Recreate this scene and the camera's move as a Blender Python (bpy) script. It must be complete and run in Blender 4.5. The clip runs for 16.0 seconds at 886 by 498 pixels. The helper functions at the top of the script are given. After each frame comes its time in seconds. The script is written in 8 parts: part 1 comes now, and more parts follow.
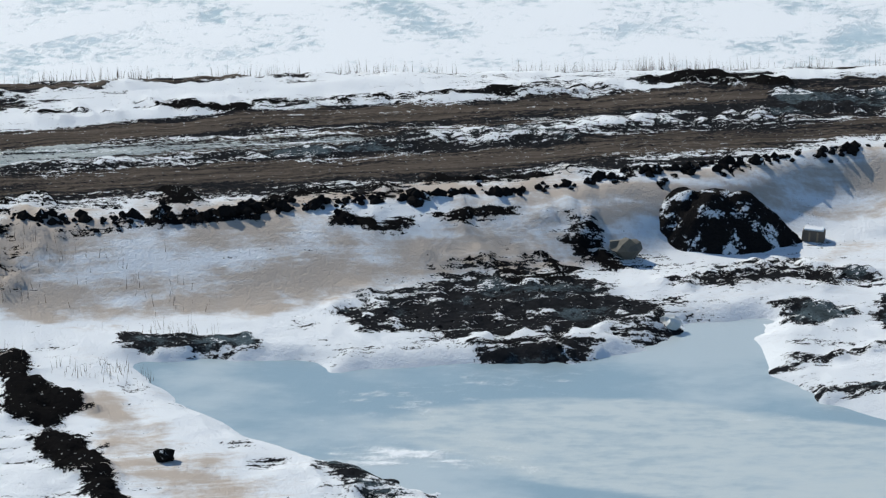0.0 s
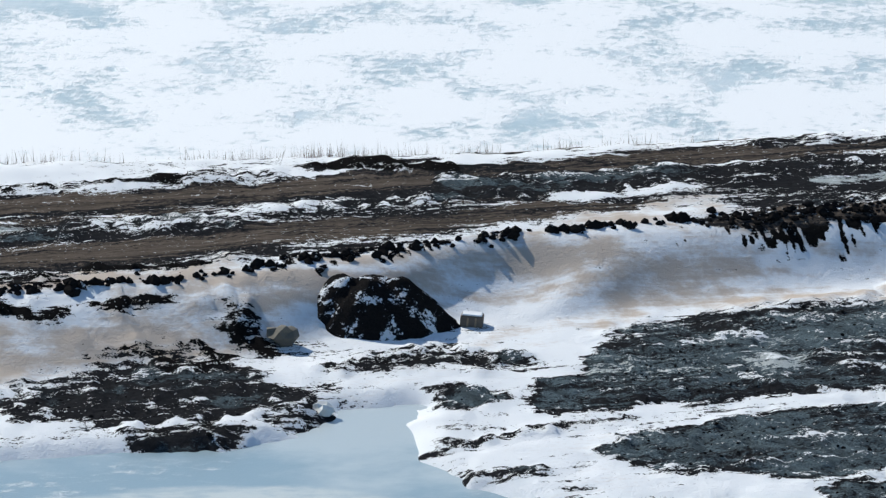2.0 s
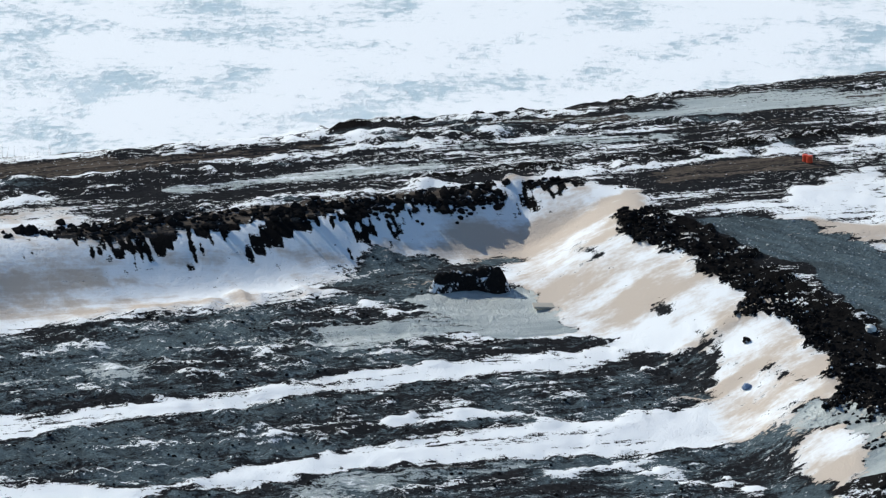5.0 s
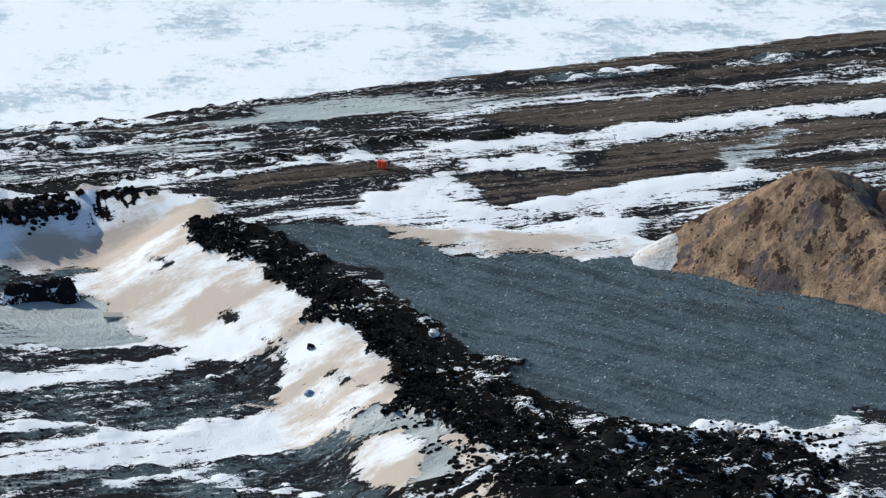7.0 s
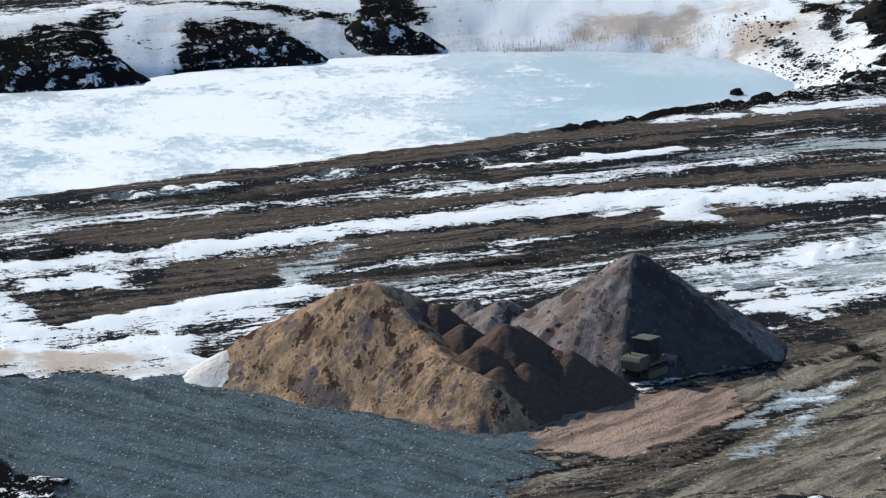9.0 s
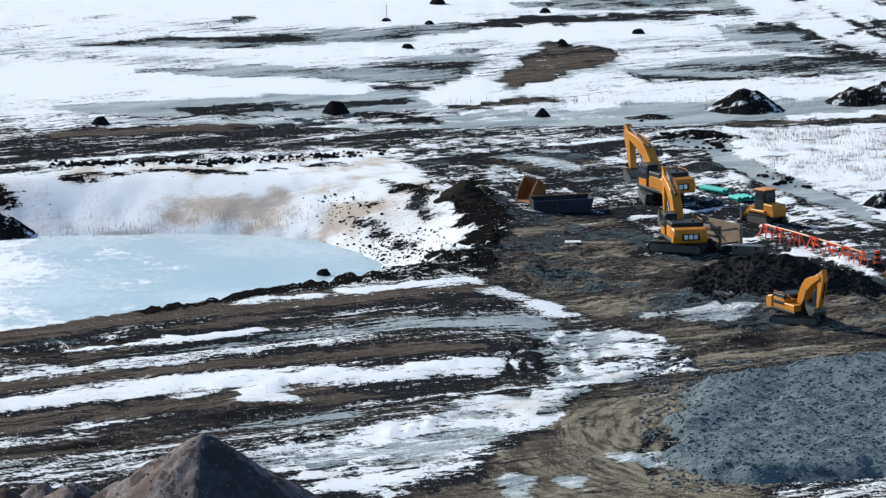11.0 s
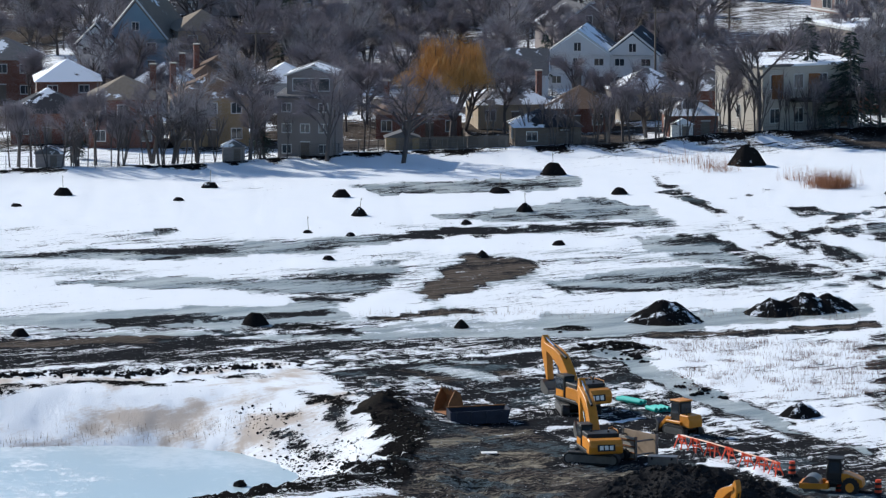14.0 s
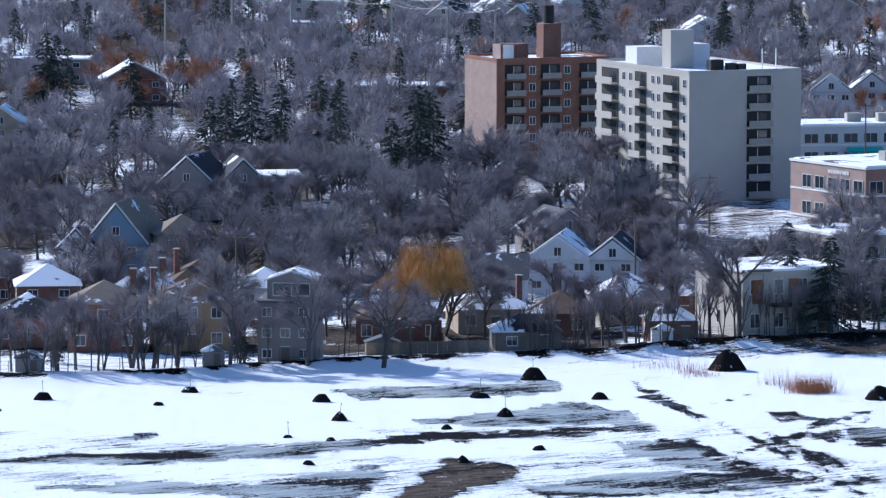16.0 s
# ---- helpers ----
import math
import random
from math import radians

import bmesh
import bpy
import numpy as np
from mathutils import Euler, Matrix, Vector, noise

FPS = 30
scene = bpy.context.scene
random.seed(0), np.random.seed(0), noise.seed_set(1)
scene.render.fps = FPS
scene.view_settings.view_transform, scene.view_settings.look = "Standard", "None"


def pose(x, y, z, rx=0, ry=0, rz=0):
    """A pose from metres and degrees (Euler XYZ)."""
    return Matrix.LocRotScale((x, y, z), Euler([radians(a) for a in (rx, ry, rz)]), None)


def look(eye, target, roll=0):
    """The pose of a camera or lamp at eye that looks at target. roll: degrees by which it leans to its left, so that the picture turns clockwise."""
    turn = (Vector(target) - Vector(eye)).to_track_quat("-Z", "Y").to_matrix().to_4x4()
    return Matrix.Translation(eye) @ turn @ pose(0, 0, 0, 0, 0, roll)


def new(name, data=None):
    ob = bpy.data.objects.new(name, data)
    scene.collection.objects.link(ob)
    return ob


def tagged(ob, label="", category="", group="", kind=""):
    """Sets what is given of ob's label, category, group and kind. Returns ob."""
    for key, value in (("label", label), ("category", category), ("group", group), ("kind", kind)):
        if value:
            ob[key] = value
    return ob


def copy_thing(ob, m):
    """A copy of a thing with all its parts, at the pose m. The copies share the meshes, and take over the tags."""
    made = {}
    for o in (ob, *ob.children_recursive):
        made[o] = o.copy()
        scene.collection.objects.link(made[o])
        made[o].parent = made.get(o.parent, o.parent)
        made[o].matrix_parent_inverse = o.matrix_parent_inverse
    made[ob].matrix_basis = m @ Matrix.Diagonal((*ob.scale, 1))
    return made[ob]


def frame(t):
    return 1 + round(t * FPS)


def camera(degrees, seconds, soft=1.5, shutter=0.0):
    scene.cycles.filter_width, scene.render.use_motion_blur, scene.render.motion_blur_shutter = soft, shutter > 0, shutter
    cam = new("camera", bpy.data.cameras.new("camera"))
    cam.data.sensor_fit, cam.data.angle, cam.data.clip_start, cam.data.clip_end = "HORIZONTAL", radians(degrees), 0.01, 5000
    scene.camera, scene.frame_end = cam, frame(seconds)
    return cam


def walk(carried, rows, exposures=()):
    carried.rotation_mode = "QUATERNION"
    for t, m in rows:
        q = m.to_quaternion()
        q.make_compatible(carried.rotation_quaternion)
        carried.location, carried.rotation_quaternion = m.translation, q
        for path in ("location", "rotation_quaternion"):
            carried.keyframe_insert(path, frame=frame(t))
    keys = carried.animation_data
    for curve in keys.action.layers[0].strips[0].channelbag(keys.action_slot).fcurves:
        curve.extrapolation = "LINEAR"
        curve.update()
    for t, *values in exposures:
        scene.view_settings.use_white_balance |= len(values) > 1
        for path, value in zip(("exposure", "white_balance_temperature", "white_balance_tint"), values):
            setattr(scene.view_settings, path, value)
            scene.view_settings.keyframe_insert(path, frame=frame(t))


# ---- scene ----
cam = camera(9.57, 16.0, soft=1.3)

# seconds, x, y, z, yaw to the left, pitch up, roll
PATH = [
    (0, -34.60, -4.44, 74.82, 20.2686, -14.5019, 0.029),
    (0.5, -33.04, -3.85, 74.80, 19.6849, -13.8092, 0.058),
    (1, -31.47, -3.23, 74.79, 19.0927, -13.5885, 0.027),
    (1.5, -29.94, -2.65, 74.78, 18.4232, -13.5706, 0.015),
    (2, -28.41, -2.15, 74.78, 17.7289, -13.5537, 0.018),
    (2.5, -26.82, -1.70, 74.80, 16.9902, -13.5325, 0.023),
    (3, -25.24, -1.37, 74.82, 16.2555, -13.5132, 0.037),
    (3.5, -23.67, -1.12, 74.84, 15.3707, -13.4904, 0.015),
    (4, -22.07, -0.76, 74.86, 14.2982, -13.4713, 0.002),
    (4.5, -20.51, -0.53, 74.86, 13.2407, -13.4514, -0.001),
    (4.7, -19.88, -0.45, 74.87, 12.8393, -13.4410, -0.002),
    (6.8, -13.33, 0.51, 74.93, 8.9900, -13.3438, 0.014),
    (7, -12.71, 0.60, 74.93, 8.6335, -13.3376, -0.013),
    (7.5, -11.20, 0.80, 74.93, 7.6666, -13.3268, 0.031),
    (8, -9.81, 0.94, 74.93, 6.7081, -13.0847, 0.028),
    (8.5, -8.44, 1.14, 74.94, 5.7363, -12.5423, 0.002),
    (9, -6.88, 1.36, 74.96, 4.7427, -12.0804, -0.051),
    (9.5, -5.33, 1.45, 74.97, 3.5552, -11.9450, -0.058),
    (10, -3.81, 1.36, 74.98, 2.3725, -11.6847, -0.063),
    (10.2, -3.26, 1.29, 74.97, 1.9805, -11.3232, -0.069),
    (12.3, -0.29, -0.19, 75.02, 0.3547, -9.3368, -0.009),
    (12.5, -0.18, -0.20, 75.02, 0.3401, -9.3279, -0.008),
    (13, -0.04, -0.18, 75.02, 0.3102, -9.1938, -0.083),
    (13.5, 0.09, -0.14, 75.02, 0.2706, -8.5500, -0.035),
    (14, 0.15, -0.13, 75.01, 0.2294, -7.8002, -0.026),
    (14.5, 0.07, -0.09, 75.00, 0.1725, -7.2639, 0.011),
    (15, -0.03, -0.04, 75.00, 0.1104, -6.7445, 0.013),
    (15.5, 0.01, -0.02, 74.99, 0.0572, -6.0575, -0.032),
    (16, 0.00, -0.00, 75.00, -0.0000, -5.5837, 0.038),
]
walk(cam, [(t, pose(x, y, z, 0, 0, yaw) @ pose(0, 0, 0, 90 + pitch) @ pose(0, 0, 0, 0, 0, roll))
           for t, x, y, z, yaw, pitch, roll in PATH], exposures=[(0.0, -0.08, 6600, 5), (1.0, -0.02, 6600, 5), (2.0, 0.08, 6600, 6), (4.5, 0.08, 6550, 5), (9.0, 0.22, 6500, 6), (10.2, 0.3, 6500, 6),
                                                    (12.5, 0.14, 6450, 7), (14.5, 0.22, 6080, 10), (16.0, 0.42, 5450, 15)])

# ---- light: clear late-winter day, sun ahead and to the left ----
SUN_AZ = radians(53)      # turned left of +y
SUN_EL = radians(30)
world = bpy.data.worlds.new("sky")
scene.world = world
world.use_nodes = True
wn = world.node_tree
sky = wn.nodes.new("ShaderNodeTexSky")
sky.sky_type, sky.sun_disc = "NISHITA", False
sky.sun_elevation, sky.sun_rotation = SUN_EL, -SUN_AZ
sky.dust_density, sky.ozone_density = 0.4, 2.0
deep = wn.nodes.new("ShaderNodeMix")
deep.data_type, deep.blend_type = "RGBA", "MULTIPLY"
deep.inputs[0].default_value = 1.0
deep.inputs[7].default_value = (0.9, 1.0, 1.1, 1.0)   # a very clear winter sky
wn.links.new(sky.outputs[0], deep.inputs[6])
wn.links.new(deep.outputs[2], wn.nodes["Background"].inputs[0])
wn.nodes["Background"].inputs[1].default_value = 0.1
sun = new("sun", bpy.data.lights.new("sun", "SUN"))
sun.data.energy, sun.data.angle, sun.data.color = 4.6, radians(0.53), (1.0, 0.945, 0.87)
to_sun = Vector((-math.sin(SUN_AZ) * math.cos(SUN_EL), math.cos(SUN_AZ) * math.cos(SUN_EL), math.sin(SUN_EL)))
sun.matrix_world = look(to_sun * 200, (0, 0, 0))

# ---- materials ----
def mat(name):
    m = bpy.data.materials.new(name)
    m.use_nodes = True
    return m, m.node_tree.nodes, m.node_tree.links, m.node_tree.nodes["Principled BSDF"]


def nz(nodes, links, vec, scale, detail=4.0, rough=0.55, kind="ShaderNodeTexNoise"):
    n = nodes.new(kind)
    n.inputs["Scale"].default_value = scale
    if kind == "ShaderNodeTexNoise":
        n.inputs["Detail"].default_value, n.inputs["Roughness"].default_value = detail, rough
    links.new(vec, n.inputs["Vector"])
    return n


def calc(nodes, links, op, a, b=None, c=None, clamp=False):
    n = nodes.new("ShaderNodeMath")
    n.operation, n.use_clamp = op, clamp
    for i, v in enumerate((a, b, c)):
        if v is None:
            continue
        if isinstance(v, (int, float)):
            n.inputs[i].default_value = v
        else:
            links.new(v, n.inputs[i])
    return n.outputs[0]


def ramp(nodes, links, v, lo, hi, to_lo=0.0, to_hi=1.0, smooth=True):
    n = nodes.new("ShaderNodeMapRange")
    n.interpolation_type = "SMOOTHSTEP" if smooth else "LINEAR"
    links.new(v, n.inputs[0])
    for i, k in enumerate((lo, hi, to_lo, to_hi)):
        n.inputs[1 + i].default_value = k
    return n.outputs[0]


def mixc(nodes, links, f, a, b):
    n = nodes.new("ShaderNodeMix")
    n.data_type = "RGBA"
    for sock, v in ((n.inputs[0], f), (n.inputs[6], a), (n.inputs[7], b)):
        if isinstance(v, tuple):
            sock.default_value = (*v, 1.0)
        elif isinstance(v, (int, float)):
            sock.default_value = v
        else:
            links.new(v, sock)
    return n.outputs[2]


def bump(nodes, links, bsdf, height, strength=0.5, dist=0.1):
    b = nodes.new("ShaderNodeBump")
    b.inputs["Strength"].default_value, b.inputs["Distance"].default_value = strength, dist
    links.new(height, b.inputs["Height"])
    links.new(b.outputs[0], bsdf.inputs["Normal"])


def plain(name, color, rough=0.7, metal=0.0, var=0.25, scale=1.5, grain=0.0, spec=0.5):
    """A weathered surface: broad stains and fine grain over one base colour."""
    m, n, l, b = mat(name)
    pos = n.new("ShaderNodeNewGeometry").outputs["Position"]
    big, fine = nz(n, l, pos, scale, 5), nz(n, l, pos, scale * 9, 3)
    info = n.new("ShaderNodeObjectInfo")
    v = calc(n, l, "MULTIPLY_ADD", big.outputs[0], var * 1.4, 1 - var * 0.9)
    v = calc(n, l, "MULTIPLY_ADD", fine.outputs[0], var * 0.6, calc(n, l, "SUBTRACT", v, var * 0.2))
    v = calc(n, l, "MULTIPLY_ADD", info.outputs["Random"], var * 0.5, calc(n, l, "SUBTRACT", v, var * 0.25))
    c = n.new("ShaderNodeMix")
    c.data_type, c.blend_type = "RGBA", "MULTIPLY"
    c.inputs[0].default_value = 1.0
    c.inputs[6].default_value = (*color, 1)
    l.new(v, c.inputs[7])
    l.new(c.outputs[2], b.inputs["Base Color"])
    b.inputs["Roughness"].default_value, b.inputs["Metallic"].default_value = rough, metal
    b.inputs["Specular IOR Level"].default_value = spec
    if grain:
        bump(n, l, b, fine.outputs[0], grain, 0.03)
    return m


ROAD_ANGLE = radians(34)   # the haul road's heading in the plan


def streaked(nodes, links, angle=ROAD_ANGLE, stretch=5.0):
    """Ground coordinates turned along the road and stretched along it."""
    pos = nodes.new("ShaderNodeNewGeometry").outputs["Position"]
    turn = nodes.new("ShaderNodeVectorRotate")
    turn.rotation_type = "Z_AXIS"
    turn.inputs["Angle"].default_value = -angle
    links.new(pos, turn.inputs["Vector"])
    mul = nodes.new("ShaderNodeVectorMath")
    mul.operation = "MULTIPLY"
    mul.inputs[1].default_value = (1 / stretch, 1, 1)
    links.new(turn.outputs[0], mul.inputs[0])
    return pos, mul.outputs[0]


def ground_material():
    m, n, l, b = mat("thawing_ground")
    pos, run = streaked(n, l)
    cover = n.new("ShaderNodeAttribute")
    cover.attribute_name = "cover"
    soil = n.new("ShaderNodeAttribute")
    soil.attribute_name = "soil"
    cs, ss = n.new("ShaderNodeSeparateColor"), n.new("ShaderNodeSeparateColor")
    l.new(cover.outputs["Color"], cs.inputs[0])
    l.new(soil.outputs["Color"], ss.inputs[0])
    s1, s2 = nz(n, l, run, 1.1, 6, 0.62), nz(n, l, pos, 2.6, 5, 0.6)
    f1 = nz(n, l, pos, 9.0, 3, 0.6)
    broad = nz(n, l, pos, 0.12, 4)
    _, far_run = streaked(n, l, ROAD_ANGLE, 26.0)
    s3 = nz(n, l, far_run, 2.4, 5, 0.65)
    # wheel marks that circle the stone mound
    off = n.new("ShaderNodeVectorMath")
    off.operation = "SUBTRACT"
    off.inputs[1].default_value = (26, 345, 0)
    l.new(pos, off.inputs[0])
    xyz = n.new("ShaderNodeSeparateXYZ")
    l.new(off.outputs[0], xyz.inputs[0])
    ring = n.new("ShaderNodeCombineXYZ")
    l.new(calc(n, l, "SQRT", calc(n, l, "ADD", calc(n, l, "POWER", xyz.outputs[0], 2.0), calc(n, l, "POWER", xyz.outputs[1], 2.0))), ring.inputs[0])
    l.new(calc(n, l, "MULTIPLY", calc(n, l, "ARCTAN2", xyz.outputs[0], xyz.outputs[1]), 4.0), ring.inputs[1])
    _, straight = streaked(n, l, radians(61), 9.0)
    west = n.new("ShaderNodeSeparateXYZ")
    l.new(pos, west.inputs[0])
    bend = ramp(n, l, calc(n, l, "ADD", west.outputs[1], calc(n, l, "MULTIPLY", west.outputs[0], 0.6)), 314.0, 338.0)
    s4 = calc(n, l, "ADD", calc(n, l, "MULTIPLY", nz(n, l, ring.outputs[0], 1.5, 6, 0.65).outputs[0], bend),
              calc(n, l, "MULTIPLY", nz(n, l, straight, 0.9, 6, 0.68).outputs[0], calc(n, l, "SUBTRACT", 1.0, bend)))
    # snow edges broken up by two scales
    k = calc(n, l, "MULTIPLY_ADD", s1.outputs[0], 1.3, -0.65)
    k = calc(n, l, "MULTIPLY_ADD", s2.outputs[0], 1.1, calc(n, l, "SUBTRACT", k, 0.55))
    k = calc(n, l, "MULTIPLY_ADD", f1.outputs[0], 0.8, calc(n, l, "SUBTRACT", k, 0.4))
    k = calc(n, l, "MULTIPLY_ADD", s3.outputs[0], 0.9, calc(n, l, "SUBTRACT", k, 0.45))
    # past the yard the patches lie smoother
    plan = n.new("ShaderNodeSeparateXYZ")
    l.new(pos, plan.inputs[0])
    k = calc(n, l, "MULTIPLY", k, ramp(n, l, plan.outputs[1], 470.0, 500.0, 1.0, 0.7))
    edge = calc(n, l, "ADD", cs.outputs[0], k)
    snow = ramp(n, l, edge, 0.46, 0.54)
    # soils
    mud = mixc(n, l, s2.outputs[0], (0.0065, 0.007, 0.0085), (0.042, 0.043, 0.047))
    brown = mixc(n, l, ramp(n, l, s3.outputs[0], 0.35, 0.65), mixc(n, l, s2.outputs[0], (0.036, 0.031, 0.028), (0.095, 0.081, 0.07)), mixc(n, l, s2.outputs[0], (0.1, 0.081, 0.067), (0.19, 0.157, 0.13)))
    _, lane = streaked(n, l, radians(-41), 7.0)
    g1 = nz(n, l, lane, 1.0, 5, 0.65)
    gravel = mixc(n, l, f1.outputs[0], (0.016, 0.026, 0.032), (0.2, 0.265, 0.3))
    gravel = mixc(n, l, ramp(n, l, g1.outputs[0], 0.4, 0.66), gravel, mixc(n, l, f1.outputs[0], (0.014, 0.02, 0.025), (0.11, 0.14, 0.155)))
    peat = mixc(n, l, s2.outputs[0], (0.0045, 0.0045, 0.005), (0.018, 0.0173, 0.017))
    sm = lambda c: ramp(n, l, calc(n, l, "ADD", c, calc(n, l, "MULTIPLY", k, 0.7)), 0.38, 0.62)
    col = mixc(n, l, sm(ss.outputs[0]), mud, brown)
    tan = mixc(n, l, ramp(n, l, s4, 0.36, 0.6), mixc(n, l, f1.outputs[0], (0.03, 0.027, 0.024), (0.12, 0.108, 0.088)), mixc(n, l, s2.outputs[0], (0.17, 0.15, 0.115), (0.44, 0.39, 0.3)))
    col = mixc(n, l, sm(soil.outputs["Alpha"]), col, tan)
    apron = mixc(n, l, ramp(n, l, s4, 0.36, 0.56), mixc(n, l, f1.outputs[0], (0.11, 0.077, 0.064), (0.26, 0.19, 0.155)), mixc(n, l, s2.outputs[0], (0.32, 0.225, 0.175), (0.5, 0.37, 0.3)))
    col = mixc(n, l, sm(cover.outputs["Alpha"]), col, apron)
    col = mixc(n, l, sm(ss.outputs[1]), col, gravel)
    col = mixc(n, l, sm(ss.outputs[2]), col, peat)
    # loose stones
    cell = nz(n, l, pos, 3.6, kind="ShaderNodeTexVoronoi")
    cell.feature = "F1"
    pick = n.new("ShaderNodeSeparateColor")
    l.new(cell.outputs["Color"], pick.inputs[0])
    stone = calc(n, l, "MULTIPLY", calc(n, l, "LESS_THAN", cell.outputs["Distance"], 0.24), calc(n, l, "GREATER_THAN", pick.outputs[0], 0.84))
    col = mixc(n, l, calc(n, l, "MULTIPLY", stone, calc(n, l, "MULTIPLY_ADD", pick.outputs[1], 0.7, 0.2)), col, (0.5, 0.52, 0.53))
    # thin ice and slush lying in the wheel tracks
    wet = ramp(n, l, calc(n, l, "ADD", cs.outputs[2], k), 0.5, 0.6)
    col = mixc(n, l, wet, col, mixc(n, l, ramp(n, l, nz(n, l, run, 0.35, 5, 0.6).outputs[0], 0.35, 0.65), (0.24, 0.29, 0.31), (0.5, 0.54, 0.53)))
    # snow, wind-blown dust on it
    dusty = ramp(n, l, calc(n, l, "MULTIPLY_ADD", calc(n, l, "ADD", broad.outputs[0], calc(n, l, "MULTIPLY_ADD", s2.outputs[0], 1.1, calc(n, l, "MULTIPLY_ADD", s3.outputs[0], 0.9, -1.0))), 0.5, calc(n, l, "MULTIPLY_ADD", s1.outputs[0], 0.5, calc(n, l, "SUBTRACT", cs.outputs[1], 0.5))), 0.28, 0.86)
    white = mixc(n, l, dusty, (0.83, 0.86, 0.89), (0.54, 0.465, 0.4))
    col = mixc(n, l, snow, col, white)
    l.new(col, b.inputs["Base Color"])
    r = calc(n, l, "MULTIPLY_ADD", wet, -0.45, 0.85)
    r = calc(n, l, "MAXIMUM", r, calc(n, l, "MULTIPLY", snow, 0.75))
    l.new(r, b.inputs["Roughness"])
    l.new(calc(n, l, "MULTIPLY", wet, 0.25), b.inputs["Specular IOR Level"])
    soft = calc(n, l, "MULTIPLY_ADD", snow, 0.22, calc(n, l, "MULTIPLY", s2.outputs[0], calc(n, l, "MULTIPLY_ADD", snow, -0.78, 1.0)))
    lump = calc(n, l, "MULTIPLY_ADD", f1.outputs[0], calc(n, l, "MULTIPLY_ADD", snow, -0.3, 0.5), soft)
    bump(n, l, b, lump, 1.0, 0.3)
    return m


def ice_material(name, clear, white, snowed, stretch=4.0, angle=radians(10), swept=0.0, streaks=1.0, skin=None):
    m, n, l, b = mat(name)
    pos, run = streaked(n, l, angle, stretch)
    a, c, f = nz(n, l, run, 0.11, 7, 0.6), nz(n, l, run, 0.9, 5, 0.6), nz(n, l, pos, 5.0, 3)
    v = calc(n, l, "MULTIPLY_ADD", a.outputs[0], 1.0, calc(n, l, "MULTIPLY_ADD", c.outputs[0], 0.6, -0.3))
    v = calc(n, l, "MULTIPLY_ADD", f.outputs[0], 0.12, calc(n, l, "SUBTRACT", v, 0.06))
    # the wind has left more snow on the near shore
    lean = n.new("ShaderNodeVectorMath")
    lean.operation = "DOT_PRODUCT"
    lean.inputs[1].default_value = (-0.56 * swept, 0.83 * swept, 0)
    l.new(pos, lean.inputs[0])
    v = calc(n, l, "SUBTRACT", v, ramp(n, l, lean.outputs["Value"], 385 * swept, 425 * swept + 0.001, 0.0, 0.2 * (swept > 0)))
    sep = n.new("ShaderNodeSeparateXYZ")
    l.new(pos, sep.inputs[0])
    v = calc(n, l, "SUBTRACT", v, ramp(n, l, sep.outputs[0], -52.0, -26.0, 0.0, 0.3 * (swept > 0)))
    snow = ramp(n, l, v, 0.57 - 0.4 * snowed, 0.78 - 0.4 * snowed)
    milk = nz(n, l, pos, 0.055, 5, 0.6)
    haze = ramp(n, l, calc(n, l, "MULTIPLY_ADD", c.outputs[0], 0.35 * streaks, calc(n, l, "SUBTRACT", milk.outputs[0], 0.17 * streaks)), 0.42, 0.6)
    body = mixc(n, l, haze, clear, white)
    if skin:
        # a milky refrozen skin: centre and half axes
        cx, cy, ax, ay = skin
        u = calc(n, l, "POWER", calc(n, l, "DIVIDE", calc(n, l, "SUBTRACT", sep.outputs[0], cx), ax), 2.0)
        w = calc(n, l, "POWER", calc(n, l, "DIVIDE", calc(n, l, "SUBTRACT", sep.outputs[1], cy), ay), 2.0)
        q = calc(n, l, "ADD", calc(n, l, "ADD", u, w), calc(n, l, "MULTIPLY_ADD", a.outputs[0], 1.6, -0.8))
        edge = calc(n, l, "MULTIPLY", ramp(n, l, q, 1.15, 0.85), ramp(n, l, c.outputs[0], 0.3, 0.62, 0.45, 1.0))
        body = mixc(n, l, edge, body, (0.6, 0.64, 0.62))
    col = mixc(n, l, snow, body, (0.84, 0.87, 0.9))
    l.new(col, b.inputs["Base Color"])
    l.new(calc(n, l, "MULTIPLY_ADD", snow, 0.45, 0.28), b.inputs["Roughness"])
    bump(n, l, b, calc(n, l, "MULTIPLY_ADD", f.outputs[0], 0.3, snow), 0.5, 0.1)
    return m


M_GROUND = ground_material()
M_POND = ice_material("big_pond_ice", (0.45, 0.56, 0.6), (0.62, 0.7, 0.73), 0.66, 0.75, radians(12), 1.0)
M_MELT = ice_material("melt_pond_ice", (0.27, 0.38, 0.44), (0.5, 0.57, 0.59), -0.12, 1.6, radians(20), 0.0, 0.35, (-110.0, 239.5, 19.0, 8.0))

# ---- what lies where: a legend of ground covers, and each patch or strip as an outline or line in the plan ----
# S s snow, D dusty snow, B b black soil, P p peat ridge, K dark gravel, M wet mud, N n brown road, O tan wheel-worn earth,
# Y yard earth, y wheel rut, G crushed stone, W slush, t wheel tracks, I ice, C icy channel, R red-brown sand apron, Q solid peat ridge, V trampled snow
PATCHES = []


def patch(kind, half, *pts):
    """half: half the width of a strip along a line; 0 for a closed outline."""
    PATCHES.append((kind, half, list(pts)))


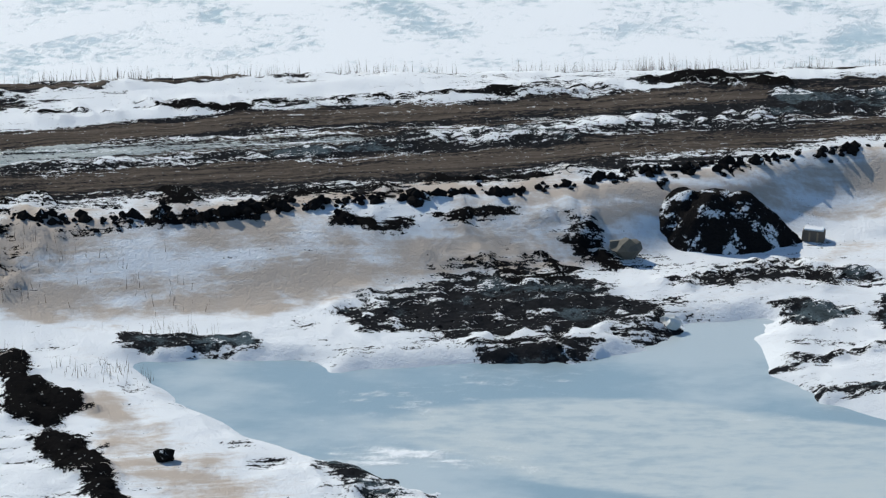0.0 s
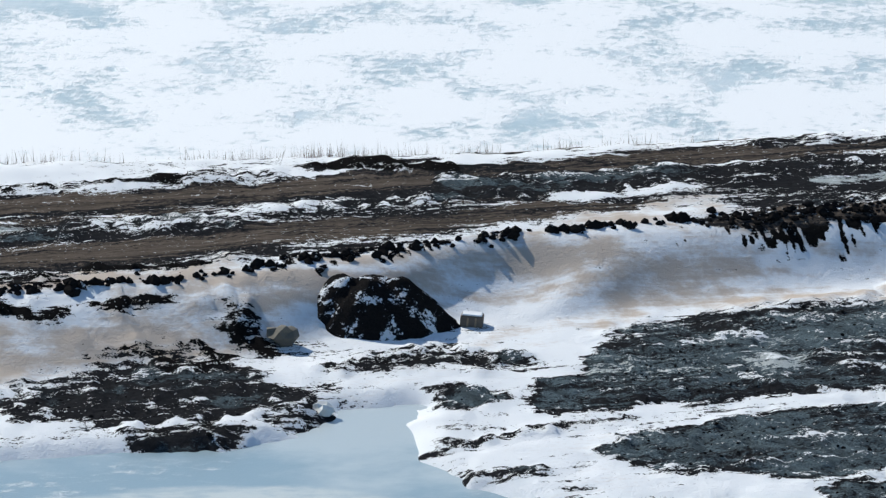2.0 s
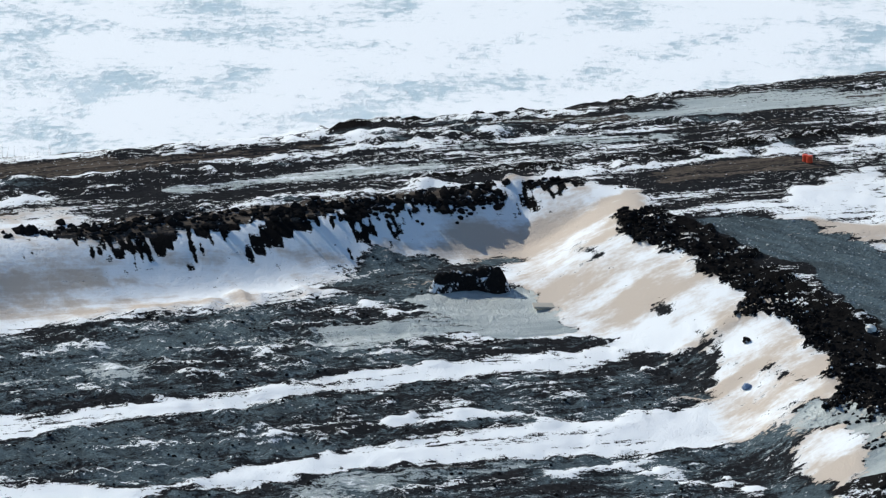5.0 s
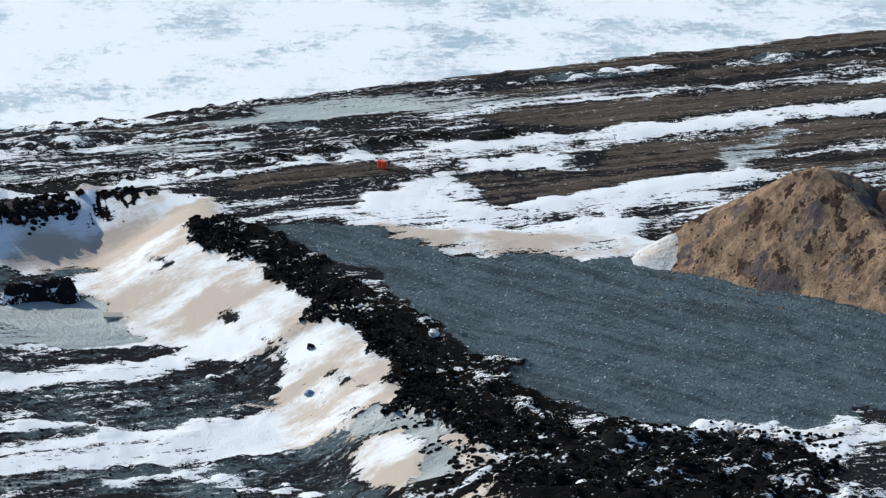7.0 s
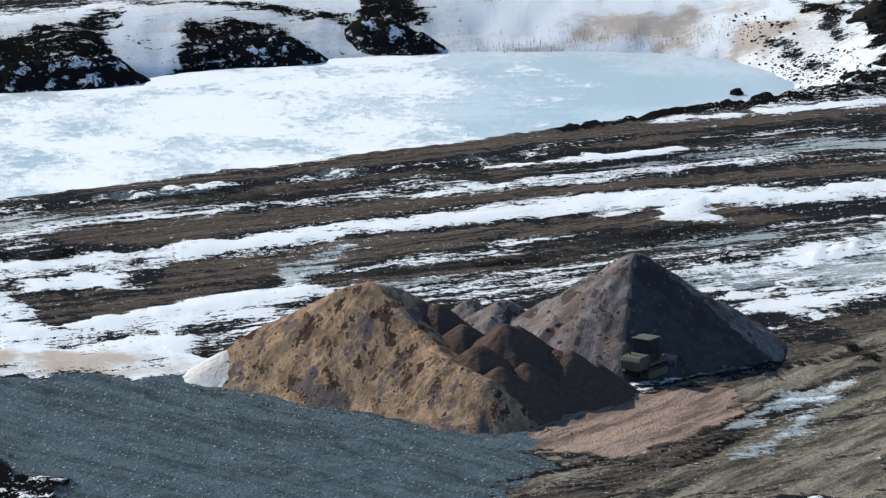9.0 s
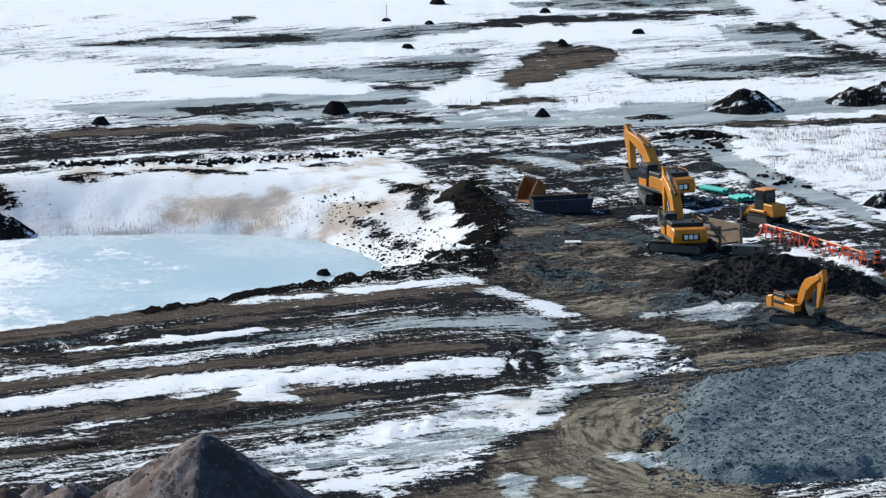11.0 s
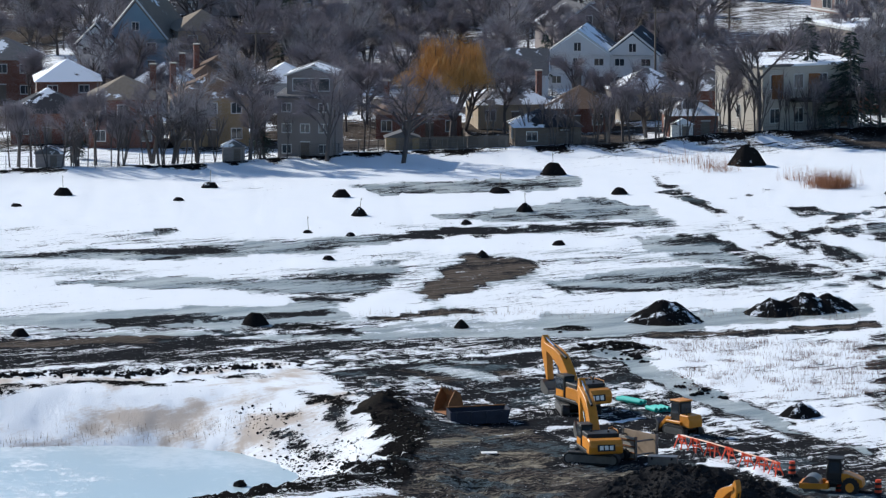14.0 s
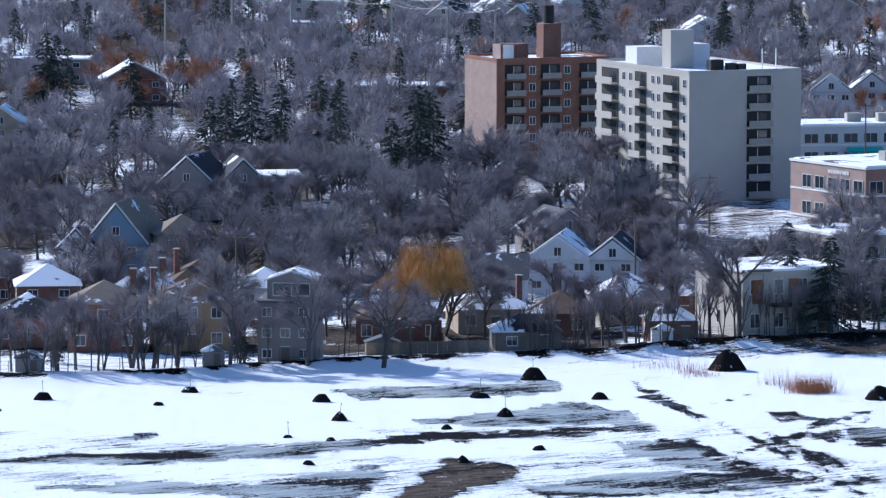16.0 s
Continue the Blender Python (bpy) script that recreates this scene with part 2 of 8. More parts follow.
patch("D", 0.0, (-156.8, 259.7), (-151.2, 265.9), (-141.3, 271.0), (-134.3, 276.5), (-130.6, 275.7), (-131.4, 268.4), (-139.5, 262.7), (-143.0, 254.8), (-148.8, 248.8), (-152.4, 250.1))
patch("D", 0.0, (-80.8, 302.5), (-79.2, 314.9), (-74.9, 309.4), (-70.2, 302.8), (-64.5, 293.8), (-65.2, 283.2), (-71.1, 290.1), (-76.4, 296.1))
patch("D", 0.0, (-41.6, 453.2), (-31.8, 453.2), (-20.6, 456.3), (-14.4, 464.1), (-11.2, 456.4), (-9.6, 447.4), (-13.7, 438.7), (-19.6, 433.1), (-30.8, 438.7), (-40.3, 438.6))
patch("D", 0.0, (-147.8, 246.4), (-141.1, 237.2), (-134.4, 228.8), (-129.0, 222.5), (-134.7, 220.4), (-143.3, 234.2))
patch("D", 0.0, (-65.6, 312.4), (-62.1, 312.2), (-58.0, 308.3), (-55.0, 311.8), (-51.6, 311.6), (-47.2, 308.5), (-52.4, 304.7), (-58.6, 305.5), (-63.7, 309.2))
patch("D", 0.0, (-88.2, 311.7), (-84.0, 315.5), (-79.5, 316.2), (-75.2, 310.7), (-70.4, 304.0), (-64.7, 295.0), (-60.4, 285.1), (-55.8, 275.9), (-52.0, 267.2), (-54.0, 260.3), (-61.6, 270.3), (-69.8, 283.6), (-79.0, 292.7), (-85.5, 300.1))
patch("s", 1.4, (-173.8, 291.7), (-162.7, 295.8), (-152.8, 300.9), (-148.4, 303.6), (-137.9, 308.2), (-128.0, 312.6))
patch("s", 1.8, (-168.6, 280.6), (-162.7, 285.1), (-156.2, 290.3), (-150.3, 294.3), (-142.5, 299.6), (-135.5, 304.2), (-129.4, 308.5), (-122.3, 314.7))
patch("n", 2.3, (-166.9, 276.9), (-158.6, 283.4), (-153.1, 288.1), (-144.0, 293.4), (-135.0, 299.4), (-129.1, 303.9), (-120.9, 309.6))
patch("n", 2.1, (-161.6, 265.5), (-153.4, 271.3), (-139.8, 280.3), (-131.2, 287.8), (-124.3, 293.0), (-118.0, 299.1))
patch("t", 2.0, (-164.7, 272.2), (-153.7, 280.5), (-142.1, 288.3), (-133.3, 294.1), (-127.5, 298.7), (-119.5, 304.5))
patch("b", 0.8, (-172.4, 288.7), (-163.7, 295.3), (-153.5, 302.6))
patch("b", 1.4, (-144.5, 284.9), (-135.9, 291.2), (-127.5, 298.9), (-120.0, 306.3))
patch("s", 1.6, (-123.8, 313.5), (-118.4, 318.1), (-112.4, 321.5), (-105.4, 326.3), (-99.8, 331.6))
patch("n", 2.0, (-134.9, 299.9), (-123.1, 309.1), (-113.8, 315.4), (-108.7, 318.5), (-99.7, 325.9))
patch("n", 1.7, (-131.0, 289.2), (-122.4, 295.4), (-114.6, 300.4), (-110.4, 303.4))
patch("b", 1.5, (-125.5, 304.9), (-116.1, 310.4), (-106.5, 316.0), (-97.3, 323.8), (-85.7, 334.1))
patch("s", 1.0, (-117.5, 302.8), (-114.9, 305.1), (-112.0, 307.8))
patch("W", 1.4, (-103.8, 312.6), (-99.7, 315.4), (-94.7, 319.0), (-89.5, 322.1))
patch("n", 0.9, (-107.1, 299.2), (-100.0, 304.6), (-92.9, 310.7), (-87.3, 315.0))
patch("b", 1.5, (-109.6, 321.8), (-101.7, 326.5), (-95.4, 332.3), (-87.0, 341.2))
patch("s", 0.7, (-105.1, 325.1), (-98.4, 328.8), (-90.9, 332.3))
patch("W", 1.1, (-88.6, 327.9), (-82.6, 331.5), (-76.1, 334.6))
patch("t", 2.9, (-77.6, 342.7), (-68.0, 349.9), (-57.1, 355.9), (-39.7, 367.1))
patch("n", 1.9, (-67.9, 359.8), (-57.9, 362.2), (-50.5, 367.4), (-40.3, 374.5))
patch("n", 2.1, (-59.5, 344.5), (-52.5, 349.7), (-45.2, 354.3), (-38.9, 357.3))
patch("s", 1.7, (-62.0, 335.7), (-55.0, 338.9), (-48.1, 344.4), (-38.4, 349.8))
patch("S", 0.0, (-61.3, 330.5), (-58.1, 334.4), (-54.2, 335.9), (-53.3, 333.1), (-55.3, 330.1), (-59.8, 328.0))
patch("N", 0.0, (-61.2, 325.1), (-57.4, 329.4), (-52.2, 328.5), (-50.4, 325.5), (-54.3, 321.9), (-57.7, 318.2), (-59.6, 321.6))
patch("s", 1.2, (-57.2, 317.6), (-54.0, 320.0), (-49.6, 324.8), (-45.3, 328.3), (-40.2, 332.1))
patch("n", 1.7, (-74.6, 322.7), (-70.2, 326.7), (-66.7, 327.6))
patch("S", 0.0, (-66.6, 314.3), (-65.1, 322.2), (-62.1, 326.5), (-60.3, 324.1), (-58.6, 319.9), (-56.7, 315.9), (-53.8, 313.2), (-50.4, 313.3), (-47.7, 311.1), (-46.6, 305.9), (-52.4, 304.4), (-58.6, 305.5), (-63.7, 309.2))
patch("G", 0.0, (-72.1, 313.0), (-69.4, 313.7), (-63.7, 309.0), (-58.6, 305.3), (-52.4, 304.4), (-47.7, 302.4), (-43.5, 300.2), (-38.5, 296.8), (-34.2, 294.0), (-32.2, 268.5), (-43.1, 267.5), (-47.5, 273.8), (-50.4, 277.2), (-55.3, 285.3), (-59.5, 293.3), (-63.6, 300.4), (-68.9, 307.0))
patch("P", 0.0, (-76.1, 311.6), (-73.4, 312.5), (-70.0, 309.2), (-65.2, 301.7), (-61.5, 295.9), (-57.9, 289.6), (-55.2, 284.8), (-51.9, 279.0), (-48.0, 273.5), (-47.1, 266.6), (-48.9, 261.9), (-51.7, 264.8), (-55.6, 271.1), (-58.8, 281.0), (-61.6, 286.4), (-65.8, 293.8), (-69.0, 300.4), (-73.2, 304.2))
patch("P", 0.0, (-48.3, 251.4), (-48.6, 260.0), (-47.4, 266.0), (-43.2, 268.6), (-38.7, 268.5), (-36.3, 265.5), (-32.6, 263.4), (-31.7, 261.4), (-31.1, 254.1))
patch("S", 0.0, (-43.0, 266.7), (-40.2, 268.3), (-35.7, 268.3), (-32.4, 270.7), (-31.7, 261.5), (-35.4, 264.8), (-39.2, 267.3))
patch("n", 2.5, (-51.2, 364.7), (-39.8, 376.6), (-29.6, 383.9), (-22.3, 389.9), (-13.2, 395.1), (-6.0, 397.6))
patch("t", 2.9, (-65.9, 349.0), (-51.8, 359.7), (-36.7, 368.3), (-21.0, 376.7), (-6.0, 385.2))
patch("n", 1.8, (-55.6, 344.4), (-43.2, 353.5), (-32.2, 361.8), (-16.7, 368.6), (-6.0, 373.5))
patch("s", 1.6, (-63.7, 335.8), (-55.7, 339.6), (-46.1, 345.0), (-35.4, 352.2), (-27.9, 356.2), (-21.9, 360.9))
patch("s", 2.2, (-15.3, 362.6), (-12.6, 362.4), (-6.0, 364.9))
patch("N", 0.0, (-53.4, 336.6), (-42.3, 344.9), (-27.8, 353.5), (-21.0, 357.9), (-15.2, 359.7), (-10.1, 356.2), (-14.3, 351.6), (-31.1, 346.6), (-40.2, 338.0), (-44.0, 332.5), (-52.1, 324.8))
patch("S", 0.0, (-20.6, 357.9), (-18.3, 358.4), (-15.5, 353.0), (-20.1, 353.4))
patch("S", 0.0, (-26.3, 355.1), (-22.6, 357.3), (-22.0, 354.3), (-25.4, 352.6))
patch("W", 0.0, (-45.7, 337.6), (-43.6, 342.5), (-41.5, 343.6), (-41.3, 334.8), (-44.4, 329.5))
patch("s", 1.8, (-55.6, 316.6), (-50.6, 321.2), (-45.8, 325.6), (-41.0, 331.3), (-36.3, 336.1))
patch("t", 3.3, (-39.7, 333.1), (-34.2, 338.0), (-28.6, 342.0), (-23.9, 345.9), (-16.1, 349.6))
patch("V", 0.0, (-19.9, 339.9), (-15.9, 341.7), (-11.2, 347.4), (-6.0, 346.4), (-6.0, 337.2), (-10.5, 325.3), (-14.4, 328.6), (-18.2, 334.9))
patch("S", 0.0, (-61.3, 321.2), (-59.5, 323.7), (-57.0, 316.8), (-48.8, 315.9), (-47.3, 309.9), (-49.2, 306.1), (-55.2, 305.2), (-58.8, 306.1))
patch("N", 0.0, (-27.1, 292.2), (-21.5, 304.7), (-16.0, 299.6), (-14.6, 295.6), (-18.2, 290.1), (-22.3, 288.5))
patch("O", 0.0, (-27.8, 289.7), (-18.2, 290.5), (-14.6, 296.0), (-16.0, 300.7), (-11.7, 313.2), (-6.0, 326.0), (-5.9, 281.2), (-27.9, 279.5))
patch("W", 0.0, (-13.5, 293.5), (-11.4, 297.6), (-11.2, 287.2), (-13.1, 286.8))
patch("Y", 0.0, (-0.7, 383.5), (10.6, 385.7), (15.9, 383.6), (23.0, 383.6), (30.2, 385.8), (29.3, 374.0), (18.2, 369.8), (14.0, 366.7), (9.8, 356.8), (8.0, 347.1), (-0.3, 347.1), (2.0, 362.6), (8.4, 364.7))
patch("B", 0.0, (-10.3, 457.6), (-4.4, 471.0), (6.9, 477.7), (10.9, 473.7), (14.6, 460.8), (22.7, 434.3), (32.0, 410.0), (30.1, 384.7), (16.4, 384.6), (6.4, 386.8), (0.5, 398.2), (-3.9, 407.8), (-5.0, 428.6), (-7.5, 439.8))
patch("Y", 0.0, (1.1, 428.6), (7.6, 432.8), (7.3, 412.9), (10.3, 407.9), (5.7, 393.6), (2.3, 398.2))
patch("W", 0.0, (-7.5, 473.0), (2.7, 470.4), (3.6, 456.1), (-4.3, 454.6), (-7.4, 463.9))
patch("W", 0.0, (6.8, 388.0), (15.0, 391.4), (14.9, 384.6), (7.2, 384.6))
patch("V", 0.0, (-0.7, 379.2), (2.2, 382.4), (7.5, 381.4), (9.0, 373.9), (9.7, 367.7), (4.4, 363.6), (0.5, 363.6), (-1.1, 371.7))
patch("s", 1.9, (-21.5, 360.3), (-11.4, 363.6), (-5.9, 366.6), (-1.1, 368.7))
patch("s", 1.5, (-32.9, 355.3), (-27.3, 359.1), (-21.6, 361.9))
patch("S", 0.0, (-21.2, 358.0), (-19.1, 359.2), (-16.2, 354.8), (-16.5, 352.3), (-20.8, 354.2))
patch("N", 0.0, (-34.5, 373.6), (-27.0, 383.3), (-14.9, 394.7), (-9.0, 397.1), (-6.3, 392.4), (-18.8, 385.6), (-27.2, 374.7), (-33.7, 364.4))
patch("t", 2.9, (-30.4, 373.1), (-22.5, 378.0), (-10.3, 382.9), (-2.0, 385.1))
patch("s", 0.8, (-34.3, 371.0), (-28.5, 374.6), (-21.3, 378.5))
patch("s", 0.9, (-23.2, 389.6), (-17.4, 392.8))
patch("s", 1.4, (-14.9, 394.7), (-9.0, 397.5), (-0.3, 404.3))
patch("s", 1.8, (-3.8, 396.6), (1.4, 392.5), (2.2, 390.6))
patch("B", 0.0, (-42.5, 463.7), (-32.6, 465.3), (-17.6, 468.6), (-7.6, 476.9), (0.7, 473.0), (-7.3, 457.6), (-14.4, 463.2), (-21.2, 459.1), (-32.0, 457.5), (-41.4, 451.3))
patch("C", 0.0, (-44.7, 488.8), (-28.7, 485.4), (-7.7, 484.2), (7.0, 486.6), (8.2, 496.2), (-7.8, 491.8), (-15.1, 489.0), (-28.8, 488.2))
patch("I", 0.0, (7.0, 486.6), (8.3, 499.8), (24.6, 502.1), (39.5, 507.3), (38.8, 498.5), (24.1, 492.7), (14.9, 486.7))
patch("n", 2.0, (-43.9, 479.9), (-33.8, 483.4), (-27.0, 484.1))
patch("b", 1.4, (-27.0, 483.4), (-19.4, 488.3), (-9.8, 487.6))
patch("b", 2.1, (-36.7, 495.3), (-27.7, 496.4), (-15.3, 492.9))
patch("I", 0.0, (-45.4, 495.9), (-32.4, 502.5), (-18.9, 506.3), (-11.3, 504.5), (-11.1, 496.1), (-23.7, 491.7), (-37.0, 491.7))
patch("M", 0.0, (-40.8, 520.1), (-30.9, 524.9), (-16.1, 522.6), (-8.5, 536.5), (-6.2, 537.3), (-8.2, 521.0), (-10.2, 507.5), (-18.9, 503.7), (-15.9, 513.2), (-30.4, 516.2))
patch("M", 0.0, (-48.1, 539.2), (-35.1, 546.6), (-20.5, 549.3), (-6.4, 559.2), (8.1, 563.8), (21.7, 569.5), (23.3, 563.9), (9.2, 558.3), (-6.3, 551.1), (-16.7, 541.5), (-31.6, 537.2))
patch("W", 0.0, (9.7, 582.9), (16.1, 587.9), (21.4, 578.1), (21.7, 569.5), (8.2, 567.5), (-4.1, 569.3))
patch("I", 0.0, (-4.1, 573.1), (7.1, 579.0), (12.9, 587.9), (16.1, 588.9), (21.3, 575.7), (15.6, 569.4), (3.3, 567.5))
patch("I", 0.0, (-13.3, 599.0), (3.5, 604.3), (12.7, 607.5), (13.1, 598.0), (3.4, 591.9), (-9.3, 590.3))
patch("N", 0.0, (-4.2, 512.6), (-0.4, 533.8), (6.6, 536.8), (7.1, 529.8), (1.9, 519.7), (-2.6, 508.1))
patch("M", 0.0, (8.0, 517.3), (20.0, 524.4), (31.7, 530.6), (36.8, 522.5), (30.9, 518.6), (16.8, 514.6))
patch("M", 0.0, (19.9, 553.2), (25.9, 555.0), (26.6, 545.3), (29.2, 538.9), (36.4, 532.7), (31.6, 529.4), (21.7, 538.9))
patch("M", 0.0, (-34.7, 559.0), (-31.2, 561.3), (-31.0, 557.7), (-34.0, 556.8))
patch("M", 0.0, (35.0, 547.5), (37.5, 549.7), (41.4, 539.0), (39.0, 536.8))
patch("M", 0.0, (43.3, 563.2), (44.1, 567.9), (48.5, 567.9), (47.0, 549.8), (43.6, 551.9))
patch("n", 1.4, (18.0, 486.6), (29.2, 489.2), (38.3, 492.4))
patch("S", 0.0, (17.4, 483.2), (37.9, 486.8), (35.0, 418.2), (28.2, 431.5), (21.5, 448.7), (16.3, 467.2))
patch("I", 0.0, (11.0, 479.4), (16.1, 475.1), (19.6, 460.8), (22.5, 448.8), (20.1, 448.7), (14.3, 467.1))
patch("I", 0.0, (27.6, 445.8), (30.7, 434.4), (33.3, 426.3), (32.9, 421.0), (27.7, 431.7))
patch("B", 0.0, (-137.3, 256.3), (-135.2, 262.2), (-132.6, 265.1), (-128.7, 268.6), (-124.3, 267.2), (-124.6, 264.2), (-120.1, 264.6), (-118.9, 261.9), (-117.7, 256.5), (-120.8, 255.9), (-121.8, 250.3), (-124.5, 248.1), (-127.6, 251.3), (-131.1, 253.0), (-134.7, 252.3))
patch("B", 0.0, (-122.0, 270.4), (-118.8, 274.2), (-117.9, 276.6), (-116.1, 275.2), (-112.4, 273.9), (-112.9, 271.1), (-116.7, 269.5), (-120.7, 268.5))
patch("B", 0.0, (-146.9, 249.0), (-144.1, 249.4), (-139.0, 248.3), (-139.2, 247.0), (-144.3, 246.0))
patch("b", 0.6, (-135.0, 265.4), (-132.1, 266.5), (-128.7, 269.3))
patch("b", 0.7, (-130.9, 268.9), (-127.6, 268.1), (-128.5, 274.6))
patch("B", 0.0, (-126.7, 230.0), (-124.0, 231.0), (-120.9, 230.6), (-120.3, 228.3), (-123.5, 224.9), (-125.0, 226.5))
patch("b", 0.7, (-113.3, 253.0), (-110.6, 256.4), (-107.0, 260.2))
patch("b", 0.5, (-108.3, 250.9), (-104.8, 252.4))
patch("B", 0.0, (-114.4, 267.3), (-112.6, 266.7), (-111.9, 263.2), (-113.1, 263.4))
patch("K", 0.0, (-105.7, 283.3), (-102.5, 289.9), (-94.7, 299.8), (-86.8, 308.0), (-82.3, 309.0), (-81.1, 302.9), (-85.3, 298.3), (-77.7, 297.5), (-79.1, 291.4), (-84.9, 290.0), (-73.4, 292.7), (-71.2, 289.8), (-83.2, 282.5), (-85.3, 280.1), (-91.5, 273.7), (-97.8, 268.6), (-103.0, 269.8), (-107.3, 278.3))
patch("I", 0.0, (-85.3, 298.3), (-81.1, 302.9), (-77.1, 298.0), (-72.8, 293.5), (-78.2, 290.2), (-83.2, 291.8))
patch("t", 2.7, (-96.0, 280.9), (-88.3, 287.3), (-80.6, 295.1))
patch("s", 0.7, (-102.8, 259.8), (-101.3, 263.0), (-97.4, 267.1), (-91.3, 272.8), (-87.6, 276.4), (-84.3, 279.4))
patch("s", 0.6, (-82.9, 281.3), (-79.8, 283.5), (-76.1, 286.1), (-71.4, 289.4))
patch("K", 0.0, (-102.1, 257.6), (-97.2, 266.3), (-83.9, 277.2), (-75.7, 284.2), (-70.4, 289.3), (-65.0, 286.0), (-63.7, 281.8), (-66.4, 275.1), (-72.5, 274.3), (-77.7, 269.0), (-85.5, 262.6), (-89.8, 257.7), (-94.2, 256.1), (-100.7, 256.9))
patch("s", 0.9, (-93.4, 250.9), (-88.6, 256.5), (-82.4, 262.7), (-74.5, 268.8), (-69.5, 273.4))
patch("S", 0.0, (-69.5, 272.0), (-68.3, 275.3), (-65.8, 277.4), (-65.3, 272.4), (-67.4, 269.0), (-68.7, 267.5))
patch("K", 0.0, (-88.8, 253.9), (-82.1, 261.1), (-71.0, 266.5), (-65.2, 268.3), (-57.8, 273.5), (-54.9, 253.4), (-86.7, 246.2))
patch("s", 0.6, (-69.6, 263.9), (-67.2, 266.2), (-63.3, 264.3), (-59.8, 262.9))
patch("t", 1.6, (-83.9, 256.3), (-78.9, 260.7), (-73.6, 264.2))
patch("s", 0.9, (-79.4, 266.5), (-75.7, 266.5), (-72.2, 270.5), (-69.6, 272.6))
patch("s", 0.6, (-80.5, 270.9), (-76.4, 273.7), (-73.0, 275.6))
patch("s", 0.6, (-77.1, 285.6), (-74.0, 288.0), (-71.3, 289.5))
patch("s", 0.7, (-69.5, 269.2), (-67.7, 274.1), (-65.5, 276.2))
patch("S", 0.0, (-63.7, 278.3), (-62.0, 279.2), (-57.8, 273.3), (-55.7, 271.4), (-52.8, 268.4), (-51.4, 262.9), (-54.3, 262.5), (-58.1, 271.0), (-60.8, 274.0))
patch("I", 0.0, (-59.5, 274.0), (-56.9, 271.5), (-53.9, 269.7), (-51.8, 265.6), (-51.4, 259.2), (-53.8, 261.0), (-55.6, 267.2))
patch("I", 0.0, (-81.0, 303.3), (-76.8, 298.3), (-74.4, 293.2), (-78.7, 291.2), (-82.5, 296.0))
patch("P", 0.0, (-151.9, 244.4), (-147.6, 239.5), (-143.9, 236.2), (-142.4, 232.9), (-137.9, 226.4), (-135.0, 222.4), (-131.5, 217.8), (-134.5, 216.6), (-139.6, 224.8), (-143.5, 229.7), (-147.0, 233.9))
patch("p", 0.2, (-146.1, 266.2), (-144.2, 267.5), (-142.1, 269.3), (-138.0, 272.1), (-133.2, 274.0))
patch("p", 0.5, (-141.0, 269.0), (-139.1, 269.7))
patch("p", 0.5, (-130.7, 275.8), (-129.6, 277.6), (-128.1, 279.6))
patch("p", 0.7, (-131.6, 272.6), (-131.0, 273.2))
patch("p", 0.6, (-133.8, 269.3), (-131.5, 269.4), (-128.0, 269.2))
patch("p", 0.9, (-130.2, 274.2), (-128.6, 273.7), (-125.9, 270.8))
patch("p", 0.5, (-135.3, 266.4), (-132.6, 267.0))
patch("p", 1.0, (-157.9, 257.5), (-155.6, 257.0), (-156.0, 259.5))
patch("P", 0.0, (-159.9, 261.7), (-157.4, 263.3), (-155.6, 258.5), (-155.0, 254.1), (-155.6, 252.6))
patch("p", 0.8, (-61.8, 338.1), (-59.5, 339.9))
patch("p", 0.7, (-57.2, 317.0), (-54.9, 317.3))
patch("p", 0.9, (-97.6, 336.4), (-93.4, 338.3), (-89.5, 342.0), (-87.1, 345.4), (-79.7, 348.1))
patch("P", 0.0, (-78.6, 425.8), (-74.7, 431.0), (-70.9, 436.8), (-69.1, 426.5), (-71.5, 423.7), (-69.8, 413.4), (-73.2, 409.4), (-75.7, 408.0))
patch("P", 0.0, (-65.4, 435.6), (-63.5, 439.1), (-57.7, 439.0), (-55.6, 436.9), (-52.9, 429.5), (-59.7, 423.6), (-62.5, 420.2), (-64.0, 421.4))
patch("p", 0.8, (-68.9, 440.0), (-61.0, 442.6), (-52.3, 442.7))
patch("P", 0.0, (-51.0, 448.4), (-49.8, 451.5), (-45.9, 445.9), (-45.0, 440.3), (-47.4, 441.5), (-48.8, 445.7), (-50.0, 441.3))
patch("p", 0.9, (-29.8, 388.0), (-24.6, 393.2), (-17.5, 398.4), (-13.3, 401.1), (-6.0, 404.8))
patch("p", 1.3, (-29.3, 386.0), (-23.4, 392.9), (-15.1, 400.4), (-9.1, 404.8))
patch("P", 0.0, (-7.0, 441.4), (-6.2, 450.3), (-4.9, 438.6), (-2.6, 424.8), (-0.8, 411.7), (0.1, 401.9), (-4.7, 404.3), (-9.2, 409.2), (-10.9, 406.7), (-10.3, 419.4), (-7.8, 432.9))
patch("p", 1.6, (-4.7, 402.5), (2.3, 401.8), (5.0, 407.9))
patch("P", 0.0, (10.6, 403.3), (13.4, 408.2), (18.5, 413.3), (22.4, 410.8), (25.8, 400.9), (24.6, 396.2), (19.3, 393.8), (16.3, 391.5), (12.9, 393.8))
patch("p", 1.3, (11.0, 476.0), (14.7, 480.4), (17.2, 477.7))
patch("b", 1.0, (22.6, 593.1), (26.0, 583.1), (28.5, 571.9))
patch("p", 1.0, (-14.7, 491.6), (-10.9, 489.8))
patch("p", 0.7, (8.6, 490.6), (11.8, 490.6))
patch("p", 0.7, (-16.7, 341.7), (-14.8, 342.6))
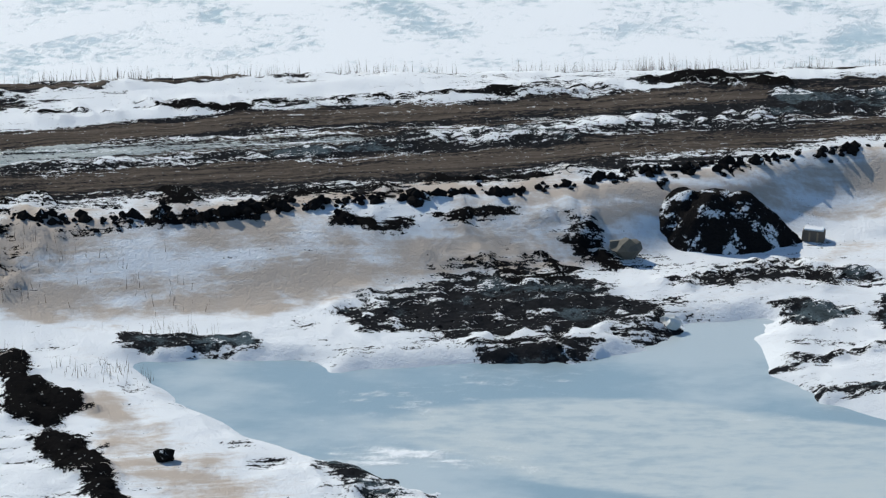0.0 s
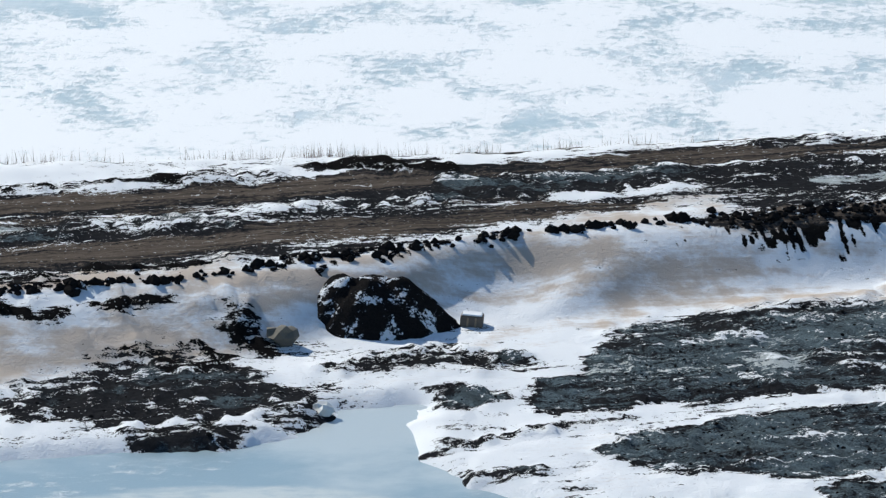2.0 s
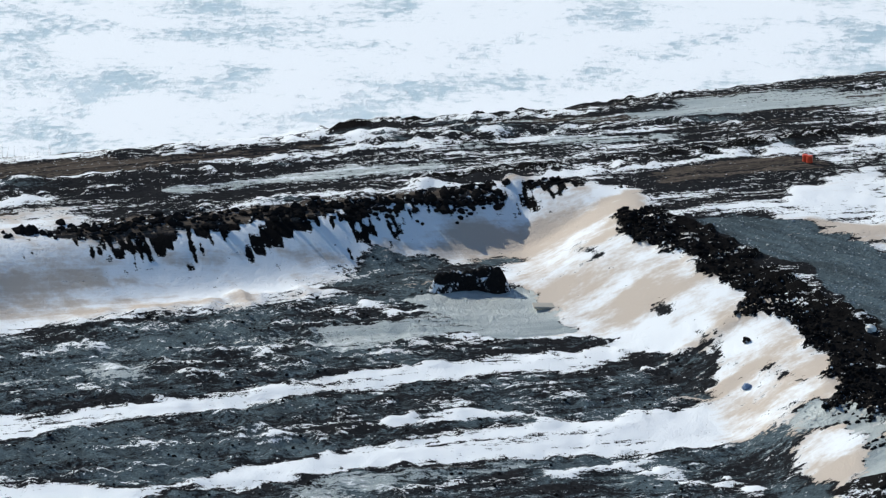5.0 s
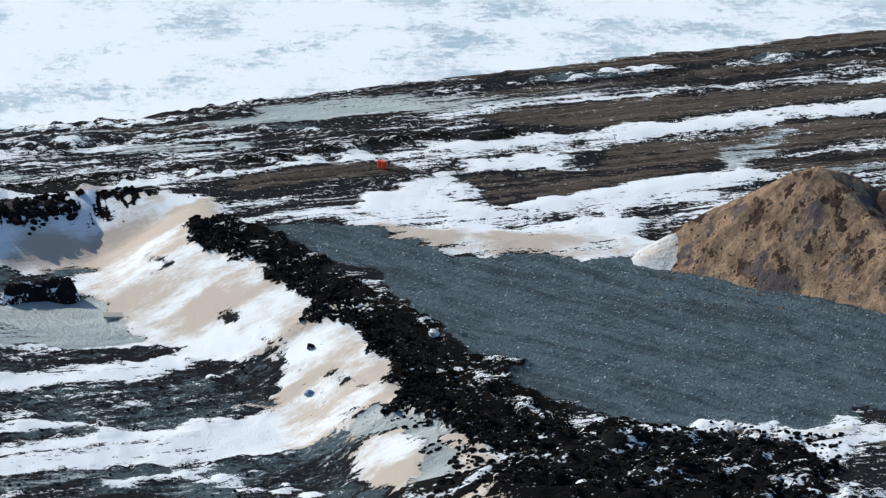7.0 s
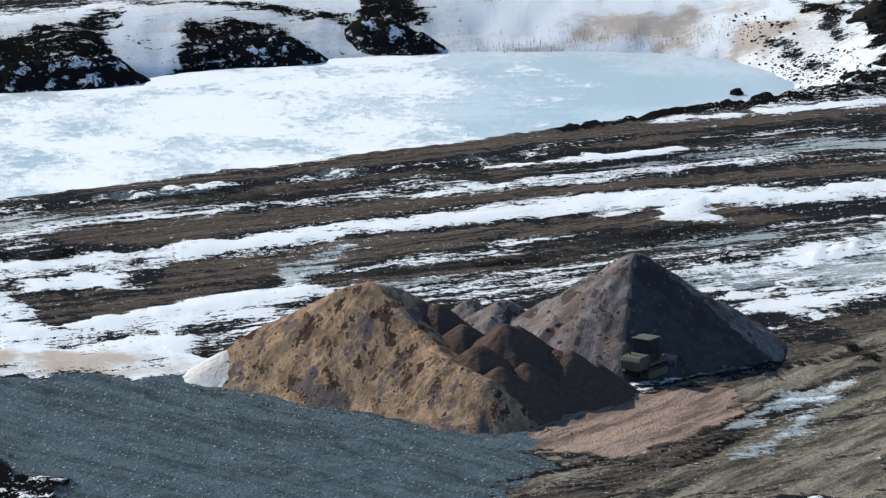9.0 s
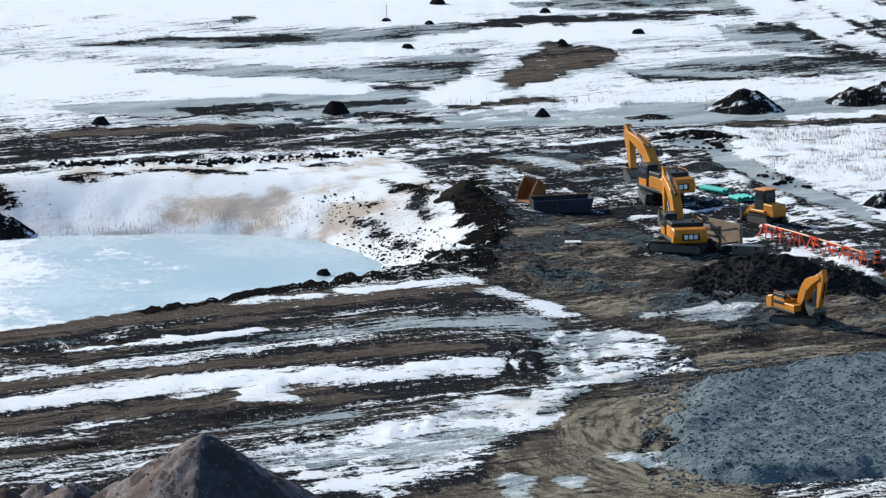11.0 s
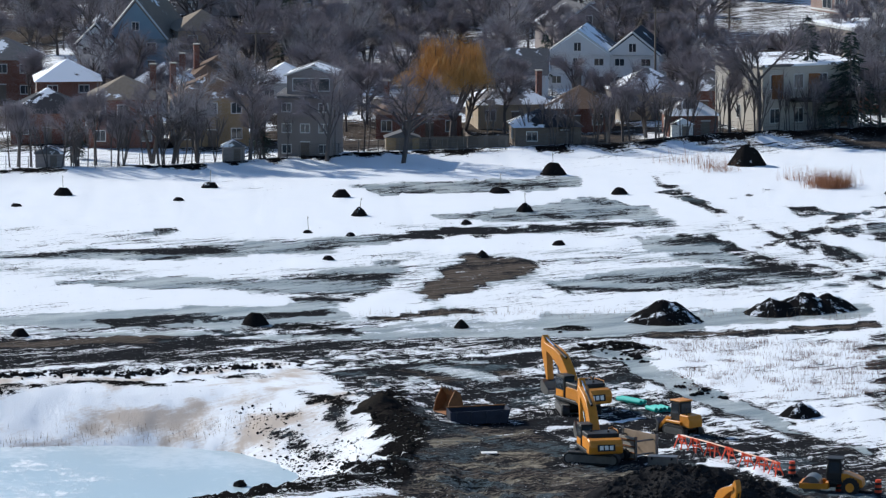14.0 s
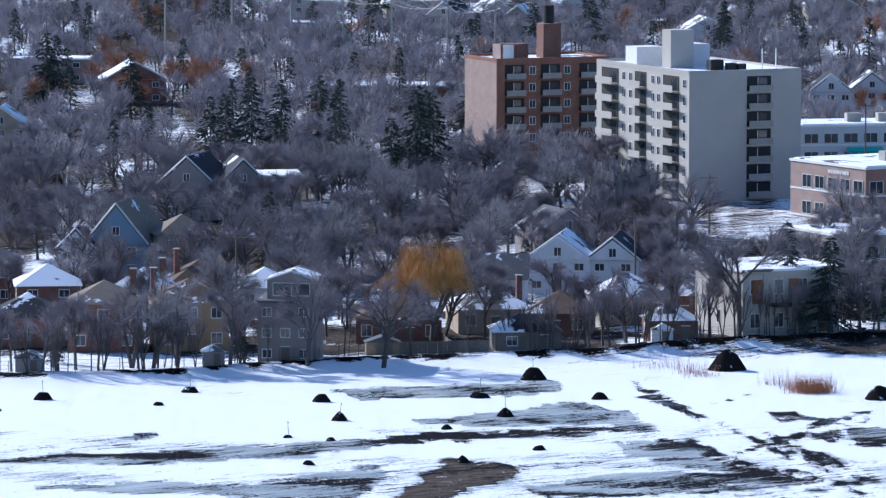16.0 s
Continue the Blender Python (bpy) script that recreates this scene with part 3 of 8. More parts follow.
patch("p", 0.7, (-10.0, 343.6), (-7.5, 348.6))
patch("b", 0.6, (22.1, 605.6), (24.7, 590.0), (28.9, 572.8))
patch("b", 0.6, (34.5, 562.6), (38.1, 544.8), (41.8, 532.2))
patch("n", 0.9, (-173.7, 291.6), (-168.4, 292.8), (-163.9, 295.8), (-157.4, 300.7))
patch("G", 0.0, (-58.4, 304.1), (-53.5, 305.4), (-46.6, 301.9), (-43.7, 302.1), (-39.0, 299.0), (-30.5, 292.0), (-27.1, 289.9), (-23.5, 287.3), (-26.6, 282.3), (-29.0, 273.7), (-53.1, 271.8))
patch("b", 0.9, (-133.0, 294.8), (-124.3, 301.2), (-118.1, 304.9), (-112.1, 309.5), (-105.8, 313.2))
patch("b", 0.8, (-163.5, 269.7), (-155.3, 275.7), (-145.5, 282.0), (-135.0, 288.7))
patch("b", 1.0, (-66.5, 352.8), (-52.2, 363.1), (-38.6, 371.9), (-25.2, 379.3))
patch("b", 1.0, (-94.5, 328.7), (-86.3, 334.4), (-77.6, 338.5), (-67.0, 343.9))
patch("b", 1.2, (-95.9, 334.7), (-85.8, 340.9), (-78.6, 343.9))
patch("p", 1.1, (-51.4, 609.4), (-45.0, 611.7), (-31.9, 613.9), (-24.2, 618.4), (-19.0, 621.8), (-9.7, 626.4), (7.9, 630.5), (18.1, 634.6))
patch("p", 1.8, (23.7, 638.5), (35.7, 643.4), (44.0, 644.0), (54.7, 649.6))
patch("b", 0.6, (-0.6, 366.6), (-0.9, 373.4), (0.1, 379.4), (2.2, 382.4))
patch("b", 0.6, (0.3, 363.6), (0.9, 371.3), (2.3, 376.4), (4.8, 380.7))
patch("b", 0.6, (2.0, 361.3), (4.6, 364.0), (7.7, 368.9), (9.8, 372.2))
patch("b", 0.6, (7.5, 379.2), (9.0, 373.5), (10.3, 366.7))
patch("b", 0.9, (30.6, 546.2), (36.5, 556.4), (41.1, 570.3), (47.3, 579.9))
patch("b", 0.8, (32.4, 537.7), (36.6, 531.4), (42.1, 515.5))
patch("b", 0.9, (40.2, 557.3), (42.0, 566.5), (46.6, 572.2))
patch("b", 1.2, (23.3, 555.0), (28.7, 544.0), (32.6, 531.4), (37.9, 525.3))
patch("b", 0.9, (35.5, 579.2), (39.0, 575.8), (41.2, 572.0))
patch("P", 0.0, (-161.4, 289.9), (-161.0, 291.7), (-160.0, 292.0), (-156.8, 290.2), (-156.7, 288.6), (-160.3, 287.3))
patch("P", 0.0, (-167.9, 284.4), (-166.6, 286.9), (-164.3, 287.1), (-163.2, 284.9), (-166.7, 283.0))
patch("P", 0.0, (-163.8, 288.9), (-162.6, 289.7), (-161.5, 287.8), (-162.8, 287.0))
patch("P", 0.0, (-142.9, 299.7), (-142.1, 302.1), (-140.6, 300.6), (-142.2, 298.8))
patch("P", 0.0, (-136.2, 307.4), (-134.6, 309.4), (-132.4, 309.9), (-128.0, 309.4), (-130.0, 306.9), (-135.1, 305.4))
patch("P", 0.0, (-152.1, 266.9), (-152.3, 269.4), (-150.9, 269.5), (-149.3, 266.2), (-150.2, 263.6))
patch("P", 0.0, (-109.6, 326.2), (-108.3, 328.7), (-107.2, 327.2), (-109.0, 325.3))
patch("P", 0.0, (-100.0, 333.9), (-98.2, 338.1), (-95.6, 338.3), (-93.3, 340.4), (-94.6, 335.4), (-98.0, 332.0))
patch("y", 0.4, (-27.8, 281.9), (-20.8, 290.0), (-14.7, 301.2), (-11.6, 311.4))
patch("y", 0.4, (-23.3, 278.9), (-16.0, 290.4), (-11.5, 301.4), (-6.0, 313.3))
patch("y", 0.2, (-17.8, 280.3), (-12.8, 288.1), (-5.9, 298.7))
patch("K", 0.0, (-102.2, 257.8), (-100.8, 263.0), (-95.5, 266.7), (-90.3, 271.3), (-86.0, 275.8), (-83.3, 263.6), (-90.0, 257.0), (-95.3, 254.3), (-98.0, 254.0))
patch("b", 0.7, (-113.1, 252.8), (-110.0, 256.6), (-106.5, 260.6), (-103.0, 264.1))
patch("b", 1.0, (-114.5, 266.7), (-111.6, 265.9))
patch("b", 1.1, (-121.3, 269.1), (-118.4, 273.6), (-115.6, 273.1), (-112.7, 273.6))
patch("b", 0.5, (-108.4, 250.8), (-105.1, 253.0))
patch("K", 0.0, (-107.1, 262.8), (-109.0, 267.8), (-107.2, 272.7), (-109.0, 280.8), (-109.3, 283.4), (-107.3, 286.0), (-102.1, 292.2), (-96.5, 297.5), (-91.5, 301.1), (-87.0, 280.2), (-94.3, 274.5), (-101.7, 266.3))
patch("K", 0.0, (-87.6, 252.3), (-86.9, 256.9), (-83.6, 258.4), (-82.6, 253.8))
patch("s", 0.8, (-101.3, 264.6), (-96.0, 268.7), (-90.9, 273.6), (-86.4, 277.7))
patch("W", 0.0, (-99.8, 277.0), (-96.6, 279.9), (-95.9, 276.9), (-98.2, 274.6))
patch("W", 0.0, (-83.8, 257.1), (-81.8, 260.0), (-78.6, 261.9), (-78.4, 258.6), (-80.8, 255.7))
patch("O", 0.0, (-20.7, 294.9), (-19.4, 307.4), (-15.6, 314.6), (-11.7, 323.9), (-8.6, 325.6), (-5.1, 330.1), (-2.9, 339.1), (0.5, 348.1), (4.4, 354.1), (9.2, 361.9), (15.1, 364.1), (12.6, 295.9))
patch("V", 0.0, (-18.2, 334.8), (-15.9, 340.4), (-10.8, 345.5), (-7.1, 351.1), (-3.3, 356.8), (-0.2, 355.0), (-0.3, 346.1), (-3.3, 341.1), (-5.5, 333.8), (-8.6, 327.9), (-10.7, 324.6), (-14.0, 327.0), (-16.2, 330.2))
patch("W", 0.0, (-10.7, 339.2), (-7.1, 346.4), (-3.7, 346.5), (-3.3, 342.1), (-5.9, 337.7), (-9.4, 332.5))
patch("W", 0.0, (-3.6, 332.6), (-1.5, 331.0), (-0.8, 323.0), (-1.2, 319.1), (-2.9, 322.9))
patch("W", 0.0, (0.3, 330.8), (2.1, 330.8), (1.9, 327.2), (0.5, 327.8))
patch("W", 0.0, (4.0, 337.0), (7.0, 338.8), (7.6, 333.4), (5.1, 335.4))
patch("W", 0.0, (-15.0, 298.9), (-9.9, 306.5), (-7.6, 309.9), (-7.9, 307.3), (-13.0, 297.6), (-14.9, 295.8))
patch("W", 0.0, (7.6, 390.7), (15.3, 393.2), (14.7, 387.5), (9.2, 386.9))
patch("V", 0.0, (-0.9, 381.7), (2.9, 385.1), (9.1, 383.0), (9.7, 375.6), (8.7, 369.4), (4.6, 363.3), (1.3, 357.4), (-0.2, 351.7), (-1.2, 353.5), (0.4, 363.1), (-0.5, 371.1))
patch("y", 0.4, (0.4, 384.3), (-0.7, 379.5), (-0.7, 373.2), (-0.1, 367.1), (1.0, 362.2))
patch("y", 0.4, (2.4, 385.0), (1.3, 380.7), (1.0, 375.3), (1.6, 369.2), (2.4, 365.2))
patch("y", 0.4, (4.1, 381.8), (3.2, 377.5), (3.5, 372.3))
patch("y", 0.4, (-0.3, 349.5), (2.1, 357.8), (5.8, 364.1), (8.7, 369.8), (10.4, 374.6))
patch("y", 0.4, (1.8, 363.2), (4.6, 366.8), (7.9, 371.4), (9.1, 376.6))
patch("y", 0.4, (2.4, 379.2), (4.9, 380.5), (7.8, 379.8))
patch("y", 0.3, (14.9, 358.7), (10.5, 353.3), (7.2, 345.1), (5.9, 338.1), (6.5, 331.7))
patch("y", 0.3, (14.7, 355.8), (11.6, 352.0), (8.7, 345.2), (7.5, 338.2))
patch("y", 0.2, (-18.8, 308.6), (-14.7, 309.0), (-10.1, 313.2), (-5.0, 319.4), (-0.4, 325.9))
patch("y", 0.2, (-16.2, 295.1), (-13.1, 301.7), (-10.0, 307.4), (-6.7, 311.9))
patch("y", 0.2, (-10.9, 319.6), (-8.1, 317.4), (-6.3, 313.6))
patch("y", 0.2, (-1.3, 299.5), (-1.6, 307.9), (-1.0, 315.3))
patch("s", 0.9, (-105.2, 303.5), (-100.1, 307.0), (-94.2, 312.4), (-88.0, 317.1), (-81.6, 321.0), (-75.1, 325.9))
patch("b", 0.6, (-105.4, 303.9), (-100.3, 307.6), (-94.3, 312.8), (-88.1, 317.5), (-81.7, 321.7), (-75.2, 326.5))
patch("P", 0.0, (-76.1, 311.6), (-73.4, 312.5), (-70.0, 309.2), (-65.2, 301.7), (-61.5, 295.9), (-57.9, 289.6), (-55.2, 284.8), (-51.9, 279.0), (-48.0, 273.5), (-47.1, 266.6), (-48.9, 261.9), (-51.7, 264.8), (-55.6, 271.1), (-58.8, 281.0), (-61.6, 286.4), (-65.8, 293.8), (-69.0, 300.4), (-73.2, 304.2))
patch("M", 0.0, (19.0, 553.5), (26.3, 555.8), (28.4, 549.1), (22.8, 542.6), (18.8, 546.9))
patch("M", 0.0, (8.4, 519.9), (13.6, 527.9), (22.3, 532.1), (30.8, 530.1), (39.1, 526.0), (33.0, 520.0), (21.7, 516.1), (10.5, 515.2))
patch("M", 0.0, (36.1, 579.2), (39.4, 581.7), (40.2, 573.9), (36.2, 571.0))
patch("M", 0.0, (-18.7, 524.5), (-14.3, 528.5), (-7.0, 536.8), (-4.9, 532.7), (-7.3, 519.7), (-11.7, 515.8))
patch("M", 0.0, (-36.4, 495.9), (-30.2, 499.6), (-22.1, 499.6), (-11.5, 505.2), (-12.4, 499.3), (-23.0, 495.6), (-32.4, 491.3))
patch("N", 0.0, (-1.8, 531.1), (1.1, 540.4), (7.5, 538.3), (5.1, 527.1), (-1.2, 519.1))
patch("N", 0.0, (-9.2, 498.6), (-0.6, 503.8), (1.6, 500.9), (-8.6, 495.0))
patch("s", 1.0, (-11.9, 417.5), (-9.5, 423.9), (-6.8, 428.5))
patch("s", 0.7, (-7.5, 412.6), (-4.9, 417.7))
patch("s", 0.8, (-8.9, 428.9), (-7.6, 433.6))
patch("s", 0.7, (-3.6, 406.1), (-0.3, 405.3))
patch("p", 1.2, (-39.6, 453.2), (-31.9, 455.3), (-22.2, 459.4), (-17.3, 461.9))
patch("b", 0.7, (22.1, 606.4), (23.1, 598.5), (26.4, 585.8), (28.9, 571.2))
patch("b", 0.7, (41.2, 555.1), (41.1, 561.9), (43.9, 566.5), (46.3, 567.5))
patch("b", 0.6, (30.0, 569.6), (33.5, 555.8), (36.1, 540.5), (39.5, 532.1), (42.9, 526.0))
patch("b", 0.5, (29.6, 586.6), (33.0, 590.6), (35.3, 596.8))
patch("M", 0.0, (35.3, 520.0), (43.1, 528.1), (42.7, 523.2), (36.1, 516.1))
patch("b", 0.8, (-17.7, 432.1), (-15.2, 427.5), (-13.1, 419.7))
patch("b", 0.8, (-17.1, 440.8), (-14.1, 436.6), (-12.0, 429.8))
patch("b", 0.6, (-14.0, 449.8), (-11.4, 444.0), (-9.8, 435.5))
patch("b", 0.3, (-77.7, 307.5), (-75.8, 304.8), (-73.9, 300.7))
patch("b", 0.2, (-70.2, 294.1), (-67.0, 289.3), (-64.0, 283.3))
patch("b", 0.2, (-73.3, 291.2), (-70.3, 287.7), (-67.8, 282.9))
patch("b", 0.2, (-63.9, 283.1), (-61.7, 281.0), (-59.1, 276.7))

# the basin bank, its black strips and the dirty snow below them
patch("D", 0.0, (-158.8, 259.5), (-154.9, 262.3), (-141.8, 268.6), (-132.3, 280.7), (-128.7, 283.5), (-128.3, 275.0), (-131.8, 269.5), (-139.3, 258.7), (-145.4, 252.6), (-153.6, 248.3))
patch("D", 0.0, (-122.7, 286.6), (-118.0, 294.0), (-110.9, 304.0), (-106.9, 305.2), (-109.5, 293.7), (-111.9, 278.7), (-115.0, 277.7))
patch("D", 0.0, (-112.4, 289.3), (-106.6, 296.2), (-91.8, 302.2), (-90.9, 298.1), (-105.9, 287.0), (-110.1, 281.5))
patch("Q", 0.0, (-151.6, 243.9), (-149.4, 241.2), (-143.2, 234.8), (-142.3, 231.8), (-139.8, 228.4), (-132.4, 219.4), (-134.5, 218.6), (-139.1, 225.0), (-142.8, 228.9), (-147.0, 233.9))
patch("Q", 0.4, (-154.6, 258.7), (-152.0, 260.7), (-149.7, 262.5), (-147.6, 264.1), (-145.7, 266.2), (-145.4, 268.0))
patch("Q", 0.6, (-141.0, 267.1), (-138.5, 267.3), (-137.2, 269.4), (-134.9, 271.4), (-132.8, 272.9))
patch("p", 0.35, (-152.4, 266.4), (-151.0, 269.3))
patch("p", 0.35, (-146.7, 267.0), (-145.5, 269.2), (-143.9, 271.3), (-142.9, 272.3), (-140.7, 273.1))
patch("p", 0.3, (-139.3, 275.9), (-135.3, 277.3), (-134.0, 278.6), (-132.3, 280.7), (-128.1, 281.8))
patch("Q", 0.45, (-129.2, 271.7), (-127.0, 271.2))
patch("p", 0.35, (-132.3, 268.0), (-129.4, 265.7), (-128.1, 267.5))
patch("p", 0.25, (-134.4, 264.4), (-132.6, 265.1))
patch("n", 0.35, (-105.7, 302.2), (-100.6, 306.0), (-94.8, 310.1), (-88.5, 314.1), (-83.6, 318.1))
# the snowy verge between the haul road and the big pond
patch("S", 0.0, (-170.6, 289.8), (-154.6, 301.4), (-141.5, 307.5), (-136.5, 307.3), (-136.2, 303.1), (-148.6, 295.6), (-155.8, 289.1), (-162.5, 283.9), (-167.9, 279.0), (-170.4, 284.5))
patch("p", 0.3, (-156.4, 290.6), (-150.4, 294.5), (-142.6, 299.9), (-136.4, 303.4))
patch("Q", 0.6, (-167.5, 284.3), (-163.7, 285.7))
patch("Q", 0.8, (-161.0, 288.9), (-156.6, 289.2))
patch("Q", 0.8, (-135.3, 306.0), (-132.1, 308.8), (-127.4, 308.1))
patch("p", 0.5, (-142.7, 299.0), (-140.7, 300.9))
# round the heaps and in the yard
patch("R", 0.0, (-28.3, 290.4), (-26.2, 297.9), (-20.2, 306.0), (-15.4, 307.8), (-13.6, 302.2), (-17.3, 293.8), (-20.8, 287.7), (-24.1, 289.4))
patch("y", 0.25, (-21.3, 284.6), (-17.8, 292.5), (-13.9, 300.1), (-10.7, 306.0))
patch("y", 0.2, (-20.3, 283.4), (-17.1, 290.6), (-13.2, 298.8))
patch("Y", 0.0, (-5.3, 400.1), (-3.4, 425.3), (0.8, 434.9), (6.9, 433.5), (7.5, 414.9), (13.4, 416.2), (18.8, 415.0), (26.1, 402.6), (31.3, 397.9), (29.7, 376.8), (18.6, 373.6), (13.7, 373.5), (6.6, 384.2), (0.7, 393.1))
patch("W", 0.0, (6.6, 388.6), (10.1, 391.3), (15.3, 394.1), (15.3, 389.1), (11.6, 386.4))
patch("G", 2.4, (-46.8, 304.1), (-43.8, 301.8), (-38.4, 297.7), (-33.5, 294.7), (-27.8, 292.0))
patch("I", 1.9, (13.2, 475.0), (16.1, 470.1), (18.5, 460.0), (21.7, 448.6), (25.6, 439.9), (28.5, 433.0))
patch("S", 0.0, (17.1, 469.2), (23.4, 472.5), (36.7, 467.7), (33.3, 424.0), (29.5, 426.6), (25.7, 441.8), (21.1, 455.1))
patch("b", 0.9, (11.0, 469.2), (13.8, 461.2), (17.4, 449.1), (21.2, 437.6), (25.9, 429.3), (30.0, 421.3))
patch("s", 0.8, (19.0, 442.1), (23.0, 435.0), (26.8, 428.1))
patch("s", 0.7, (19.7, 415.0), (23.1, 412.5), (25.9, 407.0))
patch("t", 1.6, (-7.7, 465.9), (-2.1, 458.1), (2.8, 452.0))
patch("t", 1.4, (-4.2, 469.2), (2.9, 464.4), (5.8, 455.0))
patch("D", 0.0, (-41.9, 459.7), (-27.0, 459.7), (-17.4, 470.8), (-14.2, 466.0), (-14.8, 450.8), (-18.5, 433.7), (-30.4, 436.4), (-39.6, 433.6))
# the bank top round to the drums, the fence foot and the earth beside the stone platform
patch("b", 1.0, (-89.1, 317.7), (-84.1, 320.1), (-79.5, 324.1), (-75.4, 327.6), (-71.2, 331.3), (-66.7, 335.2))
patch("s", 0.45, (-88.9, 317.0), (-83.9, 318.9), (-79.2, 322.4), (-75.4, 325.7), (-72.3, 328.9), (-68.3, 331.4))
patch("p", 0.4, (-89.4, 319.3), (-85.4, 321.0), (-79.7, 325.3), (-75.9, 328.5), (-72.1, 332.1), (-66.8, 336.4))
patch("Q", 0.5, (-66.9, 336.8), (-63.4, 338.7))
patch("Q", 0.5, (-61.8, 337.6), (-59.5, 338.8))
patch("n", 1.4, (-74.2, 321.1), (-70.2, 325.5), (-67.3, 327.6))
patch("P", 0.0, (-48.9, 260.3), (-47.0, 265.6), (-40.6, 267.3), (-35.2, 266.6), (-31.2, 260.6), (-29.3, 255.3), (-48.9, 252.7))
patch("O", 0.0, (-30.9, 268.3), (-24.4, 278.5), (-23.3, 257.2), (-27.4, 256.7))
patch("O", 0.0, (-13.8, 292.7), (-5.8, 299.7), (9.6, 303.0), (9.0, 288.4), (-13.3, 287.6))
patch("W", 0.4, (-13.7, 289.5), (-12.2, 294.1), (-9.2, 303.7))
patch("Q", 0.7, (-58, 606.4), (-44.8, 608.4), (-31.8, 611.0), (-18.9, 619.2), (-9.7, 623.8), (7.9, 628.0), (18.1, 632.0), (35.6, 641.0), (54.5, 646.2))
# dark edge above the pond bank, wheel ruts and the earth beyond the platform
patch("Q", 0.7, (-41.1, 450.5), (-36.4, 453.0), (-31.7, 455.1), (-26.6, 453.0), (-21.9, 457.4), (-18.0, 459.2))
patch("p", 0.5, (-14.5, 442.4), (-11.7, 446.8), (-9.7, 442.4))
patch("O", 0.0, (-27.5, 270.7), (-23.5, 279.4), (-18.7, 288.7), (-17.7, 261.7), (-28.3, 260.4))
patch("V", 1.3, (-41.3, 267.3), (-34.6, 266.6), (-28.0, 269.5))
patch("V", 0.8, (-25.1, 269.8), (-22.3, 274.2))
patch("y", 0.22, (-26.6, 261.9), (-23.1, 271.2), (-18.4, 280.0))
patch("y", 0.22, (-24.5, 260.9), (-21.4, 268.0), (-18.2, 274.1))
patch("O", 0.0, (-21.9, 270.7), (-20.2, 280.6), (-12.4, 288.2), (-12.1, 271.7))
for k in range(5):
    patch("y", 0.13, *[(4.6 + (3.0 + 1.15 * k) * math.cos(a), 368.5 + (6.0 + 2.3 * k) * math.sin(a)) for a in (1.5, 1.9, 2.3, 2.7, 3.1, 3.4)])


# ---- the ground ----
def ease(a, b, v):
    k = np.clip((v - a) / (b - a), 0, 1)
    return k * k * (3 - 2 * k)


def lattice(ix, iy, seed):
    h = (ix.astype(np.int64) * 374761393 + iy.astype(np.int64) * 668265263 + seed * 974634777) & 0x7FFFFFFF
    h = ((h ^ (h >> 13)) * 1274126177) & 0x7FFFFFFF
    return ((h ^ (h >> 16)) & 0xFFFF) / 65535.0


def field(x, y, size, seed=1, octaves=4, gain=0.5):
    """Fractal noise about 0, within about -1 to 1, with lumps of that size in metres."""
    total, amp, norm = np.zeros_like(x), 1.0, 0.0
    for o in range(octaves):
        u, v = x / size * 2**o, y / size * 2**o
        i, j = np.floor(u), np.floor(v)
        f, g = u - i, v - j
        f, g = f * f * (3 - 2 * f), g * g * (3 - 2 * g)
        s = seed * 17 + o
        total += amp * ((lattice(i, j, s) * (1 - f) + lattice(i + 1, j, s) * f) * (1 - g)
                        + (lattice(i, j + 1, s) * (1 - f) + lattice(i + 1, j + 1, s) * f) * g - 0.5) * 2
        norm += amp
        amp *= gain
    return total / norm * 1.6


def turned(x, y, angle, stretch):
    c, s = math.cos(angle), math.sin(angle)
    return (x * c + y * s) / stretch, -x * s + y * c


def line_dist(x, y, pts):
    """Distance to a polyline, signed: positive to the right of its way; and the share of the way along it."""
    best, side, along = np.full(x.shape, 1e9), np.ones(x.shape), np.zeros(x.shape)
    n = len(pts) - 1
    for i, ((ax, ay), (bx, by)) in enumerate(zip(pts, pts[1:])):
        dx, dy = bx - ax, by - ay
        t = np.clip(((x - ax) * dx + (y - ay) * dy) / (dx * dx + dy * dy), 0, 1)
        d = np.hypot(x - ax - t * dx, y - ay - t * dy)
        near = d < best
        best = np.where(near, d, best)
        side = np.where(near, np.sign((x - ax) * dy - (y - ay) * dx), side)
        along = np.where(near, (i + t) / n, along)
    return best, best * side, along


def inside(x, y, pts):
    """Signed distance to a closed outline, positive inside."""
    best, hit = np.full(x.shape, 1e9), np.zeros(x.shape, bool)
    for (ax, ay), (bx, by) in zip(pts, pts[1:] + pts[:1]):
        dx, dy = bx - ax, by - ay
        t = np.clip(((x - ax) * dx + (y - ay) * dy) / (dx * dx + dy * dy + 1e-9), 0, 1)
        best = np.minimum(best, np.hypot(x - ax - t * dx, y - ay - t * dy))
        if dy:
            hit ^= ((ay > y) != (by > y)) & (x < ax + (y - ay) / dy * dx)
    return np.where(hit, best, -best)


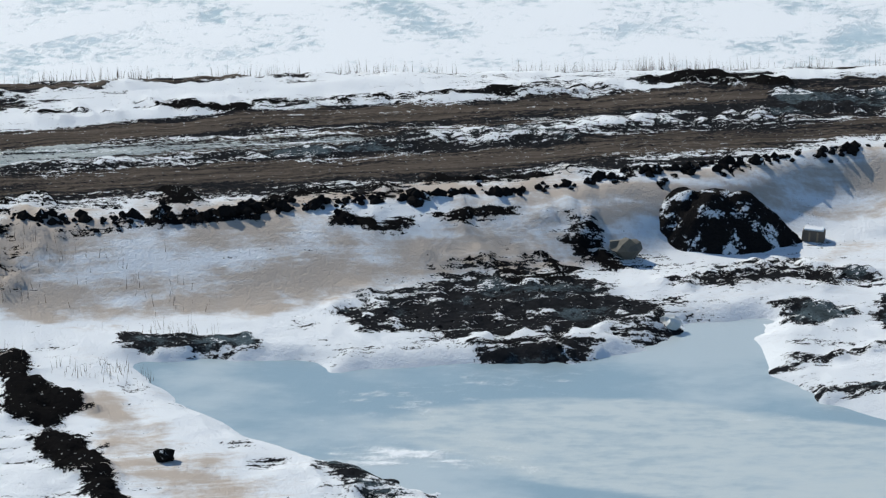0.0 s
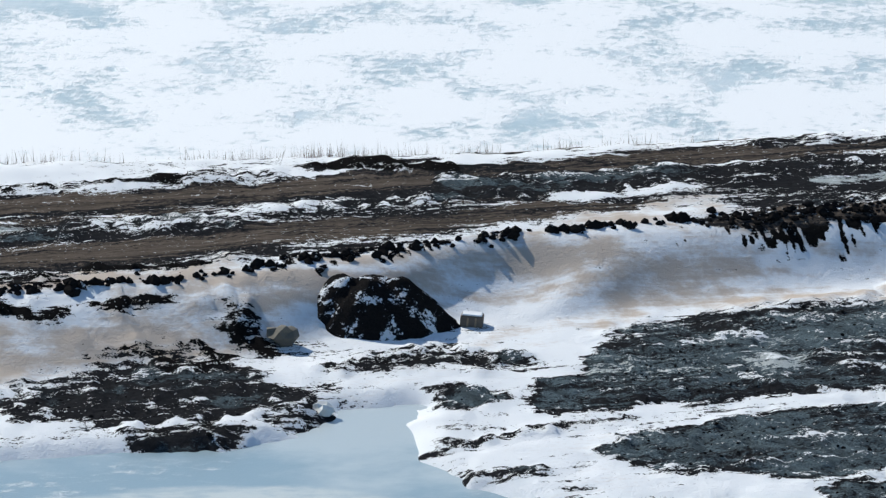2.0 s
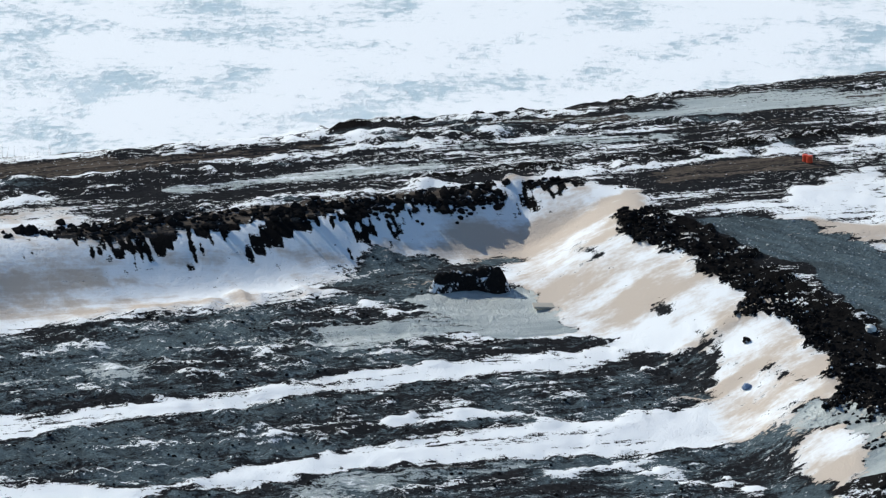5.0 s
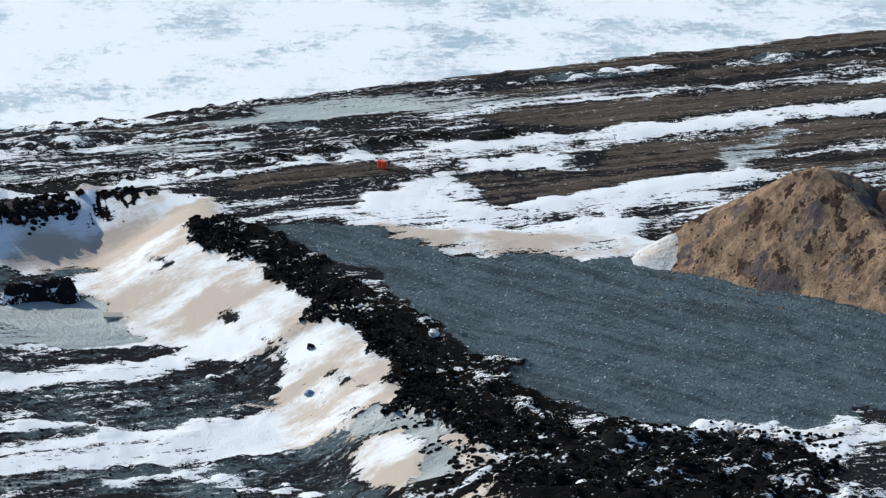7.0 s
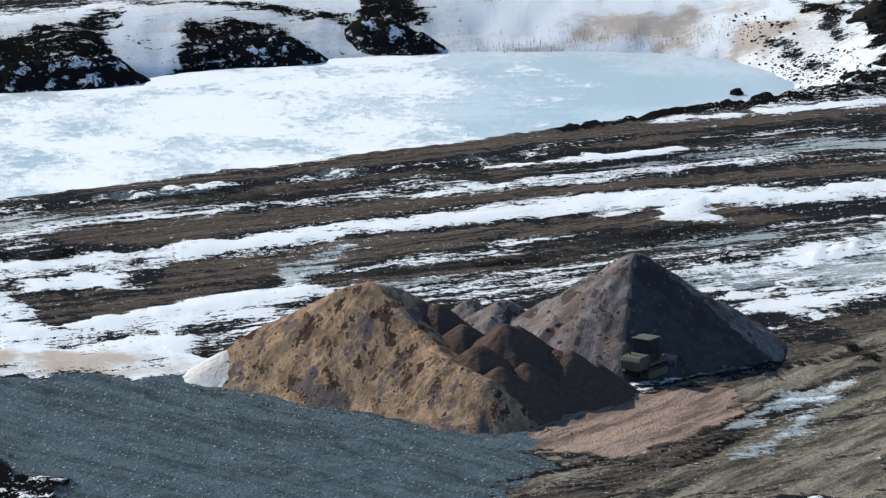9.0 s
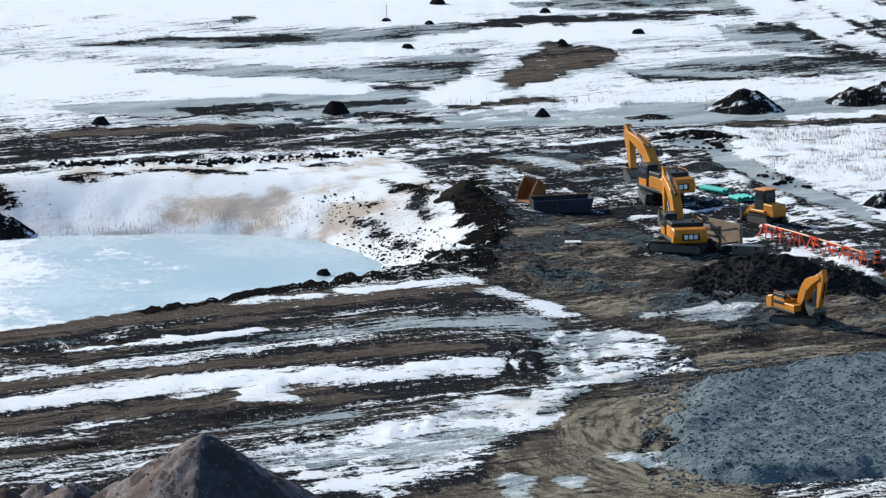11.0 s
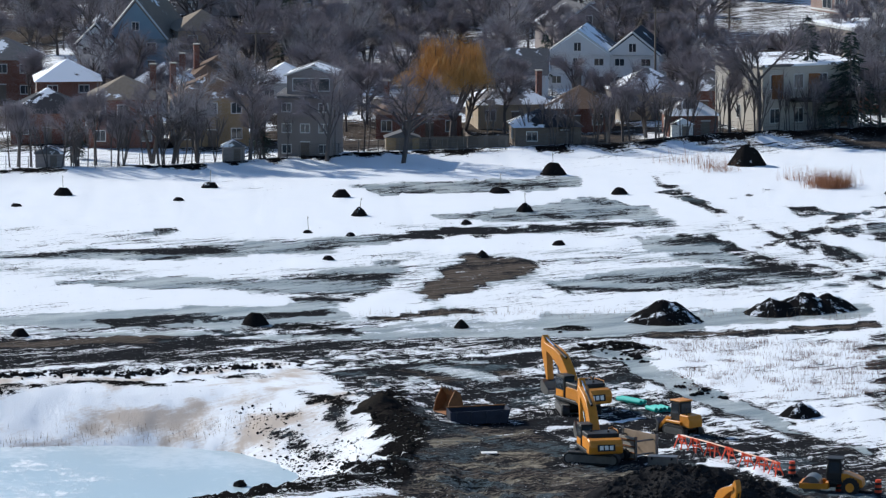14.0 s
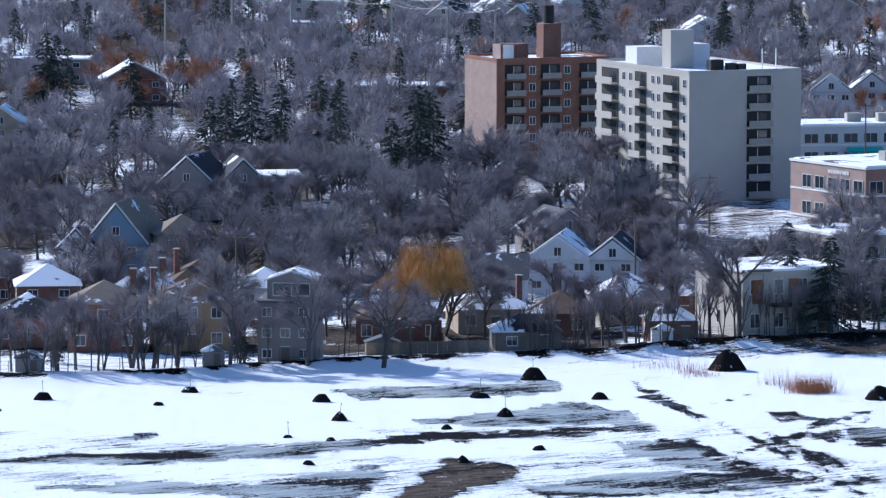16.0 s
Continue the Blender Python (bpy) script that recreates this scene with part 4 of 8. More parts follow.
RIM = [(-260, 258), (-215, 280), (-176, 297), (-150, 308.5), (-126.5, 320), (-109, 330.5), (-94, 343), (-82, 352), (-62, 366.5),
       (-46, 379), (-30, 391.8), (-19, 402.5), (-12, 410)]
POND_FAR = [(-13, 421), (-15.2, 431.7), (-18.6, 437.4), (-24.4, 440.7), (-35.4, 440.5), (-47, 437.3), (-53.5, 435.5), (-63.6, 428.5),
            (-70.2, 421), (-82, 418), (-120, 425), (-190, 410), (-260, 380), (-300, 320)]
BANK_TOP = [(-220, 240), (-175, 252), (-159, 258.5), (-145, 266.5), (-132, 277), (-118.4, 292), (-107, 300.7), (-93, 311), (-83, 319.5),
            (-76.5, 317), (-73.8, 306.5), (-69, 299), (-62.5, 288.5), (-58.2, 279.2), (-54, 268), (-50, 259), (-45, 240), (-40, 190)]
POND_NEAR = [(-142.9, 244.4), (-135.5, 246.8), (-133.8, 245.1), (-127.6, 250), (-122.8, 251.3), (-118, 256), (-118.2, 262), (-115.2, 264.5),
             (-115.5, 261), (-113.4, 255), (-110.3, 251.3), (-103.1, 246.2), (-96, 232), (-100, 215), (-114, 222), (-119.2, 227.5), (-126.3, 232.2), (-133.5, 234.9), (-137, 238)]


FENCE = [(-58, 607.0), (-51.2, 608.1), (-44.8, 609.2), (-31.8, 612.0), (-18.9, 620.4), (-9.7, 625.0), (7.9, 629.1), (18.1, 633.2), (35.6, 642.2), (54.5, 647.2), (62, 649)]


def big_pond():
    return RIM + POND_FAR


def build_ground():
    fine = np.radians(np.arange(-8.0, 36.0, 0.042))
    rest = np.radians(np.linspace(36, 352, 70)[:-1])
    ang = np.concatenate([fine, rest])
    rad = [0.02, 4.0, 40, 90, 130, 160, 180, 195, 205]
    while rad[-1] < 690:
        rad.append(rad[-1] + max(0.26, 5.2 * rad[-1] ** 2 / 702000))
    while rad[-1] < 7000:
        rad.append(rad[-1] * 1.035)
    rad = np.array(rad)
    A, Rr = np.meshgrid(ang, rad)
    x, y = -np.sin(A) * Rr, np.cos(A) * Rr
    z, cover, soil = land(x.ravel(), y.ravel())
    nr, na = A.shape
    idx = np.arange(nr * na).reshape(nr, na)
    a, b2 = idx[:-1], idx[1:]
    quads = np.stack([a, np.roll(a, -1, 1), np.roll(b2, -1, 1), b2], -1).reshape(-1, 4)
    verts = np.stack([x.ravel(), y.ravel(), z], -1)
    me = bpy.data.meshes.new("ground")
    me.vertices.add(len(verts))
    me.vertices.foreach_set("co", verts.ravel().astype(np.float32))
    me.loops.add(quads.size)
    me.loops.foreach_set("vertex_index", quads.ravel().astype(np.int32))
    me.polygons.add(len(quads))
    me.polygons.foreach_set("loop_start", np.arange(0, quads.size, 4, dtype=np.int32))
    me.update(calc_edges=True)
    me.polygons.foreach_set("use_smooth", np.ones(len(quads), bool))
    for name, v in (("cover", cover), ("soil", soil)):
        at = me.attributes.new(name, "FLOAT_COLOR", "POINT")
        at.data.foreach_set("color", np.column_stack(v).ravel().astype(np.float32))
    me.materials.append(M_GROUND)
    return tagged(new("ground", me), "thawing building-site earth with patchy snow and mud", "ground", kind="structure")


def land(x, y):
    """Height, (snow, dust, wet) and (brown, gravel, peat) over the plan."""
    rx, ry = turned(x, y, ROAD_ANGLE, 6.0)
    streak = field(rx, ry, 2.2, 3, 4, 0.6)
    streak2 = field(rx, ry, 7.0, 5, 3)
    lumps = field(x, y, 2.6, 7, 4, 0.6)
    clods = field(x, y, 0.9, 8, 2, 0.6)
    lx, ly = turned(x, y, ROAD_ANGLE, 22.0)
    ruts = field(lx, ly, 1.5, 33, 3, 0.7)
    # wheel marks circling the stone mound
    turn_r, turn_a = np.hypot(x - 26, y - 345), np.arctan2(y - 345, x - 26)
    bend = ease(314, 338, y + 0.6 * x)
    wx, wy = turned(x, y, radians(61), 10.0)
    swirl = bend * field(turn_a * 5.0, turn_r, 1.7, 35, 4, 0.65) + (1 - bend) * field(wx, wy, 1.6, 36, 4, 0.65)
    swirl2 = bend * field(turn_a * 9.0, turn_r, 4.5, 37, 4, 0.6) + (1 - bend) * field(wx, wy, 4.0, 38, 4, 0.6)
    broad = field(x, y, 22.0, 9, 3)
    wob = field(x, y, 8.0, 11, 4, 0.6)
    _, rim_d, _ = line_dist(x, y, RIM)
    _, bank_d, bank_s = line_dist(x, y, BANK_TOP)
    pond = inside(x, y, big_pond())
    near_pond = inside(x, y, POND_NEAR)
    # levels: plateau, basin, yard, field and the two ponds
    bd = bank_d + 1.1 * field(x, y, 24.0, 12, 1) + 2.6 * np.exp(-((x + 118.0) ** 2 / 14.0 + (y - 287.5) ** 2 / 26.0)) - 1.5 * np.exp(-((x + 113.2 - 0.3 * (y - 285)) ** 2 / 4.0 + (y - 285.0) ** 2 / 40.0))
    gentle = ease(-119, -131, x)
    basin = ease(-0.4, 6.8 + 6.5 * gentle + 1.2 * field(x, y, 18.0, 16, 1), bd) * (y < 345)
    z = 1.5 + 0.15 * broad
    z = z + (0.25 - z) * ease(430, 485, y)
    z = z + (-1.35 + 0.2 * broad - z) * basin
    z = z - 0.7 * ease(9, 0, np.abs(rim_d)) * (y < 400) * ease(-60, -90, x)
    z = z + (-3.4 - z) * ease(-4.0, 2.0, np.where((rim_d < 0) & (pond < 0), 0.3, 1.0) * pond + 0.4 * wob)
    z = z + (-2.3 - z) * ease(-3.0, 1.0, near_pond + 0.5 * wob)
    z = z + 3.4 * ease(625, 950, y)
    # the snow bank that carries the fence
    to_fence = y - np.interp(x, [p[0] for p in FENCE], [p[1] for p in FENCE])
    z = z + (0.7 + 0.5 * ease(10, 40, x)) * np.exp(-((to_fence + 0.4) / np.where(to_fence < 0, 3.6, 6.0)) ** 2) * (np.abs(x) < 120)
    z = z - 0.9 * ease(-9, 3, x) * ease(352, 380, y) * ease(470, 430, y)
    # what covers it before the patches
    on_bank = ease(-1.5, 0.2, bd) * ease(7.0 + 5.0 * gentle, 4.0 + 4.0 * gentle, bd) * (y < 345)
    shore = ease(-17, -11, pond) * (pond < 4) * (rim_d < 0)
    low = basin * (1 - on_bank)
    snow = 0.34 + 0.34 * streak + 0.1 * broad
    dust = 0.12 + 0.2 * broad
    wet = 0.2 + 0.35 * streak2
    brown = 0.34 + 0.3 * streak2
    gravel, tan, red = np.zeros_like(x), np.zeros_like(x), np.zeros_like(x)
    peat = 0.36 + 0.35 * streak
    snow = snow + (0.84 + 0.3 * lumps - snow) * low
    brown, peat, wet = brown * (1 - 0.7 * low), peat * (1 - 0.4 * low), wet * (1 - low)
    far = ease(478, 500, y)
    snow = snow + (0.76 + 0.3 * field(x / 2.0, y, 12.0, 13, 5, 0.6) - snow) * far
    snow = snow + 0.16 * ease(555, 590, y)
    wet, brown, dust = wet + (0.75 + 0.5 * lumps - wet) * far, brown * (1 - 0.6 * far), dust * (1 - far)
    town = ease(622, 640, y)
    snow = snow + (0.4 + 0.4 * field(x, y, 9.0, 15, 4, 0.6) - snow) * town
    wet = wet * (1 - town)
    brown = brown + (0.6 - brown) * town
    ribs = field(bank_s * 290.0 + 1.3 * bd, bd * 0.2, 0.6, 21, 2, 0.6)
    right = ease(-112, -100, x)
    clump = ribs - 0.42 * bd * (0.8 + 0.2 * (1 - right)) + 0.2 + 0.6 * right + 0.3 * clods + 0.35 * lumps + 0.12 * broad - 2.0 * ease(-82, -77, x)
    snow = snow + (0.95 - 1.0 * ease(0.1, 0.4, clump) - snow) * on_bank
    peat = np.maximum(peat, on_bank * ease(0.0, 0.4, clump))
    dust = dust + ((0.78 - 0.5 * right + 0.5 * ease(-82, -74, x)) + 0.2 * wob + 0.75 * field(lx * 3 + 0.4 * wob, ly + 1.5 * wob, 1.6, 47, 3, 0.6) - dust) * on_bank
    wet = wet * (1 - on_bank)
    snow = snow + (0.85 + 0.25 * lumps - snow) * shore
    dust = dust + (0.4 - dust) * shore
    rim_band = ease(-4, -1, rim_d) * ease(6, 1.5, rim_d) * (y < 412)
    snow = snow + (0.62 + 0.4 * lumps - snow) * rim_band
    peat = peat + (0.7 - peat) * rim_band * ease(0.0, 0.5, lumps)
    lift = np.zeros_like(x)
    clean = field(x, y, 5.0, 31, 4, 0.65)
    for kind, half, pts in PATCHES:
        xs, ys = [p[0] for p in pts], [p[1] for p in pts]
        m = 7 + half
        box = np.nonzero((x > min(xs) - m) & (x < max(xs) + m) & (y > min(ys) - m) & (y < max(ys) + m))[0]
        if not len(box):
            continue
        px, py = x[box], y[box]
        small = kind.islower() or kind == "W" or half > 0
        d = half - line_dist(px, py, pts)[0] if half else inside(px, py, pts)
        rag = {"y": 0.32}.get(kind, 1.0)
        k = ease(*((-0.8 * rag, 0.8 * rag) if kind != "D" else (-2.5, 3.0)), d + rag * ((0.6 if small else 1.5) * clean[box] + (0.5 if small else 0.8) * lumps[box] + 0.25 * clods[box]))

        def to(a, v, w=1.0):
            a[box] += (v - a[box]) * k * w

        if kind in "Ss":
            to(snow, 0.8 + 0.28 * lumps[box] + 0.16 * streak[box])
            to(wet, 0.0)
            lift[box] += 0.04 * k
        elif kind in "Bb":
            to(snow, 0.33 + 0.36 * streak[box] + 0.24 * clods[box])
            to(peat, 0.4 + 0.3 * streak[box])
            to(brown, 0.1)
            to(gravel, 0.32 + 0.5 * clean[box])
            to(wet, 0.1)
            lift[box] += (0.1 + 0.12 * clods[box]) * k
        elif kind == "K":
            to(snow, 0.16 + 0.26 * streak[box] + 0.26 * clods[box])
            to(peat, 0.2 + 0.2 * streak[box])
            to(brown, 0.05 + 0.25 * clean[box])
            to(gravel, 0.5 + 0.25 * clean[box])
            to(wet, 0.2 + 0.25 * streak2[box])
            lift[box] += (0.08 + 0.08 * clods[box]) * k
        elif kind == "M":
            to(snow, 0.2 + 0.34 * field(px / 4, py, 2.4, 41, 4, 0.6))
            to(peat, 0.18)
            to(wet, 0.46 + 0.4 * field(px / 3, py, 5.0, 45, 3))
        elif kind in "Pp":
            to(snow, 0.18 + 0.38 * lumps[box])
            to(peat, 1.0)
            to(wet, 0.0)
            lift[box] += (0.2 + 0.26 * clods[box]) * k * (1.0 if kind == "P" else 0.7)
        elif kind in "Nn":
            to(snow, 0.06 + 0.2 * streak[box] + 0.22 * ruts[box])
            to(brown, 0.66 + 0.3 * ruts[box])
            to(peat, 0.05 + 0.38 * field(lx[box], ly[box], 1.1, 43, 3, 0.7))
            to(wet, 0.1 + 0.2 * streak2[box])
        elif kind == "O":
            to(snow, 0.02)
            to(tan, 0.68 + 0.45 * swirl2[box])
            to(brown, 0.6 + 0.3 * clean[box])
            to(peat, 0.2 + 0.32 * swirl[box] + 0.15 * clean[box])
            to(gravel, 0.0)
            to(wet, 0.1 + 0.2 * lumps[box])
            lift[box] += 0.07 * swirl[box] * k
        elif kind == "Y":
            to(snow, 0.05 + 0.2 * lumps[box])
            to(tan, 0.4 + 0.4 * streak[box])
            to(brown, 0.5)
            to(peat, 0.24 + 0.36 * clean[box])
            to(wet, 0.1 + 0.2 * lumps[box])
        elif kind == "y":
            to(snow, 0.0)
            to(tan, 0.1)
            to(peat, 0.62)
            lift[box] -= 0.1 * k
        elif kind == "G":
            to(snow, 0.0)
            to(gravel, 1.0)
            to(peat, 0.0)
            to(wet, 0.0)
            to(tan, 0.0)
            to(brown, 0.0)
        elif kind == "R":
            to(snow, 0.0)
            to(red, 0.9 + 0.3 * clean[box])
            to(tan, 0.0)
            to(gravel, 0.0)
            to(peat, 0.1 + 0.25 * swirl[box])
            to(wet, 0.1 + 0.2 * lumps[box])
        elif kind == "V":
            to(snow, 0.7 + 0.36 * streak[box] + 0.25 * clods[box] + 0.2 * clean[box])
            to(wet, 0.62 + 0.4 * streak2[box])
            to(dust, 0.3 + 0.3 * clean[box])
            to(brown, 0.5)
            to(peat, 0.1)
        elif kind == "Q":
            to(snow, 0.02 + 0.26 * lumps[box])
            to(peat, 1.0)
            to(dust, 0.5)
            to(wet, 0.0)
            lift[box] += (0.24 + 0.26 * clods[box]) * k * (1.0 if not half else 0.7)
        elif kind == "W":
            to(snow, 0.32 + 0.2 * lumps[box])
            to(wet, 0.72 + 0.25 * lumps[box])
        elif kind == "t":
            to(snow, 0.13 + 0.44 * streak[box])
            to(wet, 0.45 + 0.5 * streak2[box])
            to(peat, 0.3 - 0.4 * streak[box])
            to(brown, 0.5 + 0.3 * ruts[box])
            lift[box] += 0.07 * streak[box] * k
        elif kind in "IC":
            to(snow, 0.1 + 0.25 * lumps[box] if kind == "I" else 0.3 + 0.3 * lumps[box])
            to(wet, np.where(py > 540, 0.62 + 0.3 * clean[box], 1.2))
            lift[box] -= 0.1 * k
        elif kind == "D":
            to(dust, np.where(py > 400, 0.4, np.where(px > -92, 0.58, 0.66)) + 0.55 * clean[box] + 0.4 * streak[box])
            to(snow, 0.95)
    lift = np.minimum(lift, 0.34) * np.where(y > 415, 0.4, 1.0)
    flat = np.clip(wet, 0, 1) * (1 - np.clip(snow, 0, 1))
    z = z + lift + (0.12 * lumps + 0.06 * clods) * (1 - 0.5 * ease(0.5, 0.9, snow)) * (1 - 0.7 * on_bank) * (1 - 0.8 * shore) * (1 - 0.8 * np.clip(flat, 0, 1)) * (1 - 0.5 * ease(700, 800, y)) + 0.04 * ease(0.4, 0.8, snow)
    return z, (snow, dust, wet, red), (brown, gravel, peat, tan)


ground = build_ground()


def sheet(name, pts, z, material, label, category):
    bm = bmesh.new()
    face = bm.faces.new([bm.verts.new((px, py, z)) for px, py in pts])
    if face.normal.z < 0:
        face.normal_flip()
    bmesh.ops.triangulate(bm, faces=bm.faces[:])
    me = bpy.data.meshes.new(name)
    bm.to_mesh(me)
    bm.free()
    me.materials.append(material)
    return tagged(new(name, me), label, category, kind="structure")


sheet("water_frozen_pond", [(px - 1.0, py - 1) for px, py in RIM[::-1]] + [(px, py + 6) for px, py in POND_FAR[::-1]], -2.2, M_POND,
      "wide frozen pond with wind-scoured snow on pale ice", "frozen pond")
sheet("water_melt_pond", [(-150, 250), (-112, 272), (-92, 240), (-95, 205), (-125, 215)], -1.75, M_MELT, "blue-grey melt pond of smooth wet ice", "melt pond")

# ---- modelling kit ----
def part(name, bm, material, parent=None, label="", smooth=False):
    me = bpy.data.meshes.new(name)
    bm.to_mesh(me)
    bm.free()
    for mm in material if isinstance(material, (list, tuple)) else (material,):
        me.materials.append(mm)
    if smooth:
        me.polygons.foreach_set("use_smooth", np.ones(len(me.polygons), bool))
    ob = new(name, me)
    ob.parent = parent
    if label:
        tagged(ob, label)
    return ob


def base(name, m, label, category, group=""):
    e = new(name)
    e.empty_display_size = 0.5
    e.matrix_basis = m
    return tagged(e, label, category, group)


def box(bm, c, s, turn=(0, 0, 0), bevel=0.0):
    got = bmesh.ops.create_cube(bm, size=1, matrix=pose(*c, *turn) @ Matrix.Diagonal((*s, 1)))["verts"]
    if bevel:
        bmesh.ops.bevel(bm, geom=list({e for v in got for e in v.link_edges}), offset=bevel, segments=1, affect="EDGES")
    return got


def tube(bm, a, b, r0, r1=None, n=8, caps=True):
    a, b = Vector(a), Vector(b)
    d = b - a
    m = Matrix.Translation((a + b) / 2) @ d.to_track_quat("Z", "Y").to_matrix().to_4x4()
    bmesh.ops.create_cone(bm, cap_ends=caps, segments=n, radius1=r0, radius2=r0 if r1 is None else r1, depth=d.length, matrix=m)


def prism(bm, pts, y0, y1, bevel=0.0):
    """A side view (x, z) drawn out from y0 to y1."""
    a = [bm.verts.new((px, y0, pz)) for px, pz in pts]
    b = [bm.verts.new((px, y1, pz)) for px, pz in pts]
    n = len(pts)
    faces = [bm.faces.new(a), bm.faces.new(b[::-1])]
    faces += [bm.faces.new((a[i], b[i], b[(i + 1) % n], a[(i + 1) % n])) for i in range(n)]
    bmesh.ops.recalc_face_normals(bm, faces=faces)
    if bevel:
        bmesh.ops.bevel(bm, geom=list({e for f in faces for e in f.edges}), offset=bevel, segments=1, affect="EDGES")


def B():
    return bmesh.new()


def one(fn, *args, **kw):
    bm = bmesh.new()
    fn(bm, *args, **kw)
    return bm


def zat(px, py):
    """The ground's height at a place in the plan."""
    return float(land(np.array([px], float), np.array([py], float))[0][0])


M_YELLOW = plain("machine_yellow", (0.62, 0.225, 0.012), 0.45, 0.0, 0.35, 1.2)
M_BLACK = plain("black_steel", (0.012, 0.012, 0.013), 0.6, 0.2, 0.5, 2.0)
M_STEEL = plain("worn_steel", (0.16, 0.155, 0.15), 0.45, 0.7, 0.5, 2.5)
M_CHROME = plain("piston_chrome", (0.6, 0.6, 0.6), 0.2, 1.0, 0.1)
M_RUST = plain("rusty_plate", (0.24, 0.1, 0.035), 0.8, 0.2, 0.6, 1.6)
M_RUBBER = plain("tyre_rubber", (0.015, 0.015, 0.016), 0.85, 0.0, 0.5, 2.0)
M_MARK = plain("mark_white", (0.75, 0.75, 0.72), 0.6, 0.0, 0.15)
M_ORANGE = plain("safety_orange", (0.8, 0.075, 0.02), 0.5, 0.0, 0.2)
M_TEAL = plain("teal_pipe", (0.02, 0.5, 0.42), 0.35, 0.0, 0.15)
M_TIMBER = plain("weathered_timber", (0.3, 0.22, 0.15), 0.85, 0.0, 0.5, 2.0)
M_GREYTIMBER = plain("grey_timber", (0.16, 0.13, 0.105), 0.9, 0.0, 0.5, 2.0)
M_CONCRETE = plain("cast_concrete", (0.36, 0.34, 0.3), 0.9, 0.0, 0.3, 1.0, 0.3)


def glass_material():
    m, n, l, b = mat("dark_glazing")
    b.inputs["Base Color"].default_value = (0.03, 0.04, 0.05, 1)
    b.inputs["Roughness"].default_value = 0.08
    b.inputs["Specular IOR Level"].default_value = 0.7
    return m


M_GLASS = glass_material()

# ---- heaps of sand, stone and soil ----
from mathutils.bvhtree import BVHTree


def earth(name, dark, light, patch, scale=0.5):
    m, n, l, b = mat(name)
    pos = n.new("ShaderNodeNewGeometry").outputs["Position"]
    big, mid, fine = nz(n, l, pos, scale, 5, 0.6), nz(n, l, pos, scale * 5, 5, 0.6), nz(n, l, pos, 9.0, 3, 0.6)
    c = mixc(n, l, mid.outputs[0], dark, light)
    c = mixc(n, l, ramp(n, l, big.outputs[0], 0.5, 0.6), c, patch)
    c = mixc(n, l, ramp(n, l, fine.outputs[0], 0.55, 0.75, 0, 0.55), c, tuple(v * 0.45 for v in dark))
    l.new(c, b.inputs["Base Color"])
    b.inputs["Roughness"].default_value = 0.95
    b.inputs["Specular IOR Level"].default_value = 0.0
    bump(n, l, b, calc(n, l, "MULTIPLY_ADD", fine.outputs[0], 0.35, mid.outputs[0]), 0.9, 0.3)
    return m


def mottled(name, dark, light, damp, grey):
    """Drying sand: tan crust broken by damp brown and greyish slides that run down the slope."""
    m, n, l, b = mat(name)
    pos = n.new("ShaderNodeNewGeometry").outputs["Position"]
    tilt = n.new("ShaderNodeVectorMath")
    tilt.operation = "MULTIPLY"
    tilt.inputs[1].default_value = (1.0, 0.6, 0.45)
    l.new(pos, tilt.inputs[0])
    run = tilt.outputs[0]
    big, mid, slide, fine = nz(n, l, run, 0.45, 5, 0.62), nz(n, l, run, 1.6, 5, 0.65), nz(n, l, run, 0.8, 6, 0.68), nz(n, l, pos, 8.0, 3, 0.6)
    c = mixc(n, l, ramp(n, l, mid.outputs[0], 0.35, 0.65), dark, light)
    c = mixc(n, l, ramp(n, l, slide.outputs[0], 0.53, 0.58), c, damp)
    c = mixc(n, l, ramp(n, l, big.outputs[0], 0.55, 0.6), c, grey)
    c = mixc(n, l, ramp(n, l, fine.outputs[0], 0.56, 0.72, 0, 0.5), c, damp)
    l.new(c, b.inputs["Base Color"])
    b.inputs["Roughness"].default_value = 0.95
    b.inputs["Specular IOR Level"].default_value = 0.0
    bump(n, l, b, calc(n, l, "MULTIPLY_ADD", fine.outputs[0], 0.4, slide.outputs[0]), 0.9, 0.35)
    return m


def dusted(name, share, dark=(0.006, 0.006, 0.007), light=(0.026, 0.024, 0.023)):
    """Black soil with snow caught in its hollows."""
    m, n, l, b = mat(name)
    pos = n.new("ShaderNodeNewGeometry").outputs["Position"]
    a, f = nz(n, l, pos, 0.9, 6, 0.65), nz(n, l, pos, 7.0, 3, 0.6)
    v = calc(n, l, "MULTIPLY_ADD", f.outputs[0], 0.3, a.outputs[0])
    snow = ramp(n, l, v, 0.83 - share, 0.88 - share)
    l.new(mixc(n, l, snow, mixc(n, l, f.outputs[0], dark, light), (0.8, 0.83, 0.87)), b.inputs["Base Color"])
    b.inputs["Roughness"].default_value = 0.95
    b.inputs["Specular IOR Level"].default_value = 0.0
    bump(n, l, b, calc(n, l, "MULTIPLY_ADD", f.outputs[0], 0.5, a.outputs[0]), 1.0, 0.3)
    return m


